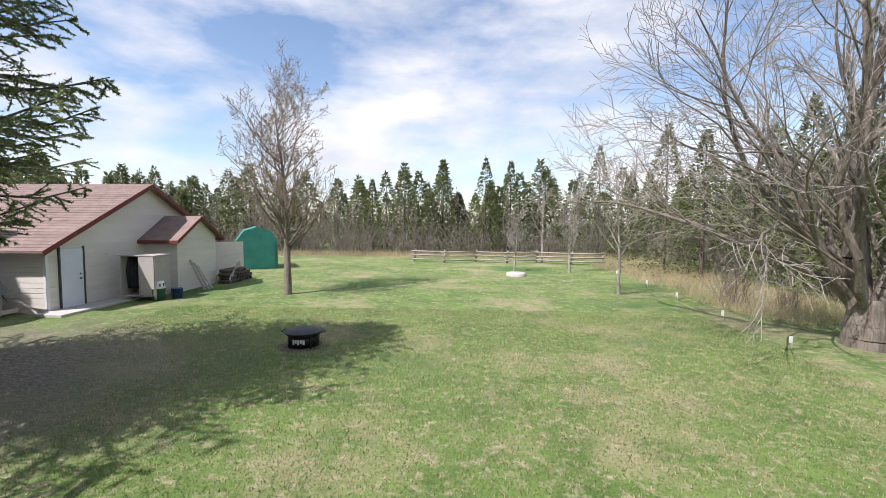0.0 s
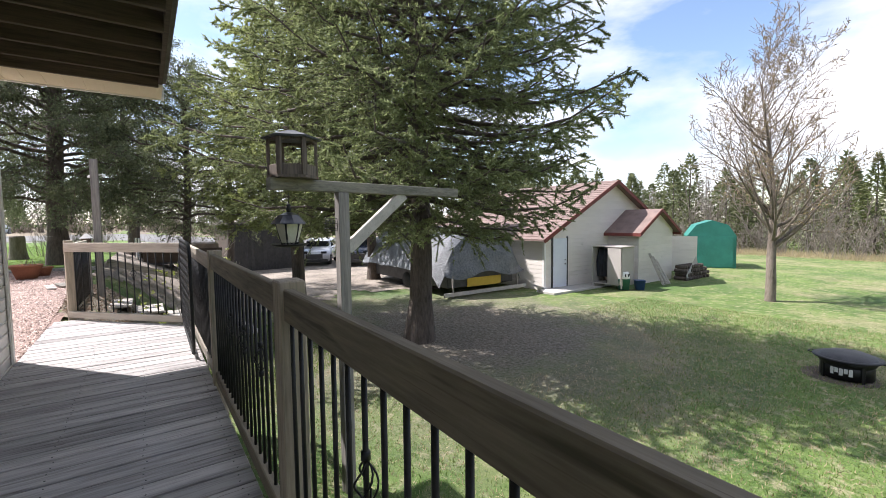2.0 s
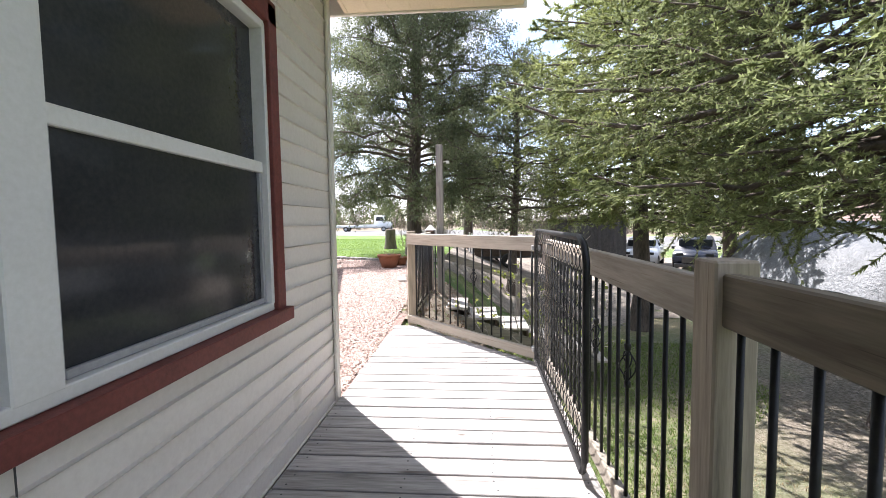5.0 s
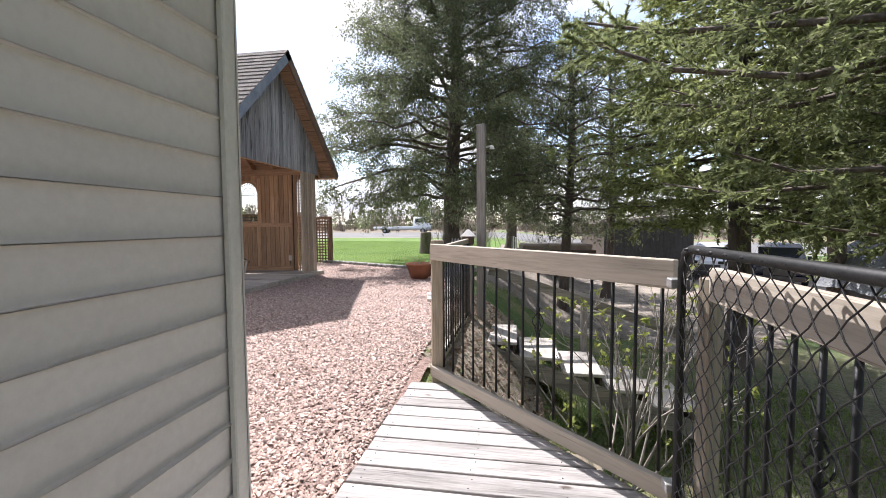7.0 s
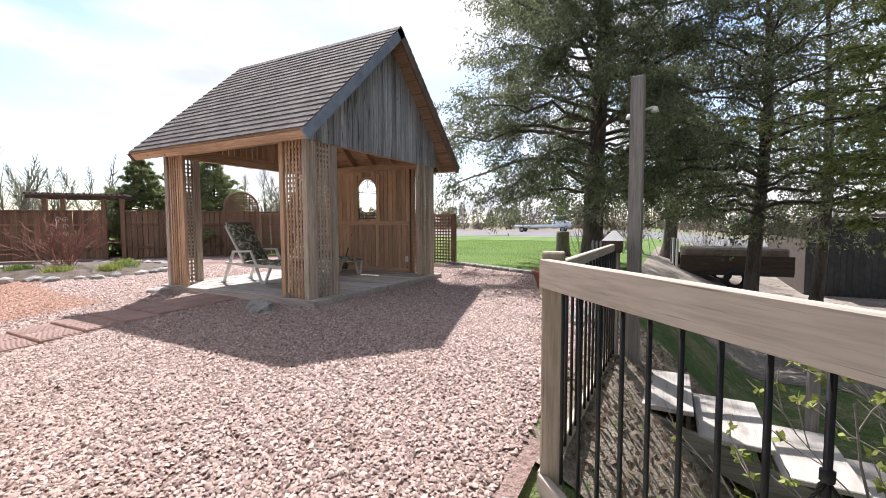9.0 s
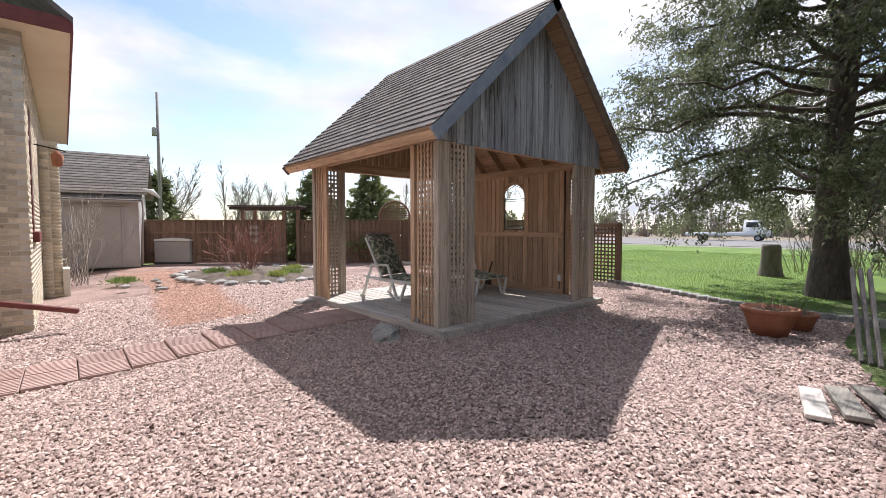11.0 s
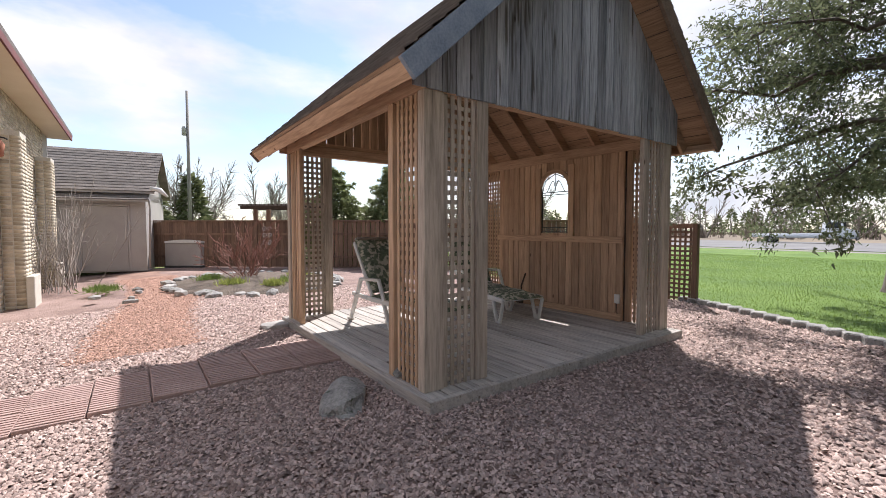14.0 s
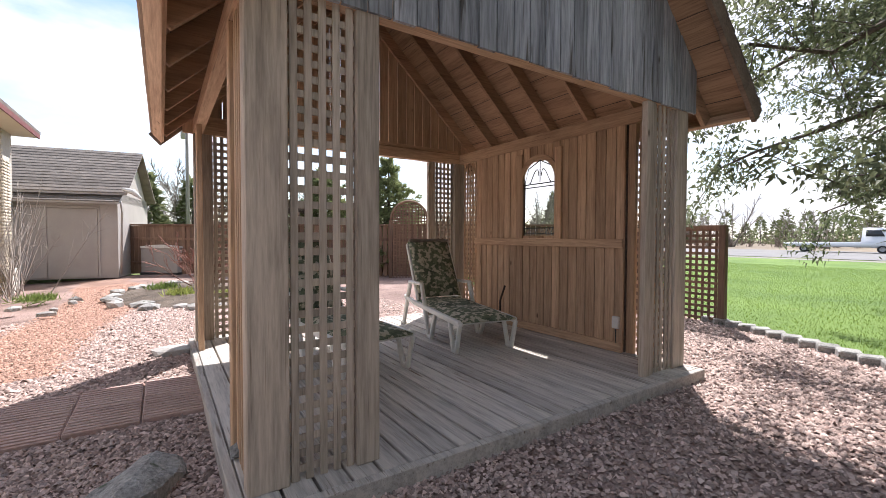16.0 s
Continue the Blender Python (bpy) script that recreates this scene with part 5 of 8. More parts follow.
# ---- woods round the lawn and across the road ----
def woods(name, spots, leaf, seed, hmin, hmax, label, per=850, wide=0.33, leaf_s=0.6):
    """Far conifers as one mass: a stem each and ragged layered boughs."""
    r = np.random.default_rng(seed)
    P, D, A, B, RA, RB = [], [], [], [], [], []
    for x, y in spots:
        H = r.uniform(hmin, hmax)
        z = gz(x, y)
        A.append((x, y, z)); B.append((x, y, z + H * 0.95)); RA.append(0.12); RB.append(0.02)
        u = r.uniform(0, 1, per)
        u = 0.02 + 0.98 * np.round(u * 22) / 22 + r.normal(0, 0.012, per)
        a = r.uniform(0, 6.283, per)
        rad = H * wide * np.clip(1.02 - u, 0.02, 1) * (0.35 + 0.75 * r.uniform(0, 1, per) ** 0.5) * (1 + 0.25 * np.sin(a * 3 + r.uniform(0, 6)))
        P.append(np.stack([x + rad * np.cos(a), y + rad * np.sin(a), z + u * H - rad * 0.15], 1))
        D.append(np.stack([np.cos(a), np.sin(a), -0.25 + 0.9 * u ** 3], 1))
    V, F = blades(np.concatenate(P), np.concatenate(D), leaf_s, leaf_s * 0.22, 0.45, r)
    tagged(obj(name, np_mesh(name, V, F), leaf), label, "woods", kind="stuff")
    V, F = frusta(A, B, RA, RB, 5)
    tagged(obj(name + "_trunks", np_mesh(name, V, F), M_BARKDARK), "dark trunks of the far conifers", "woods", kind="stuff")


def brush(name, spots, seed, h0, h1, label, material=M_FARBRUSH, stems=16, w=0.02, fork=7):
    """Leafless brush: bundles of forked stems."""
    r = np.random.default_rng(seed)
    A, B, RA, RB = [], [], [], []
    for x, y in spots:
        H = r.uniform(h0, h1)
        z = gz(x, y)
        for k in range(stems):
            d = unit(np.array([r.normal(0, 0.33), r.normal(0, 0.33), 1.0]))
            L = H * r.uniform(0.5, 1.0)
            s = np.array([x + r.normal(0, 0.25), y + r.normal(0, 0.25), z])
            e = s + d * L
            A.append(s); B.append(e); RA.append(w); RB.append(w * 0.3)
            for j in range(fork):
                f = r.uniform(0.25, 0.95)
                q = s + (e - s) * f
                dd = unit(d + 0.6 * r.normal(size=3) + np.array([0, 0, 0.2]))
                A.append(q); B.append(q + dd * L * 0.4 * (1.1 - f)); RA.append(w * 0.5); RB.append(w * 0.2)
    V, F = frusta(A, B, RA, RB, 3)
    tagged(obj(name, np_mesh(name, V, F), material), label, "brush", kind="stuff")


r2 = np.random.default_rng(50)
back = [(x, 43 + 9 * r2.uniform() + 0.05 * abs(x)) for x in np.arange(-62, 60, 1.5) + r2.normal(0, 0.5, 82)[:len(np.arange(-62, 60, 1.5))]]
back += [(x, 55 + 10 * r2.uniform()) for x in np.arange(-70, 66, 2.2)]
east = [(19 + 7 * r2.uniform() + 0.1 * abs(y - 20), y) for y in np.arange(2, 46, 1.6)]
west = [(-24 - 12 * r2.uniform(), y) for y in np.arange(20, 46, 1.4)]
woods("woods", back + east + west, M_FARLEAF, 51, 5.5, 9.2, "dense dark conifer woods behind the lawn", per=950, leaf_s=0.44)
woods("near_spruces", [(3.2, 41.5), (5.6, 42.0), (13.5, 40.5), (15.5, 38), (-1.0, 44.0), (-8, 43), (16.5, 18), (18.5, 14), (17, 21), (14.5, 25), (19.5, 11), (13.8, 28)], leafy("olive spruce foliage", (0.07, 0.092, 0.036), (0.17, 0.19, 0.075), 0.4), 52, 7.0, 10.0, "bushy olive-green spruces at the lawn's edge", per=2600, wide=0.28, leaf_s=0.24)
brush("woods_brush", [(x, 38.0 + 4.5 * r2.uniform()) for x in np.arange(-30, 26, 0.36)] + [(15.5 + 3 * r2.uniform(), y) for y in np.arange(9, 40, 0.4)], 53, 1.6, 4.6, "leafless grey brush along the woods' edge", stems=10)
brush("bare_trees_far", [(x, 41 + 7 * r2.uniform()) for x in np.arange(-40, 40, 1.1)], 54, 5, 9.0, "tall leafless trees among the conifers", stems=3, w=0.05, fork=26)
brush("east_shrubs", [(11.2, 16.6), (12.2, 15.6), (12.0, 18.0), (13.2, 16.6), (14, 14.5), (13.5, 12.5)], 55, 1.2, 2.6, "leafless tan shrubs beside the lawn", M_TWIGBROWN, stems=22, w=0.012, fork=8)
brush("road_trees", [(-75 - 25 * r2.uniform(), y) for y in np.arange(-130, 60, 3.0)], 56, 5, 9, "distant leafless trees across the road", stems=7, w=0.08, fork=12)
woods("road_woods", [(-105 - 30 * r2.uniform(), y) for y in np.arange(-160, 90, 1.5)], M_FARLEAF, 57, 3.5, 7.5, "distant conifers across the road", per=240, leaf_s=0.8)
brush("road_brush", [(-78 - 22 * r2.uniform(), y) for y in np.arange(-150, 70, 0.7)], 60, 1.2, 3.2, "distant tan roadside brush across the road", M_TWIGBROWN, stems=9, w=0.05, fork=5)
brush("parking_brush", [(-22 - 8 * r2.uniform(), -3.0 + 2.0 * r2.uniform()) for k in range(12)] + [(-33 - 4 * r2.uniform(), 1 + 12 * r2.uniform()) for k in range(40)], 58, 0.8, 2.2, "leafless grey roadside brush", stems=10, w=0.012)
# straw-coloured tall grass at the woods' edge
grass_tufts("straw_grass", 26000, -22, 22, 36.5, 41, 0.5, M_DRYGRASS, 59, lambda x, y: y > 36.5, "tall dry straw grass at the woods' edge")
grass_tufts("straw_bank", 16000, 10.3, 15.5, 13.5, 34, 0.45, M_DRYGRASS, 60, lambda x, y: x > 10.2 + 0.8 * np.sin(y), "tall dry straw grass beside the lawn")
# ---- things on and round the deck ----
# black chain-link gate folded back along the railing
gate = thing("gate", "black chain-link gate folded open against the railing", "gate", at=(0, 0, 0))
GA, GB, GT, GBT, GYY = -7.22, -5.53, 1.17, 0.06, 0.93
fr = [(GA, GYY, GBT), (GA, GYY, GT - 0.08), (GA + 0.03, GYY, GT - 0.02), (GA + 0.09, GYY, GT), (GB - 0.12, GYY - 0.02, GT - 0.0), (GB - 0.04, GYY - 0.02, GT - 0.03), (GB, GYY - 0.02, GT - 0.11), (GB, GYY - 0.02, GBT + 0.08), (GB - 0.05, GYY - 0.02, GBT), (GA, GYY, GBT)]
part("gate_frame", tube(fr, 0.017, 10), M_BLACK, gate, "bent black tube frame")
A, B = [], []
for sgn in (1, -1):
    k0 = np.arange(-1.3, 1.8, 0.082)
    for c in k0:
        n = 24
        for i in range(n):
            z0, z1 = GBT + (GT - GBT) * i / n, GBT + (GT - GBT) * (i + 1) / n
            xa, xb = GA + c + sgn * (z0 - GBT) * 0.95 + (0 if sgn > 0 else 0.9), GA + c + sgn * (z1 - GBT) * 0.95 + (0 if sgn > 0 else 0.9)
            if GA < xa < GB and GA < xb < GB:
                w = 0.004 * (1 if i % 2 else -1) * sgn
                A.append((xa, GYY - 0.01 + w, z0)); B.append((xb, GYY - 0.01 - w, z1))
V, F = frusta(A, B, np.full(len(A), 0.0024), np.full(len(A), 0.0024), 4)
part("chain_link_mesh", np_mesh("chain_link_mesh", V, F), M_BLACK, gate, "black chain-link wire mesh")
for z in (1.02, 0.14):
    part("hinge_strap", join(box(GA - 0.045, GA + 0.03, GYY + 0.02, GYY + 0.03, z - 0.025, z + 0.025, 0.003), box(GA - 0.09, GA - 0.03, GYY - 0.03, GYY + 0.03, z - 0.02, z + 0.02, 0.003)), mat("galvanised steel", (0.40, 0.40, 0.40), (0.55, 0.55, 0.55), rough=0.45, metal=0.7, rand=0), gate, "galvanised hinge clamp")
for k in range(14):
    x = GA + 0.08 + k * 0.105
    part("tie", lathe([(0.022, -0.006), (0.028, 0), (0.022, 0.006)], 8, (x, GYY, GT - 0.0)), M_BLACK, gate)

# grey post with a flood lamp, newel with a pale cap
tall = thing("lamp_post", "tall grey square wooden post with a small flood lamp", "post", at=(-11.30, -0.20, 0))
part("post", box(-0.09, 0.09, -0.06, 0.06, -1.1, 2.62, 0.006), M_GREYPOST, tall)
part("lamp_arm", tube([(0, 0.05, 2.32), (0, 0.14, 2.34)], 0.012, 6), M_WHITE, tall)
part("flood_lamp", lathe([(0.0, 0.015), (0.02, 0.008), (0.032, -0.02), (0.036, -0.035), (0.0, -0.03)], 14, (0, 0.145, 2.33)), M_WHITE, tall, "white bell-shaped lamp")
part("flood_lamp", lathe([(0.0, 0.015), (0.02, 0.008), (0.032, -0.02), (0.036, -0.035), (0.0, -0.03)], 14, (-0.10, -0.08, 2.31)), M_WHITE, tall, "white bell-shaped lamp")
cap = thing("capped_post", "square newel post with a pale pyramid cap", "post", at=(-11.06, -0.36, 0))
part("post", box(-0.05, 0.05, -0.05, 0.05, -0.8, 1.0, 0.005), M_GREYPOST, cap)
part("collar", box(-0.072, 0.072, -0.072, 0.072, 1.0, 1.11, 0.006), M_DARKWOOD, cap, "dark collar block")
bm = bmesh.new()
bmesh.ops.create_cone(bm, segments=4, radius1=0.135, radius2=0.02, depth=0.09, cap_ends=True, matrix=pose(0, 0, 1.155, 0, 0, 45))
part("cap", bm, M_PLASTIC, cap, "pale pyramid cap")

# steps down the bank
stairs = thing("garden_steps", "pale plank steps going down the grassy bank", "steps")
for k in range(5):
    y0, z = -0.18 + 0.50 * k, -0.14 - 0.17 * k
    part("tread", box(-11.36, -10.46, y0, y0 + 0.47, z - 0.04, z, 0.006), M_STEPWOOD, stairs, "pale weathered tread")
    part("riser", box(-11.34, -10.48, y0 + 0.42, y0 + 0.45, z - 0.22, z - 0.04, 0.004), M_DARKWOOD, stairs, "dark riser")
for x in (-11.36, -10.48):
    part("stringer", bar((x, -0.2, -0.24), (x, 2.35, -1.10), 0.04, 0.2), M_GREYY, stairs)
part("end_plank", box(-11.36, -10.4, 2.34, 2.52, -1.02, -0.98, 0.005, ), M_STEPWOOD, stairs)
part("handrail", bar((-11.43, -0.1, 0.62), (-11.43, 2.6, -0.25), 0.04, 0.13), M_GREYY, stairs, "grey sloping handrail board")
for y, z in ((1.2, 0.2), (2.5, -0.2)):
    part("handrail_post", box(-11.47, -11.39, y - 0.04, y + 0.04, z - 1.2, z - 0.02, 0.005), M_GREYPOST, stairs)

for k, (x, y, rz) in enumerate(((-11.86, -1.02, 12), (-12.0, -0.86, 16), (-12.14, -0.70, 20))):
    tagged(obj("loose_board", box(-0.32, 0.32, -0.07, 0.07, 0, 0.035, 0.005), M_STEPWOOD if k == 0 else M_GREYX, m=pose(x, y, gz(x, y) + 0.03 + 0.012 * k, 0, 0, rz)), "weathered plank lying on the gravel", "board", group="loose boards")
for k in range(3):
    tagged(obj("leaning_plank", bar((-13.6 + 0.05 * k, -0.9 + 0.07 * k, gz(-13.6, -0.9)), (-14.3 + 0.05 * k, -1.05 + 0.07 * k, 0.95), 0.03, 0.09), M_GREYPOST), "grey plank leaning beside the cedar", "board", group="leaning planks")


def pot(x, y, r0, h, label):
    t = thing("flower_pot", label, "flower pot", at=(x, y, gz(x, y) + 0.02), group="flower pots")
    part("bowl", lathe([(0.0, 0.0), (r0 * 0.62, 0.0), (r0 * 0.93, h * 0.8), (r0 * 0.93, h * 0.82), (r0, h * 0.82), (r0 * 1.03, h), (r0 * 0.93, h), (r0 * 0.88, h * 0.84), (0, h * 0.84)], 28), M_TERRA, t)
    part("soil", lathe([(0.0, h * 0.9), (r0 * 0.6, h * 0.89), (r0 * 0.87, h * 0.86)], 16), M_DIRT, t, "dark potting soil")
    A, B = [], []
    rr = np.random.default_rng(int(-x * 10))
    for k in range(14):
        a = rr.uniform(0, 6.28)
        q = np.array([r0 * 0.5 * rr.uniform() * math.cos(a), r0 * 0.5 * rr.uniform() * math.sin(a), h * 0.88])
        A.append(q); B.append(q + np.array([rr.normal(0, 0.08), rr.normal(0, 0.08), rr.uniform(0.06, 0.2)]))
    V, F = frusta(A, B, np.full(14, 0.005), np.full(14, 0.002), 4)
    part("stem", np_mesh("stem", V, F), M_TWIGBROWN, t, "dry plant stems")


pot(-14.2, -1.74, 0.29, 0.33, "terracotta bowl pot with dry stems on the gravel")
pot(-14.75, -1.55, 0.2, 0.22, "small terracotta pot beside the larger one")

# lilac bush by the steps
r1 = np.random.default_rng(71)
segs = [grow((0.12 * r1.normal(), 0.12 * r1.normal(), 0), (0.35 * r1.normal(), 0.35 * r1.normal(), 1), r1.uniform(1.4, 2.3), 0.015, 2, r1, kids=(3, 4), ratio=0.42, angle=0.55, up=0.2, wob=0.12, steps0=6, start_at=0.3, tipfrac=0.3, shrink=0.6) for k in range(12)]
seg = tuple(np.concatenate([s[i] for s in segs]) for i in range(5))
bush = thing("lilac_bush", "young lilac bush opening yellow-green leaves", "bush", at=(-9.55, 1.25, gz(-9.55, 1.25) - 0.03))
V, F = frusta(seg[0], seg[1], np.maximum(seg[2], 0.0035), np.maximum(seg[3], 0.003), 5)
part("stem", np_mesh("stem", V, F, True), M_TWIG, bush, "pale grey stems")
tips = np.where(seg[4] >= 1)[0]
i = r1.choice(tips, 150)
P = np.repeat(seg[1][i], 5, 0)
V, F = blades(P, np.repeat(seg[1][i] - seg[0][i], 5, 0), 0.05, 0.018, 0.8, r1)
part("leaves", np_mesh("leaves", V, F), M_NEWLEAF, bush, "fresh yellow-green leaf buds")

# black pole with tube feeder on the railing
pole = thing("feeder_pole", "dark round steel pole with two hooks at the railing", "pole", at=(-0.20, 1.245, 0))
part("pole", lathe([(0.0, -1.5), (0.0175, -1.5), (0.0175, 1.3), (0.0165, 1.31), (0.0165, 2.36), (0.0, 2.36)], 14), mat("rust-flecked dark steel", (0.022, 0.021, 0.022), (0.06, 0.055, 0.052), scale=14, fine=70, rough=0.5, bump=0.3, metal=0.3, rand=0, c3=(0.09, 0.05, 0.032), spot=0.66, dist=0.003), pole)
part("bracket", box(-0.05, 0.05, -0.20, 0.03, 0.99, 1.10, 0.01), M_RAILX, pole, "wooden mounting block")
part("hook_arm", tube([(0.0, 0, 2.24), (-0.09, 0.25, 2.24), (-0.185, 0.51, 2.25), (-0.2, 0.55, 2.24)], 0.016, 8), M_DARKGREY, pole)
part("hook_arm", tube([(-0.26, 0.33, 2.24), (-0.19, 0.44, 2.27), (-0.18, 0.49, 2.31), (-0.15, 0.53, 2.26)], 0.012, 8), M_DARKGREY, pole)
feed = thing("tube_bird_feeder", "hanging clear tube bird feeder half full of dark seed", "bird feeder", at=(-0.40, 1.79, 1.69))
feed.scale = (1.45, 1.45, 1.22)
part("seed", lathe([(0.0, 0.02), (0.026, 0.02), (0.026, 0.165), (0.0, 0.16)], 18), mat("dark seed", (0.015, 0.013, 0.011), (0.05, 0.045, 0.035), scale=60, fine=200, rough=0.8), feed, "dark seed fill")
tub = part("tube", lathe([(0.030, 0.0), (0.030, 0.34)], 20), M_GLASS, feed, "clear plastic tube")
tub.visible_shadow = False
part("top_cap", lathe([(0.0, 0.375), (0.022, 0.37), (0.032, 0.355), (0.032, 0.335), (0.0, 0.335)], 18), M_BLACK, feed, "black cap")
part("base_cap", lathe([(0.0, -0.012), (0.03, -0.01), (0.032, 0.02), (0.031, 0.03)], 18), M_BLACK, feed, "black base")
part("hanger", tube([(-0.03, 0, 0.35), (-0.03, 0, 0.42), (0, 0, 0.47), (0.0, 0, 0.5)], 0.002, 4), M_BLACK, feed)
for z, a in ((0.05, 0.5), (0.125, 2.1)):
    part("perch", tube([(-0.075 * math.cos(a), -0.075 * math.sin(a), z), (0.075 * math.cos(a), 0.075 * math.sin(a), z)], 0.003, 5), M_BLACK, feed)
    for s in (-1, 1):
        part("port", lathe([(0.0, 0.006), (0.011, 0.006), (0.013, 0.0), (0.011, -0.006)], 10, (0, 0, 0)), M_DARKGREY, feed, m=pose(s * 0.03 * math.cos(a), s * 0.03 * math.sin(a), z + 0.025, 90, 0, math.degrees(a) + 90))

# bird table: post, arm, brace
AX, AY_, AZR = -4.745, 2.2, 9.9
bt = thing("bird_table_post", "grey timber post with a long arm and brace", "post", at=(AX, AY_, LAWN_Z), rz=AZR)
part("post", box(-0.045, 0.045, -0.06, 0.06, -0.1, 3.11, 0.006), M_GREYPOST, bt)
part("arm", box(-0.045, 0.045, -0.74, 1.66, 3.11, 3.215, 0.006), M_GREYY, bt, "grey horizontal arm")
part("brace", bar((0.0, 0.05, 2.54), (0.0, 0.80, 3.12), 0.05, 0.12), M_STEPWOOD, bt, "pale diagonal brace")
suet = thing("suet_cage", "small black wire suet cage hung on the post", "bird feeder", at=(AX + 0.0, AY_ - 0.13, 1.35))
for k in range(6):
    part("wire", join(tube([(0, -0.06 + 0.024 * k, -0.06), (0, -0.06 + 0.024 * k, 0.06)], 0.002, 4), tube([(0.04, -0.06 + 0.024 * k, -0.06), (0.04, -0.06 + 0.024 * k, 0.06)], 0.002, 4)), M_BLACK, suet)
    part("wire", tube([(0, -0.06, -0.06 + 0.024 * k), (0.04, -0.06, -0.06 + 0.024 * k), (0.04, 0.06, -0.06 + 0.024 * k), (0, 0.06, -0.06 + 0.024 * k), (0, -0.06, -0.06 + 0.024 * k)], 0.002, 4), M_BLACK, suet)

# hexagonal wooden bird house feeder
bh = thing("hexagonal_bird_feeder", "weathered hexagonal wooden bird feeder with arched openings", "bird feeder", at=(AX + 0.095, AY_ - 0.50, LAWN_Z + 3.215), rz=12)
bh.scale = (1.08, 1.08, 0.95)
R6 = 0.205
M_BHWOOD = wood("silvered feeder wood", (0.06, 0.048, 0.038), (0.17, 0.135, 0.108), "z", c3=(0.12, 0.055, 0.03))


def hexa(r, z0, z1, r2=None):
    return lathe([(0, z0), (r, z0), (r2 or r, z1), (0, z1)], 6)


def flat(bm):
    for f in bm.faces:
        f.smooth = False
    return bm


part("floor", flat(hexa(R6 * 1.02, 0.0, 0.025)), M_BHWOOD, bh)
for k in range(6):
    a0, a1 = math.pi / 3 * k, math.pi / 3 * (k + 1)
    p0, p1 = Vector((R6 * 0.93 * math.cos(a0), R6 * 0.93 * math.sin(a0), 0)), Vector((R6 * 0.93 * math.cos(a1), R6 * 0.93 * math.sin(a1), 0))
    part("sill_board", bar(p0 + Vector((0, 0, 0.075)), p1 + Vector((0, 0, 0.075)), 0.018, 0.10, 0.003), M_BHWOOD, bh)
    part("corner_upright", box(-0.013, 0.013, -0.02, 0.02, 0.025, 0.37, 0.003, pose(p0.x, p0.y, 0, 0, 0, math.degrees(a0))), M_BHWOOD, bh)
    mm = between(p0, p1)
    L = (p1 - p0).length
    bm = bmesh.new()
    pr = None
    for j in range(11):
        s = j / 10
        zz = 0.30 + 0.05 * math.sqrt(max(0.0, 1 - (2 * s - 1) ** 2)) * 1.0
        c = [bm.verts.new(mm @ Vector((s * L, -0.008, zz))), bm.verts.new(mm @ Vector((s * L, -0.008, 0.375))), bm.verts.new(mm @ Vector((s * L, 0.008, 0.375))), bm.verts.new(mm @ Vector((s * L, 0.008, zz)))]
        if pr:
            for q in range(4):
                bm.faces.new((pr[q], pr[(q + 1) % 4], c[(q + 1) % 4], c[q]))
        pr = c
    bmesh.ops.recalc_face_normals(bm, faces=bm.faces)
    part("arch_board", bm, M_BHWOOD, bh)
part("roof", flat(lathe([(0.0, 0.37), (R6 * 1.17, 0.37), (R6 * 1.2, 0.385), (0.05, 0.455), (0, 0.46)], 6)), mat("dark roof metal", (0.04, 0.045, 0.055), (0.10, 0.105, 0.115), scale=5, rough=0.6, metal=0.2), bh, "dark hexagonal roof")
part("seed_tray", lathe([(0, 0.03), (0.06, 0.03), (0.05, 0.12), (0.0, 0.13)], 10), M_TWIGBROWN, bh)

# hanging lantern feeder
ln = thing("lantern_feeder", "hanging black and cream lantern-shaped bird feeder", "bird feeder", at=(AX + 0.095, AY_ - 0.55, 1.175))
ln.scale = (1.08, 1.08, 1.0)
part("roof", flat(lathe([(0.0, 0.30), (0.03, 0.295), (0.085, 0.27), (0.145, 0.20), (0.15, 0.19), (0.0, 0.19)], 8)), paint("blue-black lantern roof", (0.025, 0.03, 0.045), 0.3), ln, "dark blue-black roof")
part("finial", lathe([(0.012, 0.29), (0.018, 0.31), (0.024, 0.325), (0.012, 0.345), (0.02, 0.36), (0.0, 0.38)], 12), M_BLACK, ln)
for k in range(6):
    a = math.pi / 3 * k
    part("side_panel", bar((0.06 * math.cos(a), 0.06 * math.sin(a), 0.02), (0.10 * math.cos(a), 0.10 * math.sin(a), 0.19), 0.085, 0.004, 0, up=(math.cos(a), math.sin(a), 0)), mat("cream frosted panel", (0.55, 0.54, 0.42), (0.68, 0.67, 0.55), rough=0.4, bump=0.02, rand=0) if k == 0 else bpy.data.materials["cream frosted panel"], ln, "cream frosted panel")
    a += math.pi / 6
    part("rib", tube([(0.062 * math.cos(a), 0.062 * math.sin(a), 0.0), (0.108 * math.cos(a), 0.108 * math.sin(a), 0.195)], 0.009, 5), M_BLACK, ln)
part("tray", lathe([(0.0, -0.02), (0.12, -0.018), (0.155, 0.0), (0.155, 0.008), (0.12, 0.0), (0.0, 0.0)], 16), M_BLACK, ln, "black tray")
part("hanger", tube([(0, 0, 0.38), (0, 0, 0.52)], 0.002, 4), M_BLACK, ln)

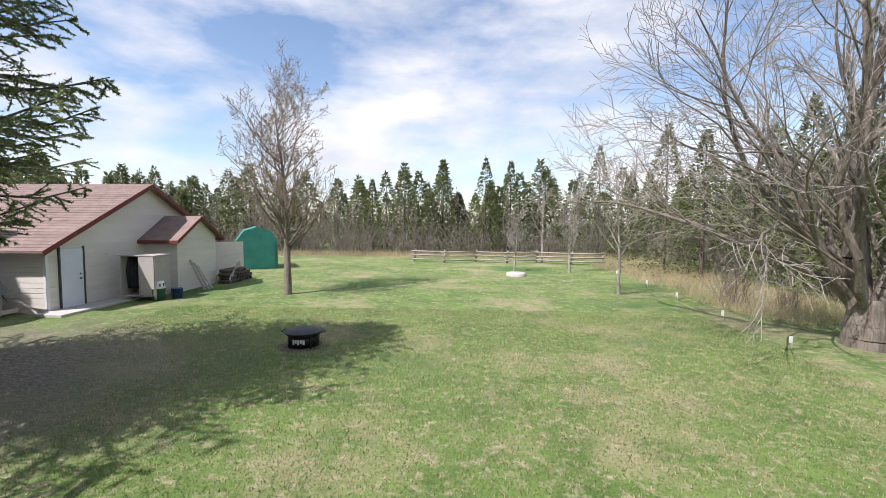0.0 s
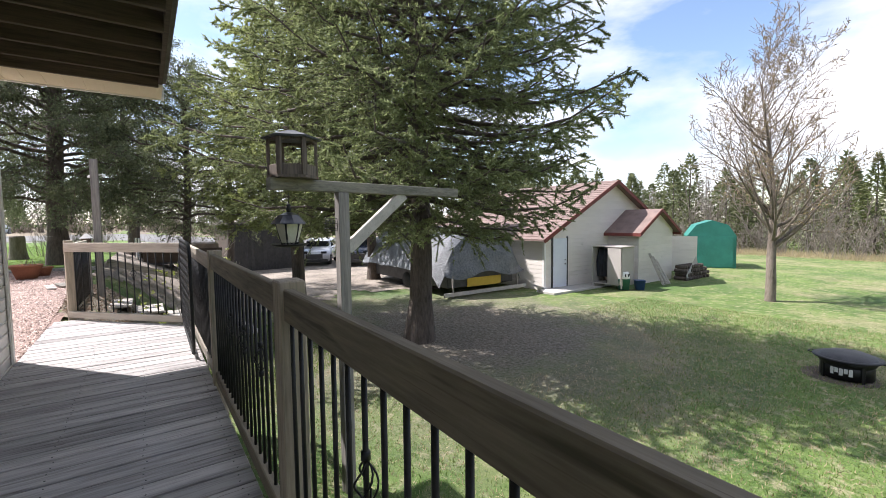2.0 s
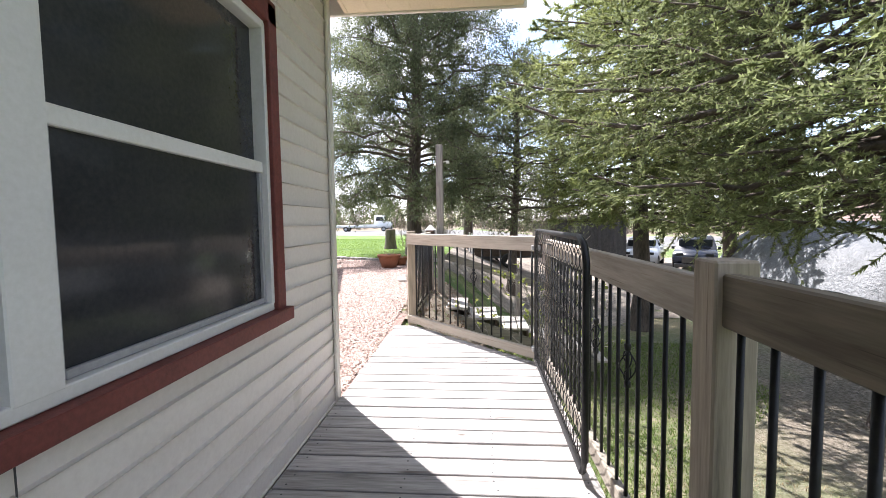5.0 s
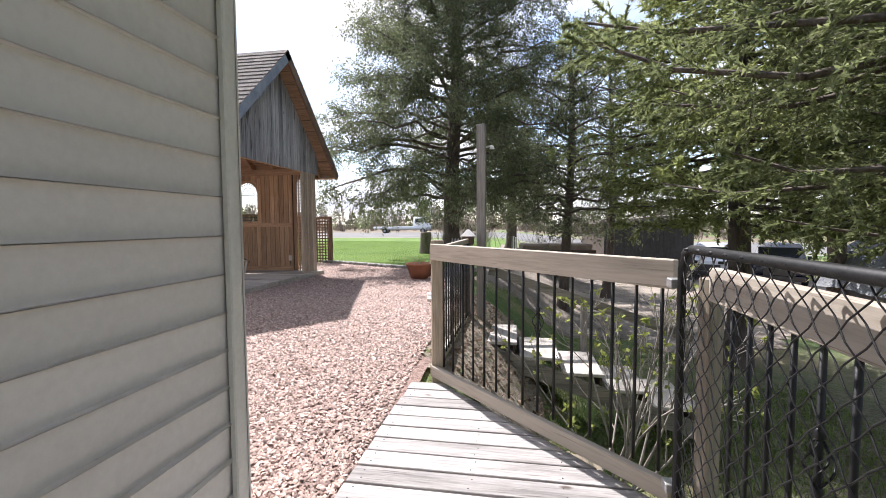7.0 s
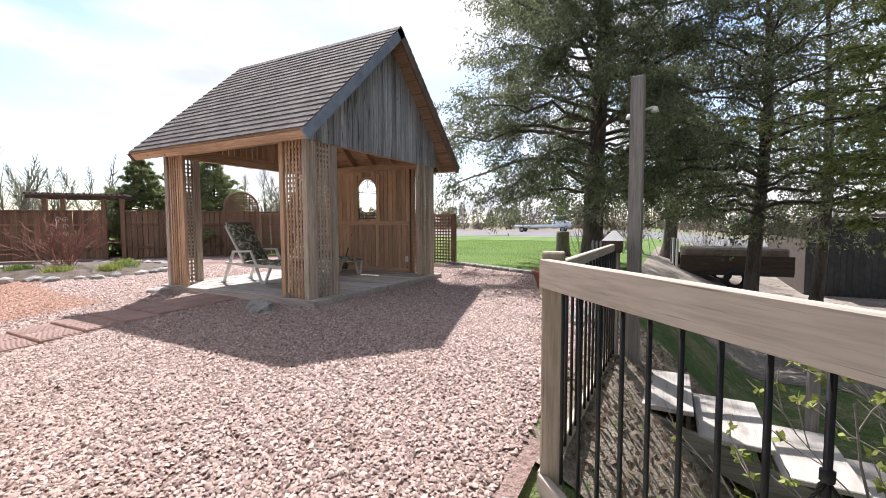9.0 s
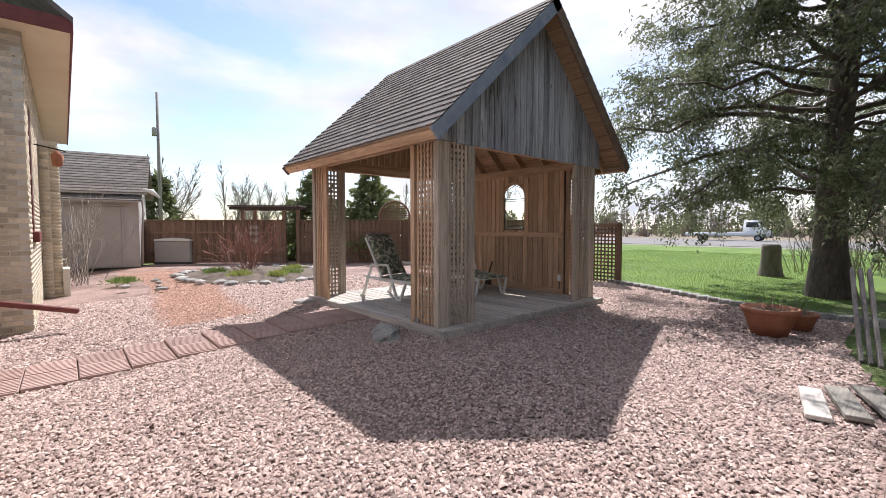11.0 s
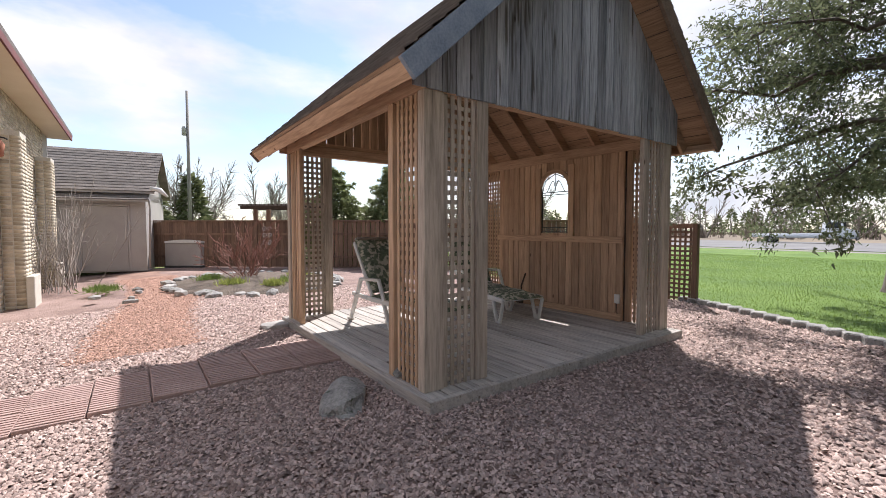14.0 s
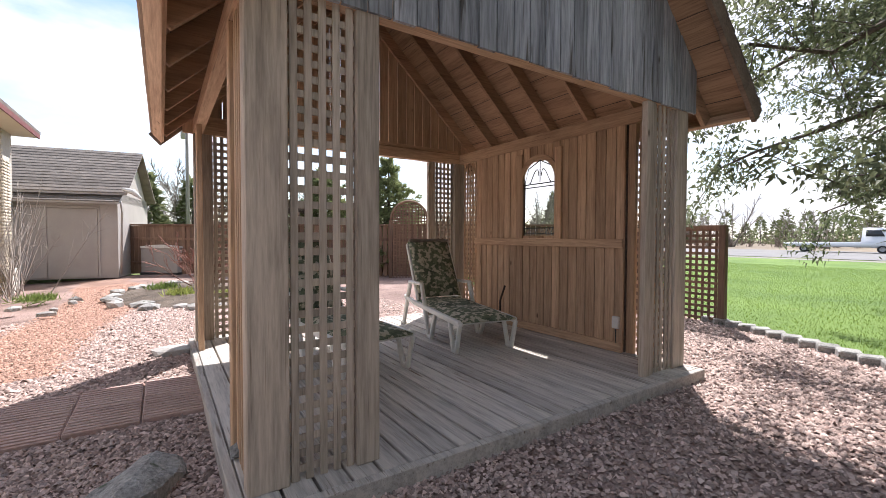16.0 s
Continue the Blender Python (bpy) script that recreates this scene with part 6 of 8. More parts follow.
# ---- gazebo contents ----
def outlet():
    t = thing("power_outlet", "white outdoor power outlet on the plank wall", "outlet", at=(WXP + 0.012, -4.93, 0.50))
    part("box_cover", box(0, 0.035, -0.035, 0.035, -0.06, 0.06, 0.005), M_PLASTIC, t)
    part("cord", tube([(0.02, 0.0, -0.06), (0.03, 0.01, -0.16), (0.03, 0.02, -0.27)], 0.005, 5), M_BLACK, t, "black cord")


outlet()


def lounger(x, y, rz, label, back=58):
    """Moulded plastic sun lounger: local x from head to foot."""
    t = thing("sun_lounger", label, "sun lounger", group="gazebo loungers", at=(x, y, GF), rz=rz)
    for s in (-1, 1):
        yy = s * 0.31
        part("side_rail", join(bar((-0.25, yy, 0.33), (1.02, yy, 0.30), 0.045, 0.055, 0.01), bar((-0.25, yy, 0.33), (-0.62, yy, 0.36), 0.045, 0.05, 0.01)), M_PLASTIC, t)
        part("rear_leg", join(bar((-0.42, yy, 0.56), (-0.68, yy, 0.0), 0.045, 0.05, 0.01), box(-0.74, -0.62, yy - 0.025, yy + 0.025, 0, 0.03, 0.008)), M_PLASTIC, t)
        part("armrest", join(bar((-0.44, yy, 0.565), (0.0, yy, 0.58), 0.06, 0.035, 0.012), bar((-0.02, yy, 0.58), (0.10, yy, 0.33), 0.045, 0.045, 0.012)), M_PLASTIC, t, "curved white armrest")
        part("middle_leg", join(bar((0.08, yy, 0.33), (0.22, yy, 0.0), 0.045, 0.045, 0.01), bar((0.42, yy, 0.31), (0.28, yy, 0.0), 0.045, 0.045, 0.01), box(0.19, 0.31, yy - 0.022, yy + 0.022, 0, 0.04, 0.008)), M_PLASTIC, t)
        part("foot_leg", join(bar((0.78, yy, 0.30), (0.88, yy, 0.0), 0.04, 0.045, 0.01), bar((1.02, yy, 0.30), (0.94, yy, 0.0), 0.04, 0.045, 0.01), box(0.86, 0.96, yy - 0.02, yy + 0.02, 0, 0.035, 0.008)), M_PLASTIC, t)
    part("seat_slats", join(*[box(-0.25 + 0.12 * k, -0.16 + 0.12 * k, -0.29, 0.29, 0.325 - 0.003 * k, 0.34 - 0.003 * k, 0.004) for k in range(11)]), M_PLASTIC, t)
    a = radians(back)
    bx, bz = -math.cos(a), math.sin(a)
    bk = between((-0.2, 0, 0.36), (-0.2 + bx, 0, 0.36 + bz), (math.sin(a), 0, math.cos(a)))
    part("backrest", join(box(0, 0.80, 0.25, 0.30, -0.03, 0.02, 0.01, bk), box(0, 0.80, -0.30, -0.25, -0.03, 0.02, 0.01, bk), *[box(0.08 + 0.14 * k, 0.16 + 0.14 * k, -0.25, 0.25, -0.015, 0.005, 0.003, bk) for k in range(6)]), M_PLASTIC, t, "white slatted backrest")

    def pad(m, L, W, th):
        bm = bmesh.new()
        bmesh.ops.create_grid(bm, x_segments=14, y_segments=8, size=0.5)
        for v in bm.verts:
            u, w = v.co.x + 0.5, v.co.y
            e = min(u, 1 - u, (0.5 - abs(w)) * W / L) * 9
            puff = th * (min(1, max(0, e)) ** 0.5) * (0.85 + 0.15 * math.cos(u * 18)) + 0.012
            v.co = m @ Vector((u * L, w * W, puff))
        ext = bmesh.ops.extrude_face_region(bm, geom=bm.faces[:])
        vs = [g for g in ext["geom"] if isinstance(g, bmesh.types.BMVert)]
        inv = m.inverted()
        for v in vs:
            q = inv @ v.co
            q.z = 0.0
            v.co = m @ q
        bmesh.ops.recalc_face_normals(bm, faces=bm.faces)
        for f in bm.faces:
            f.smooth = True
        return bm
    part("seat_cushion", pad(pose(-0.22, 0, 0.345, 0, 1.5, 0), 1.27, 0.58, 0.06), M_CUSHION, t, "leaf-print seat cushion")
    part("back_cushion", pad(bk @ pose(0.03, 0, 0.022), 0.80, 0.55, 0.06), M_CUSHION, t, "leaf-print back cushion")
    part("piping", box(0.80, 0.84, -0.27, 0.27, 0.01, 0.075, 0.015, bk), mat("taupe piping cloth", (0.20, 0.16, 0.13), (0.28, 0.23, 0.19), rough=0.9) if "taupe piping cloth" not in bpy.data.materials else bpy.data.materials["taupe piping cloth"], t, "taupe cushion border")


lounger(-13.70, -6.58, 80, "white plastic sun lounger with leaf-print cushion by the wall")
lounger(-12.2, -6.47, 97, "white plastic sun lounger with leaf-print cushion near the entry")
brm = thing("brush", "dark hand brush leaning on the plank wall", "brush", at=(WXP + 0.06, -6.62, GF))
part("handle", tube([(0.0, 0.0, 0.12), (0.03, 0.03, 0.30), (-0.01, 0.08, 0.50)], 0.013, 6), M_DARKWOOD, brm)
part("head", box(-0.03, 0.03, -0.10, 0.04, 0.0, 0.14, 0.01), M_DARKWOOD, brm)


def boulder(name, x, y, z, sx, sy, sz, seed, material=M_ROCK, label="grey field stone lying on the gravel", group="", rz=0.0, sub=2):
    bm = bmesh.new()
    bmesh.ops.create_icosphere(bm, subdivisions=sub, radius=1)
    for v in bm.verts:
        n = noise.noise(v.co * 1.3 + Vector((seed, seed * 2, 0)))
        v.co *= 1 + 0.38 * n
        v.co = Vector((max(-0.85, min(0.85, v.co.x)) * sx, max(-0.85, min(0.85, v.co.y)) * sy, max(-0.4, v.co.z) * sz))
    return tagged(obj(name, bm, material, m=pose(x, y, z, 0, 0, rz)), label, "stone", group)


boulder("boulder", -10.72, -4.78, 0.11, 0.40, 0.19, 0.13, 3.1, rz=60, label="large rough grey stone beside the gazebo", sub=3)
boulder("stone", -11.22, -4.75, 0.24, 0.09, 0.06, 0.05, 7.7, label="small flat stone on the gazebo base")
boulder("stone", -10.95, -7.6, 0.14, 0.22, 0.16, 0.06, 5.2, label="pale flat stone beside the gazebo step", material=M_CONCRETE)

# ribbed paving tiles to the gazebo
path_t = thing("tile_path", "path of ribbed rose paving tiles across the gravel", "path", kind="structure")
for k in range(11):
    x1 = -11.14 + 0.40 * k * 1.0
    for j in range(2):
        y0 = -6.62 + 0.44 * j
        tl = part("tile", box(x1 + 0.005, x1 + 0.395, y0 + 0.005, y0 + 0.435, gz(x1 + 0.2, y0) - 0.01, gz(x1 + 0.2, y0) + 0.040 + r_.uniform(-0.003, 0.003), 0.004), M_TILE, path_t)
        rb = bmesh.new()
        for q in range(8):
            add_box(rb, x1 + 0.012, x1 + 0.388, y0 + 0.02 + q * 0.052, y0 + 0.05 + q * 0.052, gz(x1 + 0.2, y0) + 0.036, gz(x1 + 0.2, y0) + 0.047)
        part("tile_rib", rb, M_TILE, tl)

# stone edging of the front lawn
edge = thing("lawn_edging", "row of grey stone edging blocks round the lawn", "edging", kind="structure")
for k in range(26):
    y = -5.4 + k * 0.19
    x = -17.6 + 1.7 * float(smooth01((y + 6) / 4.5))
    bm = box(-0.09, 0.09, -0.1, 0.1, -0.05, 0.10, 0.015)
    part("block", bm, M_ROCK, edge, m=pose(x, y, gz(x, y), r_.uniform(-4, 4), r_.uniform(-4, 4), 25 + r_.uniform(-8, 8)))


def lattice_panel(name, x, y, rz, W, H, label, arch=0.0, z=None):
    t = thing(name, label, "lattice", at=(x, y, gz(x, y) if z is None else z), rz=rz)
    for xx in (0, W):
        part("post", box(xx - 0.045, xx + 0.045, -0.045, 0.045, -0.1, H, 0.005), M_FENCE, t)
    if not arch:
        part("top_rail", box(0.045, W - 0.045, -0.03, 0.03, H - 0.06, H, 0.004), M_FENCE, t)
    n = int(W / 0.085)
    for k in range(1, n):
        xx = k * W / n
        h = H - 0.06 + (arch * math.sqrt(max(0, 1 - (2 * k / n - 1) ** 2)) if arch else 0)
        part("upright_slat", box(xx - 0.018, xx + 0.018, -0.012, -0.002, 0.02, h), M_FENCE, t)
    zz = 0.08
    while zz < H + arch - 0.06:
        f = 1.0
        if zz > H - 0.06:
            f = math.sqrt(max(0.02, 1 - ((zz - H) / arch) ** 2)) if arch else 1
        part("cross_slat", box(W / 2 - W / 2 * f + 0.03, W / 2 + W / 2 * f - 0.03, 0.002, 0.012, zz - 0.018, zz + 0.018), M_FENCE, t)
        zz += 0.085
    if arch:
        part("arch_rim", tube([(W / 2 - W / 2 * math.cos(math.pi * q / 14), 0, H + arch * math.sin(math.pi * q / 14)) for q in range(15)], 0.035, 6), M_FENCE, t)
    return t


lattice_panel("lattice_fence", -17.45, -5.2, -90, 1.25, 1.42, "brown wooden lattice fence panel beside the lawn", z=0.1)
FD = Vector((-0.785, 0.62, 0))
lattice_panel("arched_trellis", -16.6, -13.9, math.degrees(math.atan2(FD.y, FD.x)), 1.1, 1.75, "brown arched lattice trellis by the fence", arch=0.55)
lattice_panel("lattice_fence", -17.5, -13.2, math.degrees(math.atan2(FD.y, FD.x)), 1.3, 1.55, "brown wooden lattice fence panel by the trellis")
# ---- yard beyond the gazebo ----
fence = thing("board_fence", "tall brown board fence with a cap rail", "fence", kind="structure")
F0 = Vector((-9.75, -19.75, 0))
ang_f = math.degrees(math.atan2(FD.y, FD.x))
BOARD = slat_me("fence_board", 0.135, 0.022, 1.55, M_FENCE, 0.004)


def fence_run(s0, s1, step, me):
    s = s0
    while s < s1:
        p = F0 + FD * s
        obj("fence_board", me, None, fence, m=pose(p.x, p.y, gz(p.x, p.y) + 0.81, 0, r_.uniform(-0.5, 0.5), ang_f))
        s += step
    for z in (0.38, 1.15):
        a, b = F0 + FD * s0, F0 + FD * s1
        part("rail", bar((a.x, a.y, z + 0.1), (b.x, b.y, z + 0.1), 0.09, 0.07), M_FENCE, fence)
    a, b = F0 + FD * s0, F0 + FD * s1
    part("cap_rail", bar((a.x, a.y, 1.70), (b.x, b.y, 1.70), 0.13, 0.05), M_FENCE, fence)
    s = s0
    while s <= s1 + 0.01:
        p = F0 + FD * s
        part("fence_post", box(-0.05, 0.05, -0.05, 0.05, -0.1, 1.72, 0.005, pose(p.x, p.y, 0, 0, 0, ang_f)), M_FENCE, fence)
        s += 2.2


fence_run(0.0, 5.45, 0.138, BOARD)
fence_run(5.95, 16.5, 0.155, BOARD)
# iron ornament on the fence
orn = thing("fence_ornament", "pale scrolled iron ornament on the fence", "ornament")
pc = F0 + FD * 4.35 + Vector((0.62, 0.785, 0)) * 0.06
for s in (-1, 1):
    for z in (0.95, 1.20, 1.42):
        c = pc + FD * s * 0.09
        part("scroll", tube([(c.x + FD.x * 0.08 * math.cos(a) * (1 - a / 9), c.y + FD.y * 0.08 * math.cos(a) * (1 - a / 9), z + 0.1 * math.sin(a) * (1 - a / 9)) for a in np.linspace(0, 7.5, 14)], 0.012, 5), M_PLASTIC, orn)
# arbor over the gate
arb = thing("arbor", "dark timber arbor with slatted flat top at the fence gate", "arbor")
for s in (3.95, 4.4, 5.45, 5.95):
    for o in (0.0,):
        p = F0 + FD * s
        part("post", box(-0.06, 0.06, -0.06, 0.06, 0.0, 2.09, 0.005, pose(p.x, p.y, 0, 0, 0, ang_f)), M_FENCE, arb)
a, b = F0 + FD * 3.65, F0 + FD * 6.2
for o in (-0.45, 0.45):
    off = Vector((0.62, 0.785, 0)) * o
    part("beam", bar((a.x + off.x, a.y + off.y, 2.13), (b.x + off.x, b.y + off.y, 2.13), 0.05, 0.10), M_DARKWOOD, arb)
for k in range(18):
    p = a + (b - a) * (k + 0.5) / 18
    part("slat", bar((p.x - 0.62 * 0.7, p.y - 0.785 * 0.7, 2.21), (p.x + 0.62 * 0.7, p.y + 0.785 * 0.7, 2.21), 0.05, 0.06), M_DARKWOOD, arb)

# taupe outbuilding
ob_ang = -10.0
shed2 = thing("outbuilding", "taupe shed with double doors and grey-brown shingled roof", "shed", at=(-9.79, -18.22, 0.1), rz=ob_ang)
W2, D2 = 3.4, 3.6
part("front_wall", box(0, W2, -0.08, 0, 0, 2.25), M_GREYWALL, shed2)
part("side_wall", box(0, 0.08, -D2, -0.08, 0, 2.25), M_GREYWALL, shed2)
part("far_side_wall", box(W2 - 0.08, W2, -D2, -0.08, 0, 2.25), M_GREYWALL, shed2)
part("back_wall", box(0, W2, -D2 - 0.08, -D2, 0, 2.25), M_GREYWALL, shed2)
for x0, x1 in ((0.48, 1.62), (1.64, 2.78)):
    part("door", box(x0, x1, 0.002, 0.03, 0.04, 2.02, 0.006), M_GREYWALL, shed2, "plain taupe door")
part("door_trim", join(box(0.42, 0.47, 0.002, 0.035, 0, 2.08, 0.004), box(2.8, 2.85, 0.002, 0.035, 0, 2.08, 0.004), box(0.42, 2.85, 0.002, 0.035, 2.03, 2.09, 0.004)), M_GREYWALL, shed2)


def shingle_plane(parent, x0, x1, y0, z0, y1, z1, rows, w, material, over=0.0):
    """Overlapping shingle courses on a plane rising from (y0, z0) to (y1, z1), in the parent's space; each course one part."""
    dy, dz = (y1 - y0) / rows, (z1 - z0) / rows
    for k in range(rows):
        bm = bmesh.new()
        x = x0 - r_.uniform(0, w)
        while x < x1:
            a, b = max(x, x0), min(x + w - 0.006, x1)
            if b - a > 0.03:
                d = r_.uniform(0, 0.006)
                ya, za, yb, zb = y0 + dy * k, z0 + dz * k, y0 + dy * (k + 1.15), z0 + dz * (k + 1.15)
                vs = [bm.verts.new(c) for c in ((a, ya, za + 0.02 + d), (b, ya, za + 0.02 + d), (b, yb, zb + 0.006), (a, yb, zb + 0.006), (a, ya, za), (b, ya, za))]
                bm.faces.new(vs[:4])
                bm.faces.new((vs[4], vs[5], vs[1], vs[0]))
            x += w
        bmesh.ops.recalc_face_normals(bm, faces=bm.faces)
        part("shingle_course", bm, material, parent)


def slab(x0, x1, y0, z0, y1, z1, th):
    bm = bmesh.new()
    q = [(x0, y0, z0), (x1, y0, z0), (x1, y1, z1), (x0, y1, z1)]
    t = [bm.verts.new(c) for c in q]
    b = [bm.verts.new((c[0], c[1], c[2] - th)) for c in q]
    bm.faces.new(t)
    bm.faces.new(b[::-1])
    for i in range(4):
        bm.faces.new((t[i], b[i], b[(i + 1) % 4], t[(i + 1) % 4]))
    bmesh.ops.recalc_face_normals(bm, faces=bm.faces)
    return bm


part("pent_roof", slab(-0.1, W2 + 0.1, 0.28, 2.22, -0.15, 2.46, 0.05), M_GREYWALL, shed2)
shingle_plane(shed2, -0.1, W2 + 0.1, 0.29, 2.22, -0.15, 2.46, 4, 0.28, M_SHINGLE)
rf = part("main_roof", slab(-0.25, W2 + 0.2, 0.05, 2.50, -1.9, 4.0, 0.06), M_GREYWALL, shed2)
shingle_plane(shed2, -0.27, W2 + 0.22, 0.06, 2.50, -1.9, 4.0, 15, 0.3, M_SHINGLE)
part("main_roof_back", slab(-0.25, W2 + 0.2, -3.8, 2.5, -1.9, 4.0, 0.06), M_SHINGLE, shed2)
part("gable_end", prism([(-0.0, -D2), (0.0, -0.1), (0.04, -0.1), (0.04, -D2)], 2.25, 2.5), M_GREYWALL, shed2)
gb = bmesh.new()
vs = [gb.verts.new(c) for c in ((0.0, -0.1, 2.25), (0.0, -D2, 2.25), (0.0, -1.9, 3.95))] + [gb.verts.new(c) for c in ((0.08, -0.1, 2.25), (0.08, -D2, 2.25), (0.08, -1.9, 3.95))]
gb.faces.new(vs[:3]); gb.faces.new(vs[3:][::-1])
part("gable_wall", gb, M_GREYWALL, shed2)
part("downspout", tube([(-0.12, 0.2, 2.25), (-0.12, 0.08, 2.05), (-0.12, 0.06, 1.9), (-0.08, 0.06, 0.1)], 0.03, 6), M_GREYWALL, shed2)
part("curved_awning", tube([(-0.15, 0.1, 2.62), (-0.4, 0.1, 2.55), (-0.62, 0.12, 2.35)], [0.05, 0.09, 0.03], 8), M_PLASTIC, shed2, "pale curved dish")

# storage box by the fence
sb = thing("storage_box", "beige plastic garden storage box by the fence", "storage box", at=(-10.3, -19.05, 0.1), rz=ang_f - 180)
part("body", box(-1.25, 0.0, -0.5, 0.0, 0.06, 0.85, 0.02), M_GREYWALL, sb)
part("lid", join(*[box(-1.3 + 0.16 * k, -1.14 + 0.16 * k, -0.55, 0.04, 0.85, 0.90 + 0.06 * math.sin(math.pi * (k + 0.5) / 8), 0.006) for k in range(8)]), M_PLASTIC, sb, "pale curved lid")
part("base", box(-1.27, 0.02, -0.52, 0.02, 0, 0.08, 0.01), M_DARKGREY, sb)

# garden bed with stones, red shrub, tufts
M_BED = M_DIRT
bed = tagged(obj("garden_bed", lathe([(0.0, 0.16), (0.9, 0.13), (1.45, 0.05), (1.55, -0.05)], 26), M_BED, m=pose(-11.9, -12.9, 0.1) @ Matrix.Diagonal((1.25, 1.55, 1, 1))), "dark mulched garden bed edged with stones", "garden bed", kind="structure")
for k in range(34):
    a = 2 * math.pi * k / 34
    x, y = -11.9 + 1.9 * math.cos(a) + r_.uniform(-0.1, 0.1), -12.9 + 2.35 * math.sin(a) + r_.uniform(-0.1, 0.1)
    boulder("edging_stone", x, y, 0.15, r_.uniform(0.12, 0.24), r_.uniform(0.1, 0.17), r_.uniform(0.05, 0.10), k * 1.7, M_ROCK if k % 3 else M_CONCRETE, "pale rough stone edging the garden bed", "garden bed stones", rz=r_.uniform(0, 180), sub=1)
r1 = np.random.default_rng(81)
segs = [grow((0.15 * r1.normal(), 0.15 * r1.normal(), 0), (0.75 * r1.normal(), 0.75 * r1.normal(), 1), r1.uniform(0.8, 1.5), 0.012, 2, r1, kids=(3, 5), ratio=0.5, angle=0.5, up=0.05, wob=0.1, steps0=5, start_at=0.25, tipfrac=0.3, shrink=0.6) for k in range(26)]
seg = tuple(np.concatenate([s[i] for s in segs]) for i in range(5))
sh = thing("red_shrub", "leafless reddish shrub in the garden bed", "shrub", at=(-11.8, -13.3, 0.22))
V, F = frusta(seg[0], seg[1], np.maximum(seg[2], 0.006), np.maximum(seg[3], 0.005), 4)
part("stem", np_mesh("stem", V, F), M_REDBARK, sh, "reddish bare stems")
for k, (x, y, s) in enumerate(((-11.2, -12.0, 0.3), (-12.4, -11.8, 0.35), (-12.9, -12.8, 0.3), (-10.9, -13.2, 0.3), (-11.9, -11.4, 0.25), (-8.9, -13.2, 0.35))):
    rr = np.random.default_rng(90 + k)
    P = np.stack([rr.normal(0, s * 0.4, 420), rr.normal(0, s * 0.4, 420), np.zeros(420)], 1)
    V, F = blades(P, np.tile([0, 0, 1.0], (420, 1)), 0.16, 0.01, 0.6, rr)
    tagged(obj("green_clump", np_mesh("green_clump", V, F), M_GRASSBLADE if k % 2 else M_NEWLEAF, m=pose(x, y, 0.2 if k < 5 else 0.11)), "low green clump of spring leaves in the bed", "plant", kind="stuff")
for k in range(7):
    boulder("stone", -9.1 + 0.28 * math.cos(k * 2.1) * (1 + k % 3), -12.0 + 0.5 * math.sin(k * 2.1) * (1 + k % 2), 0.13, r_.uniform(0.06, 0.16), r_.uniform(0.05, 0.12), 0.06, k * 2.3, M_ROCK, "small grey stone in the gravel", "gravel yard stones", sub=1)
conifer("small_pine", "young blue-green pine behind the gazebo", -17.3, -15.6, 3.9, 2.0, 0.2, M_SPRUCE, M_BARKDARK, 85, whorls=15, per=8, twigs=10, leaves=26, droop=0.0, trunk_r=0.06, uptip=0.8, leaf_len=0.12, leaf_w=0.012, flat=0.4)
conifer("small_pine", "young blue-green pine by the fence", -15.6, -17.2, 3.6, 1.9, 0.2, M_SPRUCE, M_BARKDARK, 86, whorls=15, per=8, twigs=10, leaves=26, droop=0.0, trunk_r=0.06, uptip=0.8, leaf_len=0.12, leaf_w=0.012, flat=0.4)
brush("fence_trees", [(-9.5 - 14 * r2.uniform(), -30 - 12 * r2.uniform()) for k in range(9)] + [(-30 - 20 * r2.uniform(), -28 - 14 * r2.uniform()) for k in range(12)], 87, 5, 8.5, "leafless trees beyond the fence", stems=5, w=0.045, fork=44)
woods("fence_woods", [(-10.2, -31), (-12.5, -33), (-44, -40), (-48, -36)], M_FARLEAF, 88, 4, 6, "dark evergreens beyond the fence", per=700, wide=0.3)

# utility poles
def utility_pole(x, y, h, label):
    t = thing("utility_pole", label, "utility pole", group="utility poles", at=(x, y, gz(x, y)))
    part("pole", lathe([(0.0, -0.2), (0.115, -0.2), (0.065, h), (0.0, h)], 10), M_GREYPOST, t)
    part("transformer", lathe([(0, h - 2.5), (0.11, h - 2.5), (0.11, h - 2.1), (0.06, h - 2.0), (0, h - 2.0)], 12, (0.19, 0, 0)), M_CONCRETE, t, "grey transformer can")


utility_pole(-12.1, -30.0, 9.1, "weathered utility pole with a grey transformer")
utility_pole(-48, -62, 9.5, "distant weathered utility pole")
utility_pole(-78, -52, 9.5, "distant weathered utility pole across the road")

# ---- brick house ----
bhs = thing("brick_house", "old buff-brick house with buttresses and a pointed window", "house", kind="structure")
BX, BY, BZT = -7.53, -8.72, 4.05
part("wall_north", box(BX + 0.012, 4.2, BY - 0.3, BY - 0.012, -0.3, BZT + 0.3), M_MORTAR, bhs)
WN0, WN1, WNZ0, WNZ1 = -10.35, -9.55, 1.35, 3.35
part("wall_west", join(box(BX + 0.012, BX + 0.3, WN1, BY - 0.31, -0.3, BZT), box(BX + 0.012, BX + 0.3, -18.4, WN0, -0.3, BZT), box(BX + 0.012, BX + 0.3, WN0, WN1, -0.3, WNZ0), box(BX + 0.012, BX + 0.3, WN0, WN1, WNZ1, BZT)), M_MORTAR, bhs)
BR_ME = slat_me("brick", 0.205, 0.03, 0.062, M_BRICK, 0.004)
row = 0
z = -0.05
nb = 0
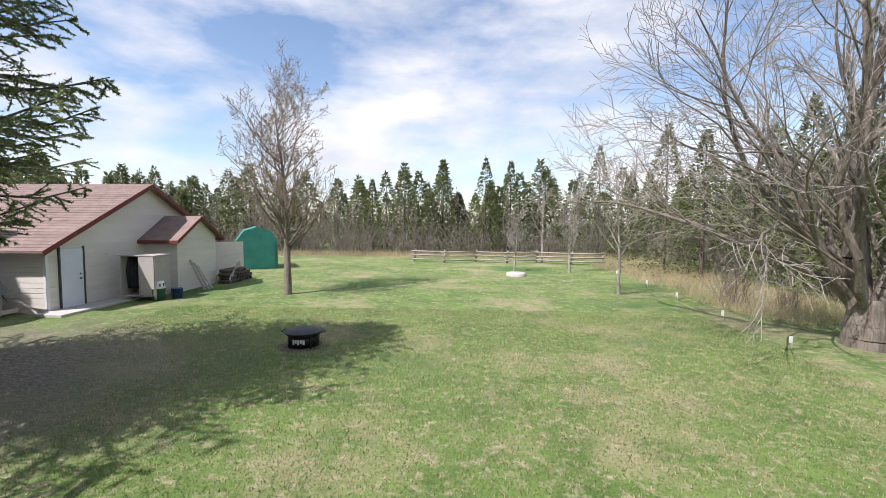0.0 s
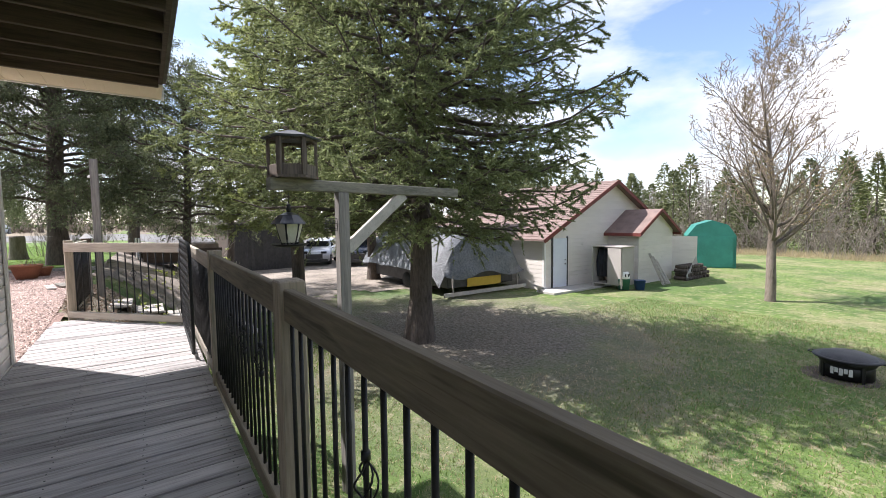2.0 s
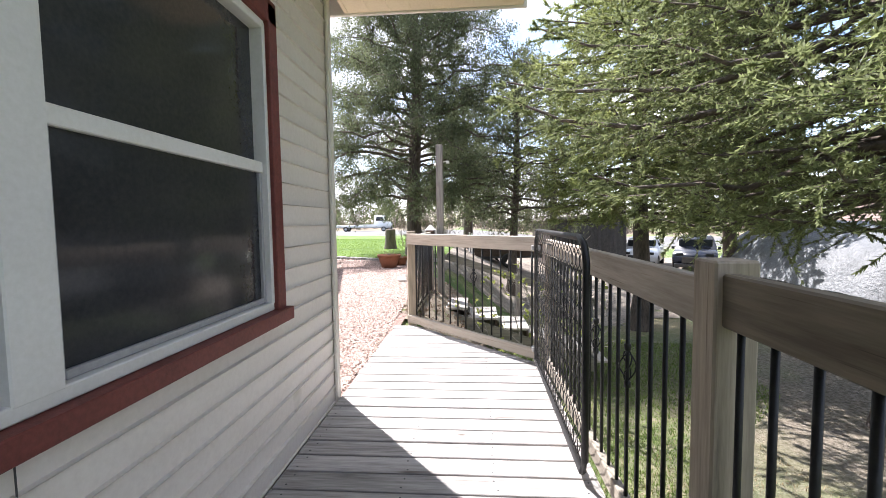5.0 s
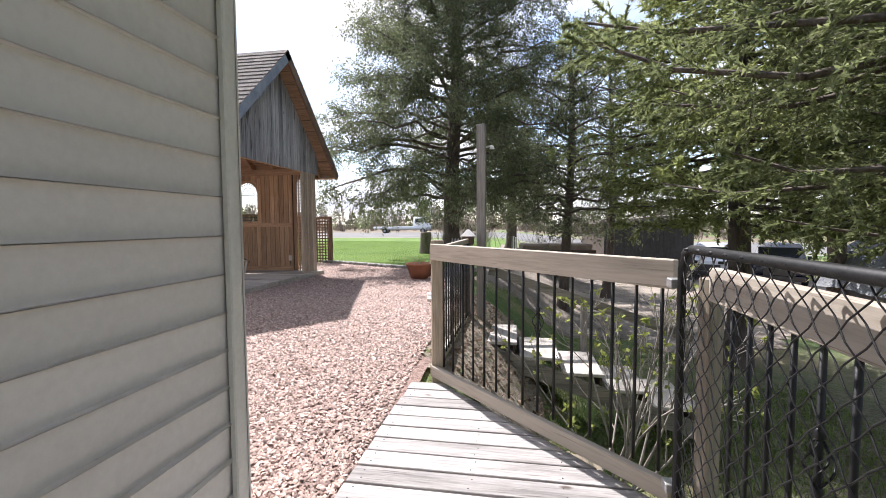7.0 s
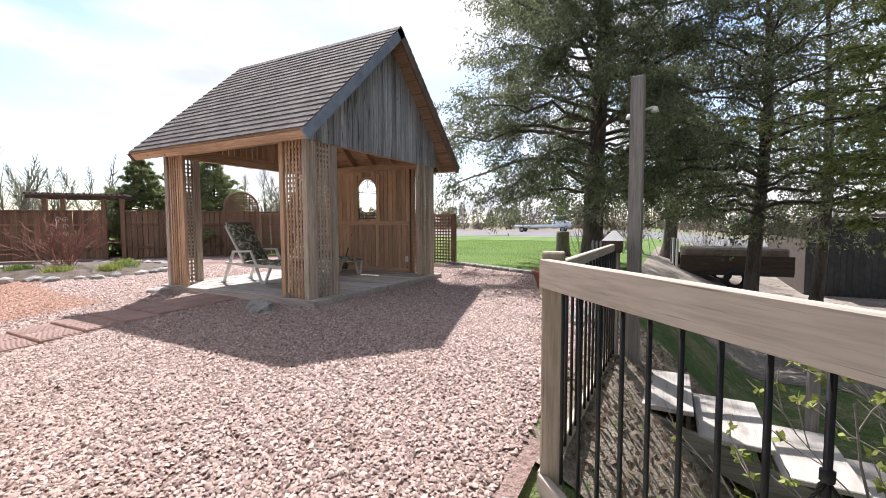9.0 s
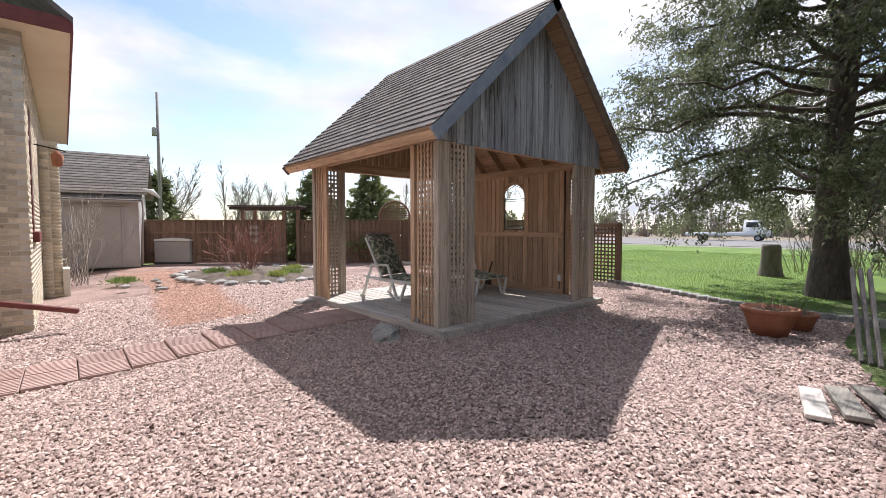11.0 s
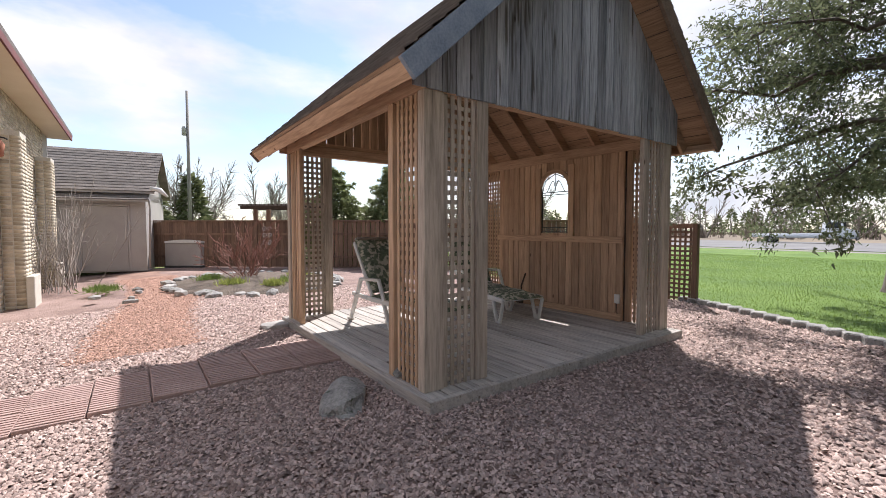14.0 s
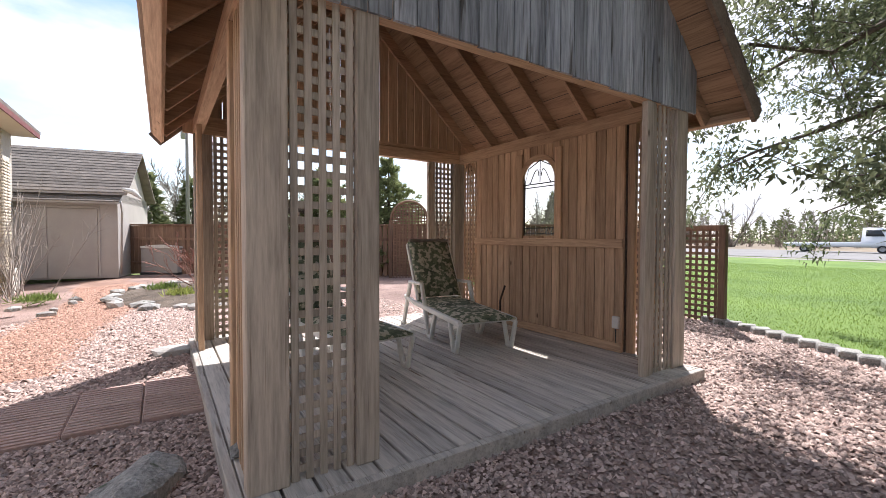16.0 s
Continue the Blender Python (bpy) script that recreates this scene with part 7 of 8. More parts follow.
while z < BZT + 0.25:
    x = BX + (0.11 if row % 2 == 0 else 0.0)
    while x < -6.52:
        if nb < 290:
            obj("brick", BR_ME, None, bhs, m=Matrix.Translation((x + 0.10, BY - 0.022, z)))
            nb += 1
        x += 0.217
    z += 0.074
    row += 1
wb = []
row, z = 0, -0.05
while z < BZT:
    y = BY - 0.02 - (0.11 if row % 2 else 0.0)
    while y > -17.5:
        if not (WN0 - 0.05 < y - 0.1 < WN1 + 0.05 and WNZ0 - 0.03 < z < WNZ1):
            wb.append((BX + 0.022, y - 0.1025, z))
        y -= 0.217
    z += 0.074
    row += 1


def brick_mass(centres, sx, sy, sz):
    C = np.array(centres)
    base = np.array([(-1, -1, -1), (-1, 1, -1), (-1, 1, 1), (-1, -1, 1), (1, -1, -1), (1, 1, -1), (1, 1, 1), (1, -1, 1)]) * (sx / 2, sy / 2, sz / 2)
    V = (C[:, None] + base[None]).reshape(-1, 3)
    q = np.array([(0, 1, 2, 3), (7, 6, 5, 4), (0, 4, 5, 1), (1, 5, 6, 2), (2, 6, 7, 3), (3, 7, 4, 0)])
    F = (np.arange(len(C))[:, None, None] * 8 + q[None]).reshape(-1, 4)
    return V, F


M_BRICKI = mat("buff brick far", (0.44, 0.37, 0.26), (0.62, 0.55, 0.42), scale=8, fine=90, rough=0.9, bump=0.5, rand=0.22, c3=(0.26, 0.21, 0.15), spot=0.68, vary="island")
V, F = brick_mass(wb, 0.03, 0.205, 0.062)
tagged(part("bricks", np_mesh("bricks", V, F), M_BRICKI, bhs, "courses of buff brick"), kind="stuff")
for y0 in (-12.6, -16.2):
    bt_ = part("buttress", join(box(BX - 0.30, BX + 0.0, y0 - 0.55, y0, -0.2, 3.2), box(BX - 0.42, BX - 0.3, y0 - 0.6, y0 + 0.05, -0.2, 0.55, 0.01)), M_MORTAR, bhs, "stepped brick buttress")
    c = []
    for k in range(44):
        for j in range(2):
            c.append((BX - 0.23 + 0.15 * j, y0 - 0.005, -0.1 + 0.074 * k))
    V, F = brick_mass(c, 0.135, 0.02, 0.062)
    tagged(part("bricks", np_mesh("bricks", V, F), M_BRICKI, bt_), kind="stuff")
    c = [(BX - 0.295, y0 - 0.14 - 0.27 * j, -0.1 + 0.074 * k) for k in range(44) for j in range(2)]
    V, F = brick_mass(c, 0.02, 0.25, 0.062)
    tagged(part("bricks", np_mesh("bricks", V, F), M_BRICKI, bt_), kind="stuff")
wy = (WN0 + WN1) / 2
part("window_frame", join(box(BX + 0.02, BX + 0.10, WN0, WN0 + 0.09, WNZ0, WNZ1 - 0.1, 0.005), box(BX + 0.02, BX + 0.10, WN1 - 0.09, WN1, WNZ0, WNZ1 - 0.1, 0.005), bar((BX + 0.06, WN0 + 0.04, WNZ1 - 0.75), (BX + 0.06, wy, WNZ1 - 0.05), 0.08, 0.09), bar((BX + 0.06, WN1 - 0.04, WNZ1 - 0.75), (BX + 0.06, wy, WNZ1 - 0.05), 0.08, 0.09), box(BX + 0.02, BX + 0.1, WN0, WN1, 2.2, 2.27, 0.004)), M_REDTRIM, bhs, "dark red pointed window frame")
part("pane", box(BX + 0.11, BX + 0.12, WN0, WN1, WNZ0, WNZ1), M_SCREEN, bhs, "dark window pane")
part("window_sill", box(BX - 0.07, BX + 0.12, WN0 - 0.06, WN1 + 0.06, WNZ0 - 0.16, WNZ0, 0.008), M_REDTRIM, bhs, "red sill")
part("soffit", box(BX - 0.5, BX + 0.3, -18.6, BY + 0.4, BZT, BZT + 0.03), M_SOFFIT, bhs, "cream soffit")
part("fascia", box(BX - 0.53, BX - 0.5, -18.6, BY + 0.42, BZT - 0.02, BZT + 0.17, 0.005), M_REDTRIM, bhs, "dark red fascia")
part("front_fascia", box(BX - 0.53, 4.3, BY + 0.42, BY + 0.45, BZT - 0.02, BZT + 0.17, 0.005), M_REDTRIM, bhs, "dark red fascia")
part("roof", slab(-18.7, -8.25, 8.06, 4.24, 4.5, 7.0, 0.08), M_SHINGLE, bhs, m=pose(0, 0, 0, 0, 0, 90))
lan = thing("wall_sign_bracket", "small brown lantern hanging from an iron bracket", "wall lamp", at=(BX - 0.0, -10.9, 2.75))
part("bracket", tube([(0, 0, 0.12), (-0.38, 0, 0.05), (-0.42, 0, 0.03)], 0.012, 5), M_BLACK, lan)
part("lantern", lathe([(0, -0.3), (0.07, -0.28), (0.09, -0.1), (0.04, -0.02), (0, 0)], 8, (-0.3, 0, 0.05)), M_TERRA, lan)
tagged(obj("downspout_extension", join(bar((-6.9, -8.52, 0.50), (-8.0, -8.38, 0.24), 0.09, 0.07, 0.01)), M_REDTRIM), "dark red downspout extension lying at the brick corner", "downspout")
brush("vine", [(BX - 0.45, -14.6), (BX - 0.5, -15.2), (BX - 0.45, -15.8)], 89, 1.8, 3.2, "leafless climbing shrub against the brick wall", M_TWIG, stems=14, w=0.012, fork=10)

# garden hose at the house corner
hs = thing("hose", "pale coiled garden hose at the house corner", "hose", at=(-6.60, -0.95, 0.155))
part("coil", tube([(-0.05 - 0.01 * math.sin(a), 0.16 * math.cos(a), 0.2 * math.sin(a)) for a in np.linspace(0, 12.0, 40)], 0.012, 6), M_PLASTIC, hs)

# stump in the front lawn
st = thing("tree_stump", "tall weathered grey tree stump on the lawn", "stump", at=(-22.3, -3.3, gz(-22.3, -3.3)))
part("trunk", lathe([(0.34, -0.1), (0.27, 0.12), (0.23, 0.4), (0.22, 0.80), (0.20, 0.87), (0.0, 0.88)], 14), M_BARK, st)
# ---- back lawn ----
fp = thing("fire_pit", "black steel fire pit with mesh dome on the lawn", "fire pit", at=(-2.6, 10.5, LAWN_Z))
part("bowl", lathe([(0.0, 0.14), (0.26, 0.16), (0.36, 0.30), (0.40, 0.36), (0.41, 0.36), (0.38, 0.28), (0.27, 0.13), (0, 0.11)], 28), M_BLACK, fp)
part("ring", lathe([(0.34, 0.04), (0.36, 0.04), (0.36, 0.33), (0.34, 0.33)], 28), M_BLACK, fp, "black cut-out ring")
part("rim", lathe([(0.40, 0.36), (0.47, 0.365), (0.47, 0.38), (0.40, 0.385)], 28), M_BLACK, fp)
part("mesh_dome", lathe([(0.40, 0.38), (0.36, 0.42), (0.25, 0.46), (0.1, 0.48), (0, 0.485)], 24), M_DARKGREY, fp, "dark mesh dome")
for s in (-1, 1):
    part("handle", tube([(s * 0.46, -0.1, 0.37), (s * 0.52, -0.08, 0.37), (s * 0.53, 0, 0.37), (s * 0.52, 0.08, 0.37), (s * 0.46, 0.1, 0.37)], 0.01, 6), M_BLACK, fp)
for k in range(4):
    a = math.pi / 4 + k * math.pi / 2
    part("leg", box(0.33, 0.38, -0.03, 0.03, 0.0, 0.32, 0.004, pose(0, 0, 0, 0, 0, math.degrees(a))), M_BLACK, fp)
for k in range(5):
    a = -math.pi / 2 + (k - 2) * 0.17
    part("cutout", box(0.361, 0.364, -0.025, 0.025, 0.12 + 0.04 * (k % 2), 0.24, 0.0, pose(0, 0, 0, 0, 0, math.degrees(a))), M_PLASTIC, fp, "pale cut-out panel")
tagged(obj("ash_ring", lathe([(0.0, 0.02), (0.5, 0.018), (0.75, 0.004)], 24), M_DIRT, m=pose(-2.6, 10.5, LAWN_Z)), "bare ashy earth under the fire pit", "soil", kind="structure")
ld = tagged(obj("well_cover", lathe([(0.0, 0.2), (0.5, 0.19), (0.56, 0.15), (0.56, -0.1)], 24), M_CONCRETE, m=pose(4.24, 25.2, gz(4.24, 25.2))), "pale round concrete well cover in the lawn", "cover")
for k, (x, y) in enumerate(((9.11, 10.97), (9.3, 14.0), (9.6, 17.5), (9.9, 21.0), (9.9, 25.0))):
    f = thing("marker_flag", "small white marker flag in the lawn", "flag", "marker flags", at=(x, y, gz(x, y)))
    part("wire", tube([(0, 0, 0), (0, 0, 0.35)], 0.006, 4), M_WHITE, f)
    part("flag", box(-0.08, 0.0, -0.004, 0.004, 0.18, 0.35), M_WHITE, f)
rf_ = thing("split_rail_fence", "weathered split-rail fence at the lawn's end", "fence")
pts = [(-2.6, 33.2), (-0.3, 32.4), (2.1, 33.3), (4.4, 32.4), (6.7, 33.2), (9.0, 31.9), (11.1, 31.5)]
for a, b in zip(pts, pts[1:]):
    for z in (0.2, 0.5, 0.8):
        za, zb = gz(*a) + z, gz(*b) + z
        part("rail", tube([(a[0] - 0.2, a[1], za + r_.uniform(-0.04, 0.04)), (b[0] + 0.2, b[1], zb + r_.uniform(-0.04, 0.04))], 0.055, 6), M_TWIG, rf_)
for a in pts:
    part("post", tube([(a[0], a[1] + 0.1, gz(*a) - 0.1), (a[0] + 0.1, a[1] + 0.05, gz(*a) + 0.95)], 0.06, 6), M_TWIG, rf_)

# white-sided garage with side addition
gar = thing("garage", "cream vinyl-sided garage with red-brown shingled roof", "garage")
SX, SY0, SY1, WT, AP = -12.19, 13.49, 22.3, 0.72, 3.0
YM = (SY0 + SY1) / 2


def garage_wall(name, a, b, z0, z1):
    return siding_wall(name, a, b, z0, z1, lap=0.17, parent=gar, gap=0.013)


garage_wall("wall_east", (SX, SY0), (SX, SY1), LAWN_Z - 0.05, WT)
garage_wall("wall_south", (-21, SY0), (SX, SY0), LAWN_Z - 0.05, WT)
part("wall_core", box(-21, SX - 0.02, SY0 + 0.02, SY1, LAWN_Z - 0.1, WT), M_TRIMCREAM, gar)
gable = part("gable_wall", box(SX - 0.03, SX - 0.015, YM - 0.4, YM + 0.4, WT, WT + 0.4), M_TRIMCREAM, gar)
k = 0
while WT + 0.12 * k < AP - 0.05:
    z0, z1 = WT + 0.12 * k, min(WT + 0.12 * (k + 1), AP)
    h0, h1 = (AP - z0) / (AP - WT) * (SY1 - SY0) / 2, max(0.01, (AP - z1) / (AP - WT) * (SY1 - SY0) / 2)
    gb = bmesh.new()
    f_ = [gb.verts.new(c) for c in ((SX + 0.014, YM - h0, z0), (SX + 0.014, YM + h0, z0), (SX + 0.002, YM + h1, z1), (SX + 0.002, YM - h1, z1))]
    r0_ = [gb.verts.new((SX - 0.012, v.co.y, v.co.z)) for v in f_]
    gb.faces.new(f_)
    gb.faces.new(r0_[::-1])
    for i in range(4):
        gb.faces.new((f_[i], r0_[i], r0_[(i + 1) % 4], f_[(i + 1) % 4]))
    part("siding_course", gb, M_SIDING, gable)
    k += 1
part("corner_trim", join(box(SX - 0.08, SX + 0.02, SY0 - 0.02, SY0 + 0.0, LAWN_Z, WT, 0.004), box(SX, SX + 0.022, SY0 - 0.02, SY0 + 0.09, LAWN_Z, WT, 0.004)), M_WHITE, gar, "white corner trim")
hy = (SY1 - SY0) / 2 + 0.4
sl_ = (AP - WT) / ((SY1 - SY0) / 2)
for s in (-1, 1):
    r0 = part("roof", slab(-21.2, SX + 0.35, YM + s * hy, AP + 0.06 - sl_ * hy, YM, AP + 0.06, 0.06), M_REDSHINGLE, gar, "red-brown shingled roof slope")
    part("rake_trim", bar((SX + 0.36, YM + s * hy, AP - sl_ * hy), (SX + 0.36, YM, AP), 0.03, 0.16), M_REDTRIM, gar, "dark red rake trim")
shg = thing("garage_shingles", "red-brown shingle courses of the garage roof", "roof shingles", kind="structure")
shingle_plane(shg, -21.2, SX + 0.36, YM - hy, AP + 0.06 - sl_ * hy, YM, AP + 0.06, 26, 0.33, M_REDSHINGLE)
part("door", box(SX + 0.016, SX + 0.05, 13.96, 14.80, LAWN_Z + 0.03, LAWN_Z + 2.03, 0.006), mat("pale blue-white door paint", (0.62, 0.66, 0.74), (0.70, 0.73, 0.80), rough=0.5, bump=0.03, rand=0), gar, "pale flush door")
part("door_trim", join(box(SX + 0.014, SX + 0.06, 14.80, 14.87, LAWN_Z, LAWN_Z + 2.1, 0.004), box(SX + 0.014, SX + 0.06, 13.89, 13.96, LAWN_Z, LAWN_Z + 2.1, 0.004)), M_DARKGREY, gar, "dark door trim")
part("door_handle", lathe([(0, 0), (0.03, 0.01), (0.03, 0.04), (0, 0.05)], 10), M_DARKGREY, gar, m=pose(SX + 0.06, 14.66, LAWN_Z + 0.98, 0, 90, 0))
part("deadbolt", lathe([(0, 0), (0.03, 0.01), (0.02, 0.03), (0, 0.03)], 10), M_DARKGREY, gar, m=pose(SX + 0.06, 14.66, LAWN_Z + 1.14, 0, 90, 0))
part("chimney", join(lathe([(0.1, 0), (0.1, 1.2), (0.14, 1.2), (0.14, 1.42), (0.05, 1.5), (0, 1.5)], 12, (SX - 2.0, 20.8, 1.6))), mat("dull steel pipe", (0.3, 0.3, 0.3), (0.45, 0.45, 0.45), rough=0.5, metal=0.6, rand=0), gar, "steel chimney pipe")
AX0, AX1, AY0, AY1, AT = SX, -10.7, 17.65, 20.4, 0.85
add_ = thing("garage_addition", "cream-sided garage side room with small red-brown gable roof", "garage")
siding_wall("wall_south", (AX0, AY0), (AX1, AY0), LAWN_Z - 0.05, AT, parent=add_, lap=0.17, gap=0.013)
siding_wall("wall_east", (AX1, AY0), (AX1, AY1), LAWN_Z - 0.05, AT, parent=add_, lap=0.17, gap=0.013)
part("wall_core", box(AX0, AX1 - 0.02, AY0 + 0.02, AY1, LAWN_Z - 0.1, AT), M_TRIMCREAM, add_)
gb = bmesh.new()
ym = (AY0 + AY1) / 2
q = [gb.verts.new(c) for c in ((AX1 + 0.004, AY0, AT), (AX1 + 0.004, AY1, AT), (AX1 + 0.004, ym, AT + 0.85))]
gb.faces.new(q)
part("gable_wall", gb, M_SIDING, add_)
for s in (-1, 1):
    part("roof", slab(AX0 - 0.3, AX1 + 0.25, ym + s * 1.65, AT + 0.92 - 1.02, ym, AT + 0.92, 0.05), M_REDSHINGLE, add_, "red-brown shingled slope")
    part("fascia", box(AX0, AX1 + 0.26, ym + s * 1.66 - 0.015, ym + s * 1.66 + 0.015, AT - 0.24, AT - 0.10, 0.003), M_REDTRIM, add_, "dark red fascia")
    part("rake_trim", bar((AX1 + 0.26, ym + s * 1.66, AT - 0.15), (AX1 + 0.26, ym, AT + 0.87), 0.03, 0.13), M_REDTRIM, add_, "dark red rake trim")
wp = thing("white_lean_to", "white-sided lean-to wall behind the garage", "wall")
siding_wall("wall_panel", (-12.6, 22.6), (-11.2, 23.9), LAWN_Z, LAWN_Z + 1.85, parent=wp, lap=0.12)
part("wall_core", bar((-12.62, 22.64, LAWN_Z + 0.9), (-11.22, 23.94, LAWN_Z + 0.9), 0.04, 1.85), M_WHITE, wp)
tagged(obj("concrete_apron", box(SX + 0.05, SX + 0.95, 13.0, 18.0, LAWN_Z - 0.05, LAWN_Z + 0.045, 0.01), M_CONCRETE), "pale concrete apron along the garage", "pavement", kind="structure")

# things by the garage
lk = thing("open_cupboard", "grey open metal cupboard with dark clothes by the garage", "cupboard", at=(-11.6, 15.75, LAWN_Z + 0.04), rz=0)
lk.scale = (1.1, 1.1, 1.12)
part("side_panel", box(0, 0.03, 0, 0.75, 0.1, 1.45, 0.004), M_GREYWALL, lk)
part("side_panel", box(1.2, 1.23, 0, 0.75, 0.1, 1.45, 0.004), M_GREYWALL, lk)
part("back_panel", box(0.03, 1.2, 0.72, 0.75, 0.1, 1.45), M_GREYWALL, lk)
part("top", box(-0.03, 1.26, -0.03, 0.78, 1.45, 1.49, 0.004), M_GREYWALL, lk)
part("shelf", box(0.03, 1.2, 0.0, 0.72, 0.1, 0.14), M_GREYWALL, lk)
part("door", box(0.66, 1.2, -0.02, 0.0, 0.14, 1.42, 0.004), M_GREYWALL, lk, "half-open grey door")
for k in range(4):
    part("hung_cloth", tube([(0.12 + 0.13 * k, 0.3, 1.38), (0.10 + 0.14 * k, 0.28, 0.9), (0.12 + 0.13 * k, 0.3, 0.35)], [0.05, 0.11, 0.09], 8), mat("dark blue cloth", (0.012, 0.014, 0.02), (0.035, 0.04, 0.055), rough=0.95) if k == 0 else bpy.data.materials["dark blue cloth"], lk, "dark hanging cloth")
for x in (0.02, 1.2):
    part("leg", box(x - 0.02, x + 0.02, 0.0, 0.05, 0, 0.1), M_GREYWALL, lk)
bn = thing("storage_bin", "green plastic bin by the garage", "bin", at=(-10.35, 16.0, LAWN_Z))
part("bin", lathe([(0, 0), (0.25, 0), (0.31, 0.42), (0.33, 0.44), (0.29, 0.44), (0, 0.40)], 4), mat("dark green plastic", (0.02, 0.09, 0.07), (0.03, 0.13, 0.10), rough=0.5), bn)
bk_ = thing("laundry_basket", "white slotted plastic basket upside down on the bin", "basket", at=(-10.35, 16.0, LAWN_Z + 0.44))
part("basket", lathe([(0.25, 0), (0.26, 0.02), (0.19, 0.27), (0.0, 0.28)], 16), M_WHITE, bk_)
for k in range(10):
    a = 2 * math.pi * k / 10
    part("slot", box(0.205, 0.245, -0.02, 0.02, 0.08, 0.19, 0.0, pose(0, 0, 0, 0, 0, math.degrees(a))), M_DARKGREY, bk_)
bb = thing("blue_bin", "small blue plastic bin by the garage", "bin", at=(-9.95, 16.5, LAWN_Z))
part("bin", lathe([(0, 0), (0.2, 0), (0.25, 0.36), (0.27, 0.37), (0.23, 0.37), (0, 0.34)], 4), mat("blue plastic", (0.02, 0.05, 0.16), (0.03, 0.08, 0.22), rough=0.5), bb)
for k in range(3):
    tagged(obj("leaning_plank", bar((-9.95, 18.3 + 0.25 * k, LAWN_Z), (-10.62, 18.35 + 0.25 * k, LAWN_Z + 1.3 - 0.15 * k), 0.04, 0.10), M_STEPWOOD), "pale plank leaning on the garage wall", "board", "garage planks")
wpile = thing("firewood_pile", "stack of split firewood partly under a pale tarp", "firewood", at=(-10.2, 20.2, LAWN_Z))
for k in range(34):
    yy, zz = 0.24 * (k % 9) + 0.1 * ((k // 9) % 2), 0.09 + 0.17 * (k // 9)
    part("log", tube([(-0.25, yy, zz), (0.3 + r_.uniform(-0.06, 0.06), yy, zz)], 0.088, 6), M_BARKDARK, wpile)
part("cover", bar((0.34, -0.1, 0.05), (0.1, 1.3, 0.85), 0.02, 0.5, 0.004), M_CONCRETE, wpile, "pale folded tarp")

# green shelter
tn = thing("tarp_shelter", "green tarpaulin storage shelter on the lawn", "shelter", at=(-12.1, 27.2, gz(-12.1, 27.2)), rz=30)
o = [(-1.15, 0.0), (-1.15, 1.75), (-0.75, 2.35), (0.0, 2.6), (0.75, 2.35), (1.15, 1.75), (1.15, 0.0)]
bm = bmesh.new()
ringsT = []
for j in range(9):
    yy = -1.4 + 2.8 * j / 8
    ringsT.append([bm.verts.new((x + r_.uniform(-0.03, 0.03) * (z < 2), yy, z)) for x, z in o])
for p, q in zip(ringsT, ringsT[1:]):
    for k in range(len(o) - 1):
        bm.faces.new((p[k], p[k + 1], q[k + 1], q[k]))
bm.faces.new(ringsT[0]); bm.faces.new(ringsT[-1][::-1])
bmesh.ops.recalc_face_normals(bm, faces=bm.faces)
part("cover", bm, M_GREENTARP, tn)
part("front_flap", box(-1.0, 1.0, -1.425, -1.41, 0.05, 1.75, 0.004), M_GREENTARP, tn)

# trailer under a grey tarp
tp = thing("tarped_trailer", "long trailer covered by a sagging grey tarp", "trailer", at=(-13.25, 11.2, LAWN_Z))
bm = bmesh.new()
bmesh.ops.create_grid(bm, x_segments=44, y_segments=26, size=0.5)
for v in bm.verts:
    u, w = v.co.x + 0.5, v.co.y * 2
    x = -6.6 * u
    n = noise.noise(Vector((x * 1.4, w * 2.2, 3))) * 0.09 + noise.noise(Vector((x * 4, w * 6, 9))) * 0.03
    prof = 2.55 - 0.75 * min(1, abs(w) / 0.75) ** 1.7 - (max(0, abs(w) - 0.75) / 0.25) * 0.95
    v.co = Vector((x + (0.12 * n), w * 2.05 * (0.86 + 0.14 * min(1, abs(w) * 1.2)) + n * 0.5, prof + n - 0.5 * max(0, 0.08 - u) / 0.08))
for f in bm.faces:
    f.smooth = True
part("tarp", bm, M_GREYTARP, tp, "sagging grey-blue tarp")
bm = bmesh.new()
bmesh.ops.create_grid(bm, x_segments=8, y_segments=24, size=0.5)
for v in bm.verts:
    u, w = v.co.x + 0.5, v.co.y * 2
    n = noise.noise(Vector((u * 3, w * 4, 7))) * 0.08
    top = 2.5 - 0.75 * min(1, abs(w) / 0.75) ** 1.7 - (max(0, abs(w) - 0.75) / 0.25) * 0.9
    v.co = Vector((0.05 + 0.25 * (1 - u) + n, w * 1.95, (0.75 + 0.12 * math.cos(w * 5)) * (1 - u) + top * u))
for f in bm.faces:
    f.smooth = True
part("tarp_end", bm, M_GREYTARP, tp, "hanging tarp end")
part("body", box(-6.4, -0.05, -1.65, 1.65, 0.3, 0.85, 0.02), M_DARKGREY, tp)
part("yellow_panel", box(-0.04, 0.0, -0.75, 0.95, 0.28, 0.62, 0.01), M_YELLOW, tp, "yellow painted panel")
part("kick_rail", bar((0.25, -2.0, 0.12), (0.25, 2.1, 0.12), 0.05, 0.14), M_STEPWOOD, tp, "pale timber kerb")
for y in (-1.6, 1.6):
    part("stake", box(0.2, 0.26, y - 0.03, y + 0.03, 0, 0.8), M_GREYPOST, tp)
    part("wheel", lathe([(0, -0.1), (0.3, -0.1), (0.33, -0.05), (0.33, 0.05), (0.3, 0.1), (0, 0.1)], 18), M_TYRE, tp, m=pose(-3, y, 0.33, 90, 0, 0))


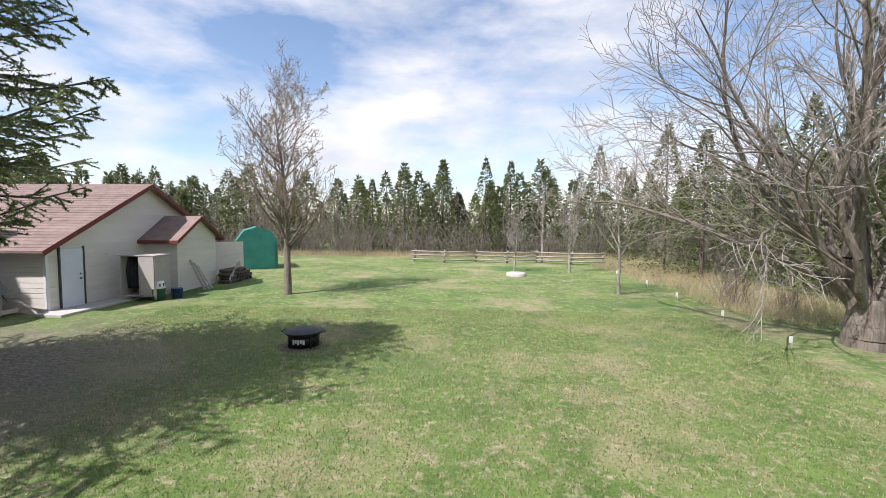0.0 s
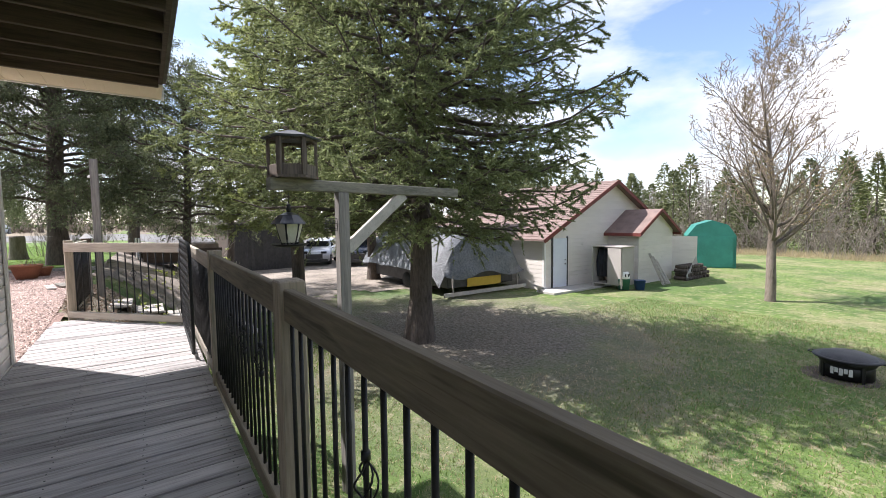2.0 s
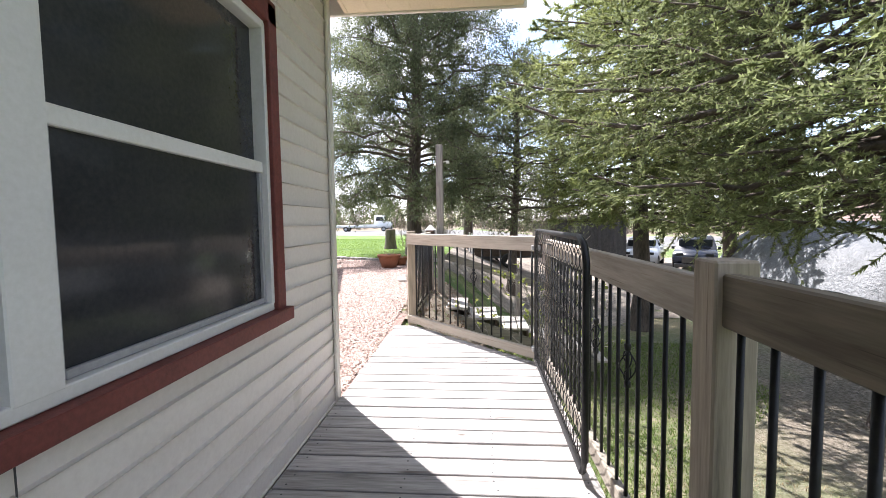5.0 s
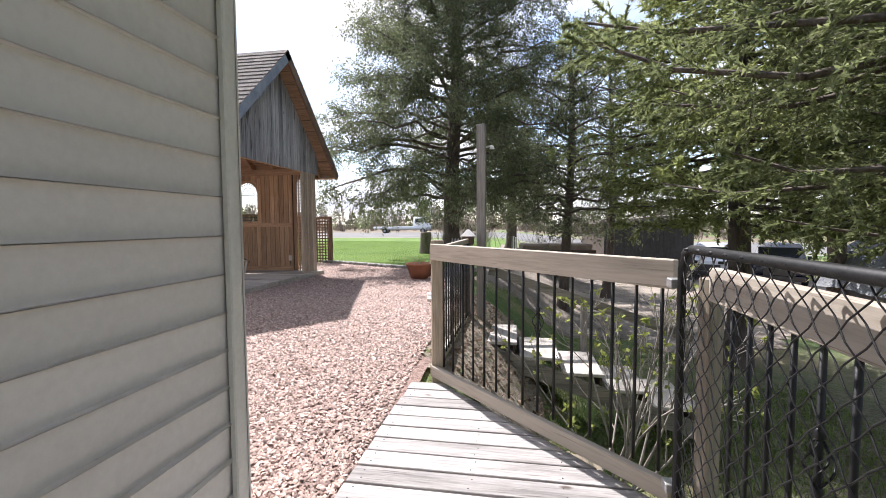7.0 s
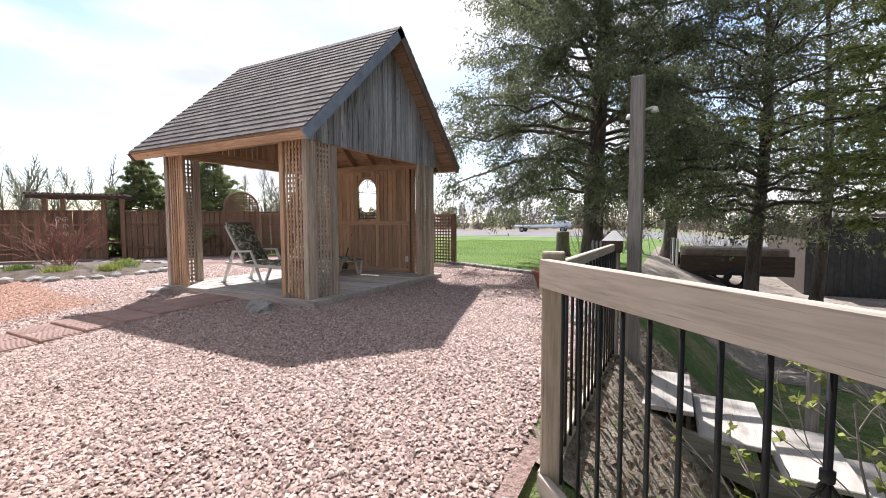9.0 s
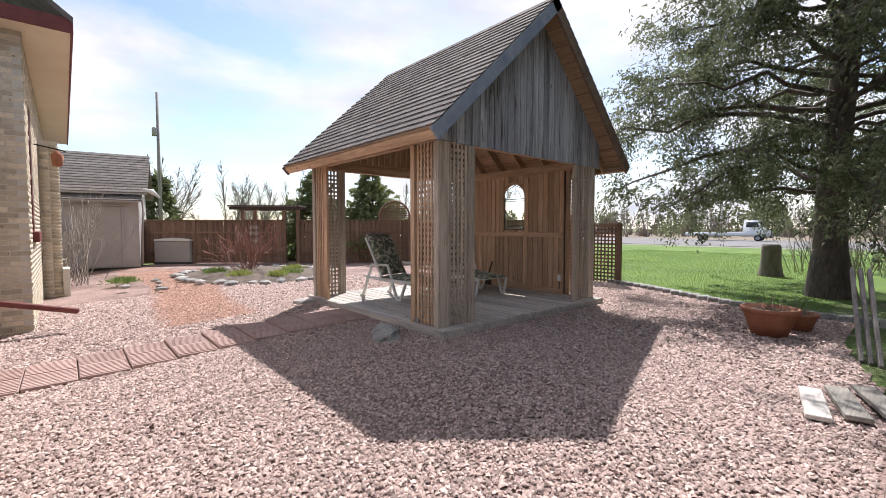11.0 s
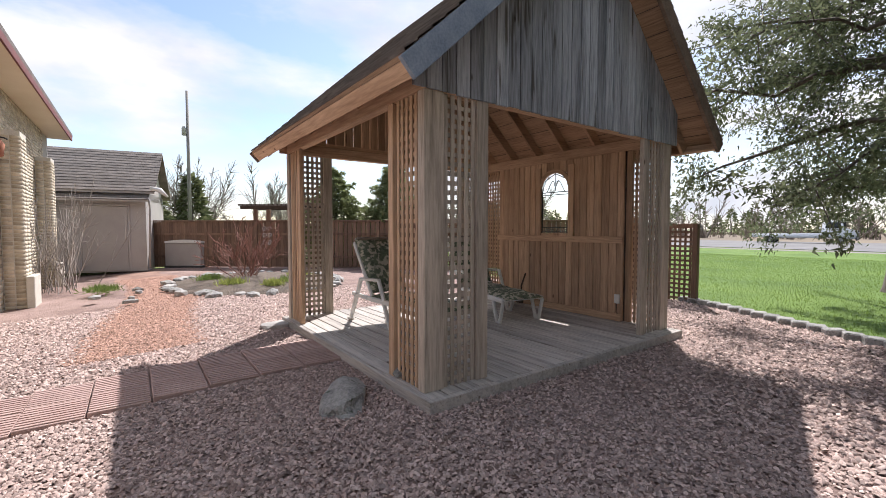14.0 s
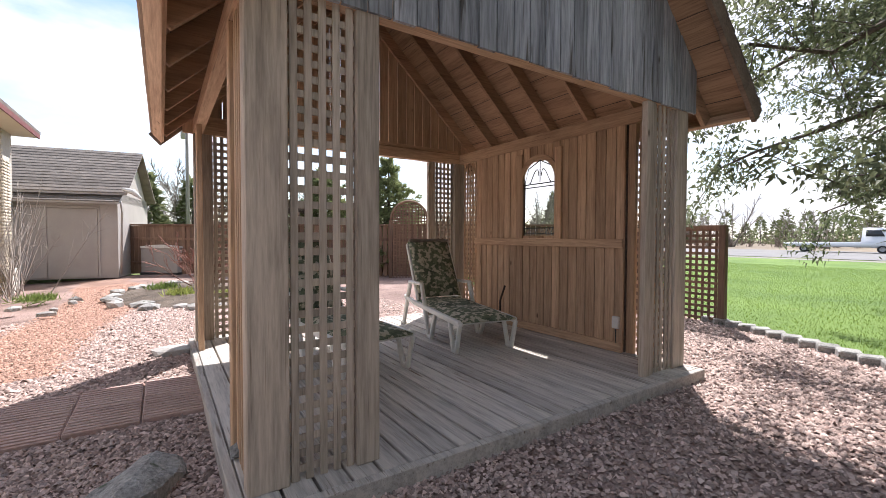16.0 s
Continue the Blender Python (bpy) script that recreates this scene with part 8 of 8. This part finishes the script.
# ---- vehicles ----
WHEEL = lathe([(0.2, -0.1), (0.31, -0.11), (0.345, -0.07), (0.345, 0.07), (0.31, 0.11), (0.2, 0.1)], 22)
wheel_me = bpy.data.meshes.new("tyre")
WHEEL.to_mesh(wheel_me)
wheel_me.materials.append(M_TYRE)
rim_b = lathe([(0.0, 0.06), (0.06, 0.07), (0.2, 0.03), (0.22, 0.08), (0.2, 0.09), (0.2, -0.09), (0.0, -0.09)], 16)
rim_me = bpy.data.meshes.new("rim")
rim_b.to_mesh(rim_me)
rim_me.materials.append(bpy.data.materials["dull steel pipe"])


def vehicle(name, label, x, y, rz, L, W, H, paint_m, profile, glass_prof, wheels, z=None):
    """Side profiles are (x, z) outlines as shares of length and height, front at +x."""
    t = thing(name, label, "vehicle", at=(x, y, gz(x, y) + 0.03 if z is None else z), rz=rz)

    def hull(outl, half, inset=0.0, taper=0.0):
        bm = bmesh.new()
        sides = []
        for s in (-1, 1):
            sides.append([bm.verts.new(((u - 0.5) * L, s * (half - taper * max(0, v - 0.55)), v * H)) for u, v in outl])
        bm.faces.new(sides[0])
        bm.faces.new(sides[1][::-1])
        n = len(outl)
        for i in range(n):
            bm.faces.new((sides[0][i], sides[1][i], sides[1][(i + 1) % n], sides[0][(i + 1) % n]))
        bmesh.ops.recalc_face_normals(bm, faces=bm.faces)
        bmesh.ops.bevel(bm, geom=bm.edges[:], offset=0.05, segments=2, affect="EDGES", clamp_overlap=True)
        for f in bm.faces:
            f.smooth = True
        return bm
    part("body", hull(profile, W / 2, taper=0.5), paint_m, t)
    part("windows", hull(glass_prof, W / 2 + 0.012, taper=0.5), M_CARGLASS, t, "dark side windows")
    gx = [u for u, v in glass_prof]
    part("windshield", box((max(gx) - 0.5) * L - 0.30, (max(gx) - 0.5) * L + 0.14, -W / 2 + 0.2, W / 2 - 0.2, H * 0.66, H * 0.90, 0.03, None), M_CARGLASS, t, "dark windshield")
    for wx in wheels:
        for s in (-1, 1):
            w = obj("tyre", wheel_me, None, t, m=pose((wx - 0.5) * L, s * (W / 2 - 0.09), 0.345, 90, 0, 0))
            obj("rim", rim_me, None, w, m=pose(0, 0, 0, 180 if s > 0 else 0, 0, 0))
    for s in (-1, 1):
        part("headlight", box(L / 2 - 0.16, L / 2 - 0.005, s * (W / 2 - 0.32) - 0.17, s * (W / 2 - 0.32) + 0.17, H * 0.46, H * 0.54, 0.02), M_CARGLASS, t)
        part("mirror", box(L * 0.17, L * 0.17 + 0.12, s * (W / 2 + 0.08) - 0.07, s * (W / 2 + 0.08) + 0.07, H * 0.60, H * 0.68, 0.02), paint_m, t)
    part("grille", box(L / 2 - 0.12, L / 2 + 0.005, -W * 0.28, W * 0.28, H * 0.26, H * 0.44, 0.02), M_DARKGREY, t, "dark grille")
    part("bumper", box(L / 2 - 0.1, L / 2 + 0.02, -W * 0.45, W * 0.45, H * 0.14, H * 0.25, 0.03), M_DARKGREY, t)
    return t


SUVP = [(0.02, 0.16), (0.98, 0.16), (1.0, 0.32), (0.985, 0.50), (0.93, 0.57), (0.74, 0.62), (0.60, 0.96), (0.50, 1.0), (0.15, 0.98), (0.03, 0.72), (0.0, 0.5)]
SUVG = [(0.10, 0.66), (0.68, 0.66), (0.585, 0.92), (0.50, 0.94), (0.16, 0.92)]
PKP = [(0.0, 0.25), (0.98, 0.2), (1.0, 0.40), (0.98, 0.56), (0.75, 0.60), (0.66, 0.97), (0.42, 0.98), (0.39, 0.62), (0.0, 0.61)]
PKG = [(0.43, 0.65), (0.70, 0.65), (0.645, 0.92), (0.44, 0.93)]
CARP = [(0.0, 0.2), (0.98, 0.18), (1.0, 0.35), (0.97, 0.52), (0.72, 0.62), (0.60, 0.97), (0.36, 1.0), (0.16, 0.70), (0.02, 0.64)]
CARG = [(0.23, 0.67), (0.67, 0.65), (0.585, 0.92), (0.37, 0.94)]
vehicle("suv", "white compact suv parked under the trees", -28.8, 10.1, -28, 4.4, 1.8, 1.65, M_CARWHITE, SUVP, SUVG, (0.18, 0.81))
vehicle("pickup_truck", "dark pickup truck parked under the trees", -27.2, 12.2, -28, 5.3, 1.9, 1.75, M_CARDARK, PKP, PKG, (0.18, 0.83))
vehicle("white_truck", "white flatbed truck on the road", -63.5, -15.2, 95, 8.0, 2.2, 2.3, M_CARWHITE, [(0.0, 0.24), (0.98, 0.2), (1.0, 0.40), (0.985, 0.55), (0.90, 0.60), (0.86, 0.97), (0.70, 0.98), (0.69, 0.42), (0.0, 0.40)], [(0.72, 0.62), (0.885, 0.62), (0.85, 0.90), (0.725, 0.90)], (0.2, 0.86))

# utility trailer with pale ramp in the trees
ut = thing("utility_trailer", "dark utility trailer with a pale slatted ramp", "trailer", at=(-24.6, 1.9, gz(-24.6, 1.9)), rz=97)
part("bed", box(-1.6, 1.6, -0.85, 0.85, 0.45, 0.55, 0.01), M_DARKGREY, ut)
for s in (-1, 1):
    part("side", box(-1.6, 1.6, s * 0.85 - 0.03, s * 0.85 + 0.03, 0.55, 1.1, 0.01), M_DARKWOOD, ut, "dark wooden side")
    w = obj("tyre", wheel_me, None, ut, m=pose(0, s * 0.95, 0.345, 90, 0, 0))
part("load", box(-1.4, 1.5, -0.75, 0.75, 0.55, 1.35, 0.06), M_TWIGBROWN, ut, "brown covered load")
for k in range(4):
    part("ramp_slat", box(-1.72, -1.66, -0.8 + 0.44 * k, -0.56 + 0.44 * k, 0.5, 1.65, 0.01), M_PLASTIC if k % 2 == 0 else M_DARKGREY, ut)
ds = thing("dark_shed", "dark low board shed among the trees", "shed", at=(-30.5, 6.5, -1.6))
for k in range(24):
    part("board", box(3.46, 3.5, -2.0 + k * 0.167, -1.84 + k * 0.167, 0, 3.0), M_DARKGREY, ds)
part("wall_core", box(-3.5, 3.45, -2.0, 2.0, 0, 3.0), M_DARKWOOD, ds)
part("roof", slab(-3.7, 3.8, -2.3, 2.95, 2.3, 3.35, 0.12), M_SHINGLE, ds)
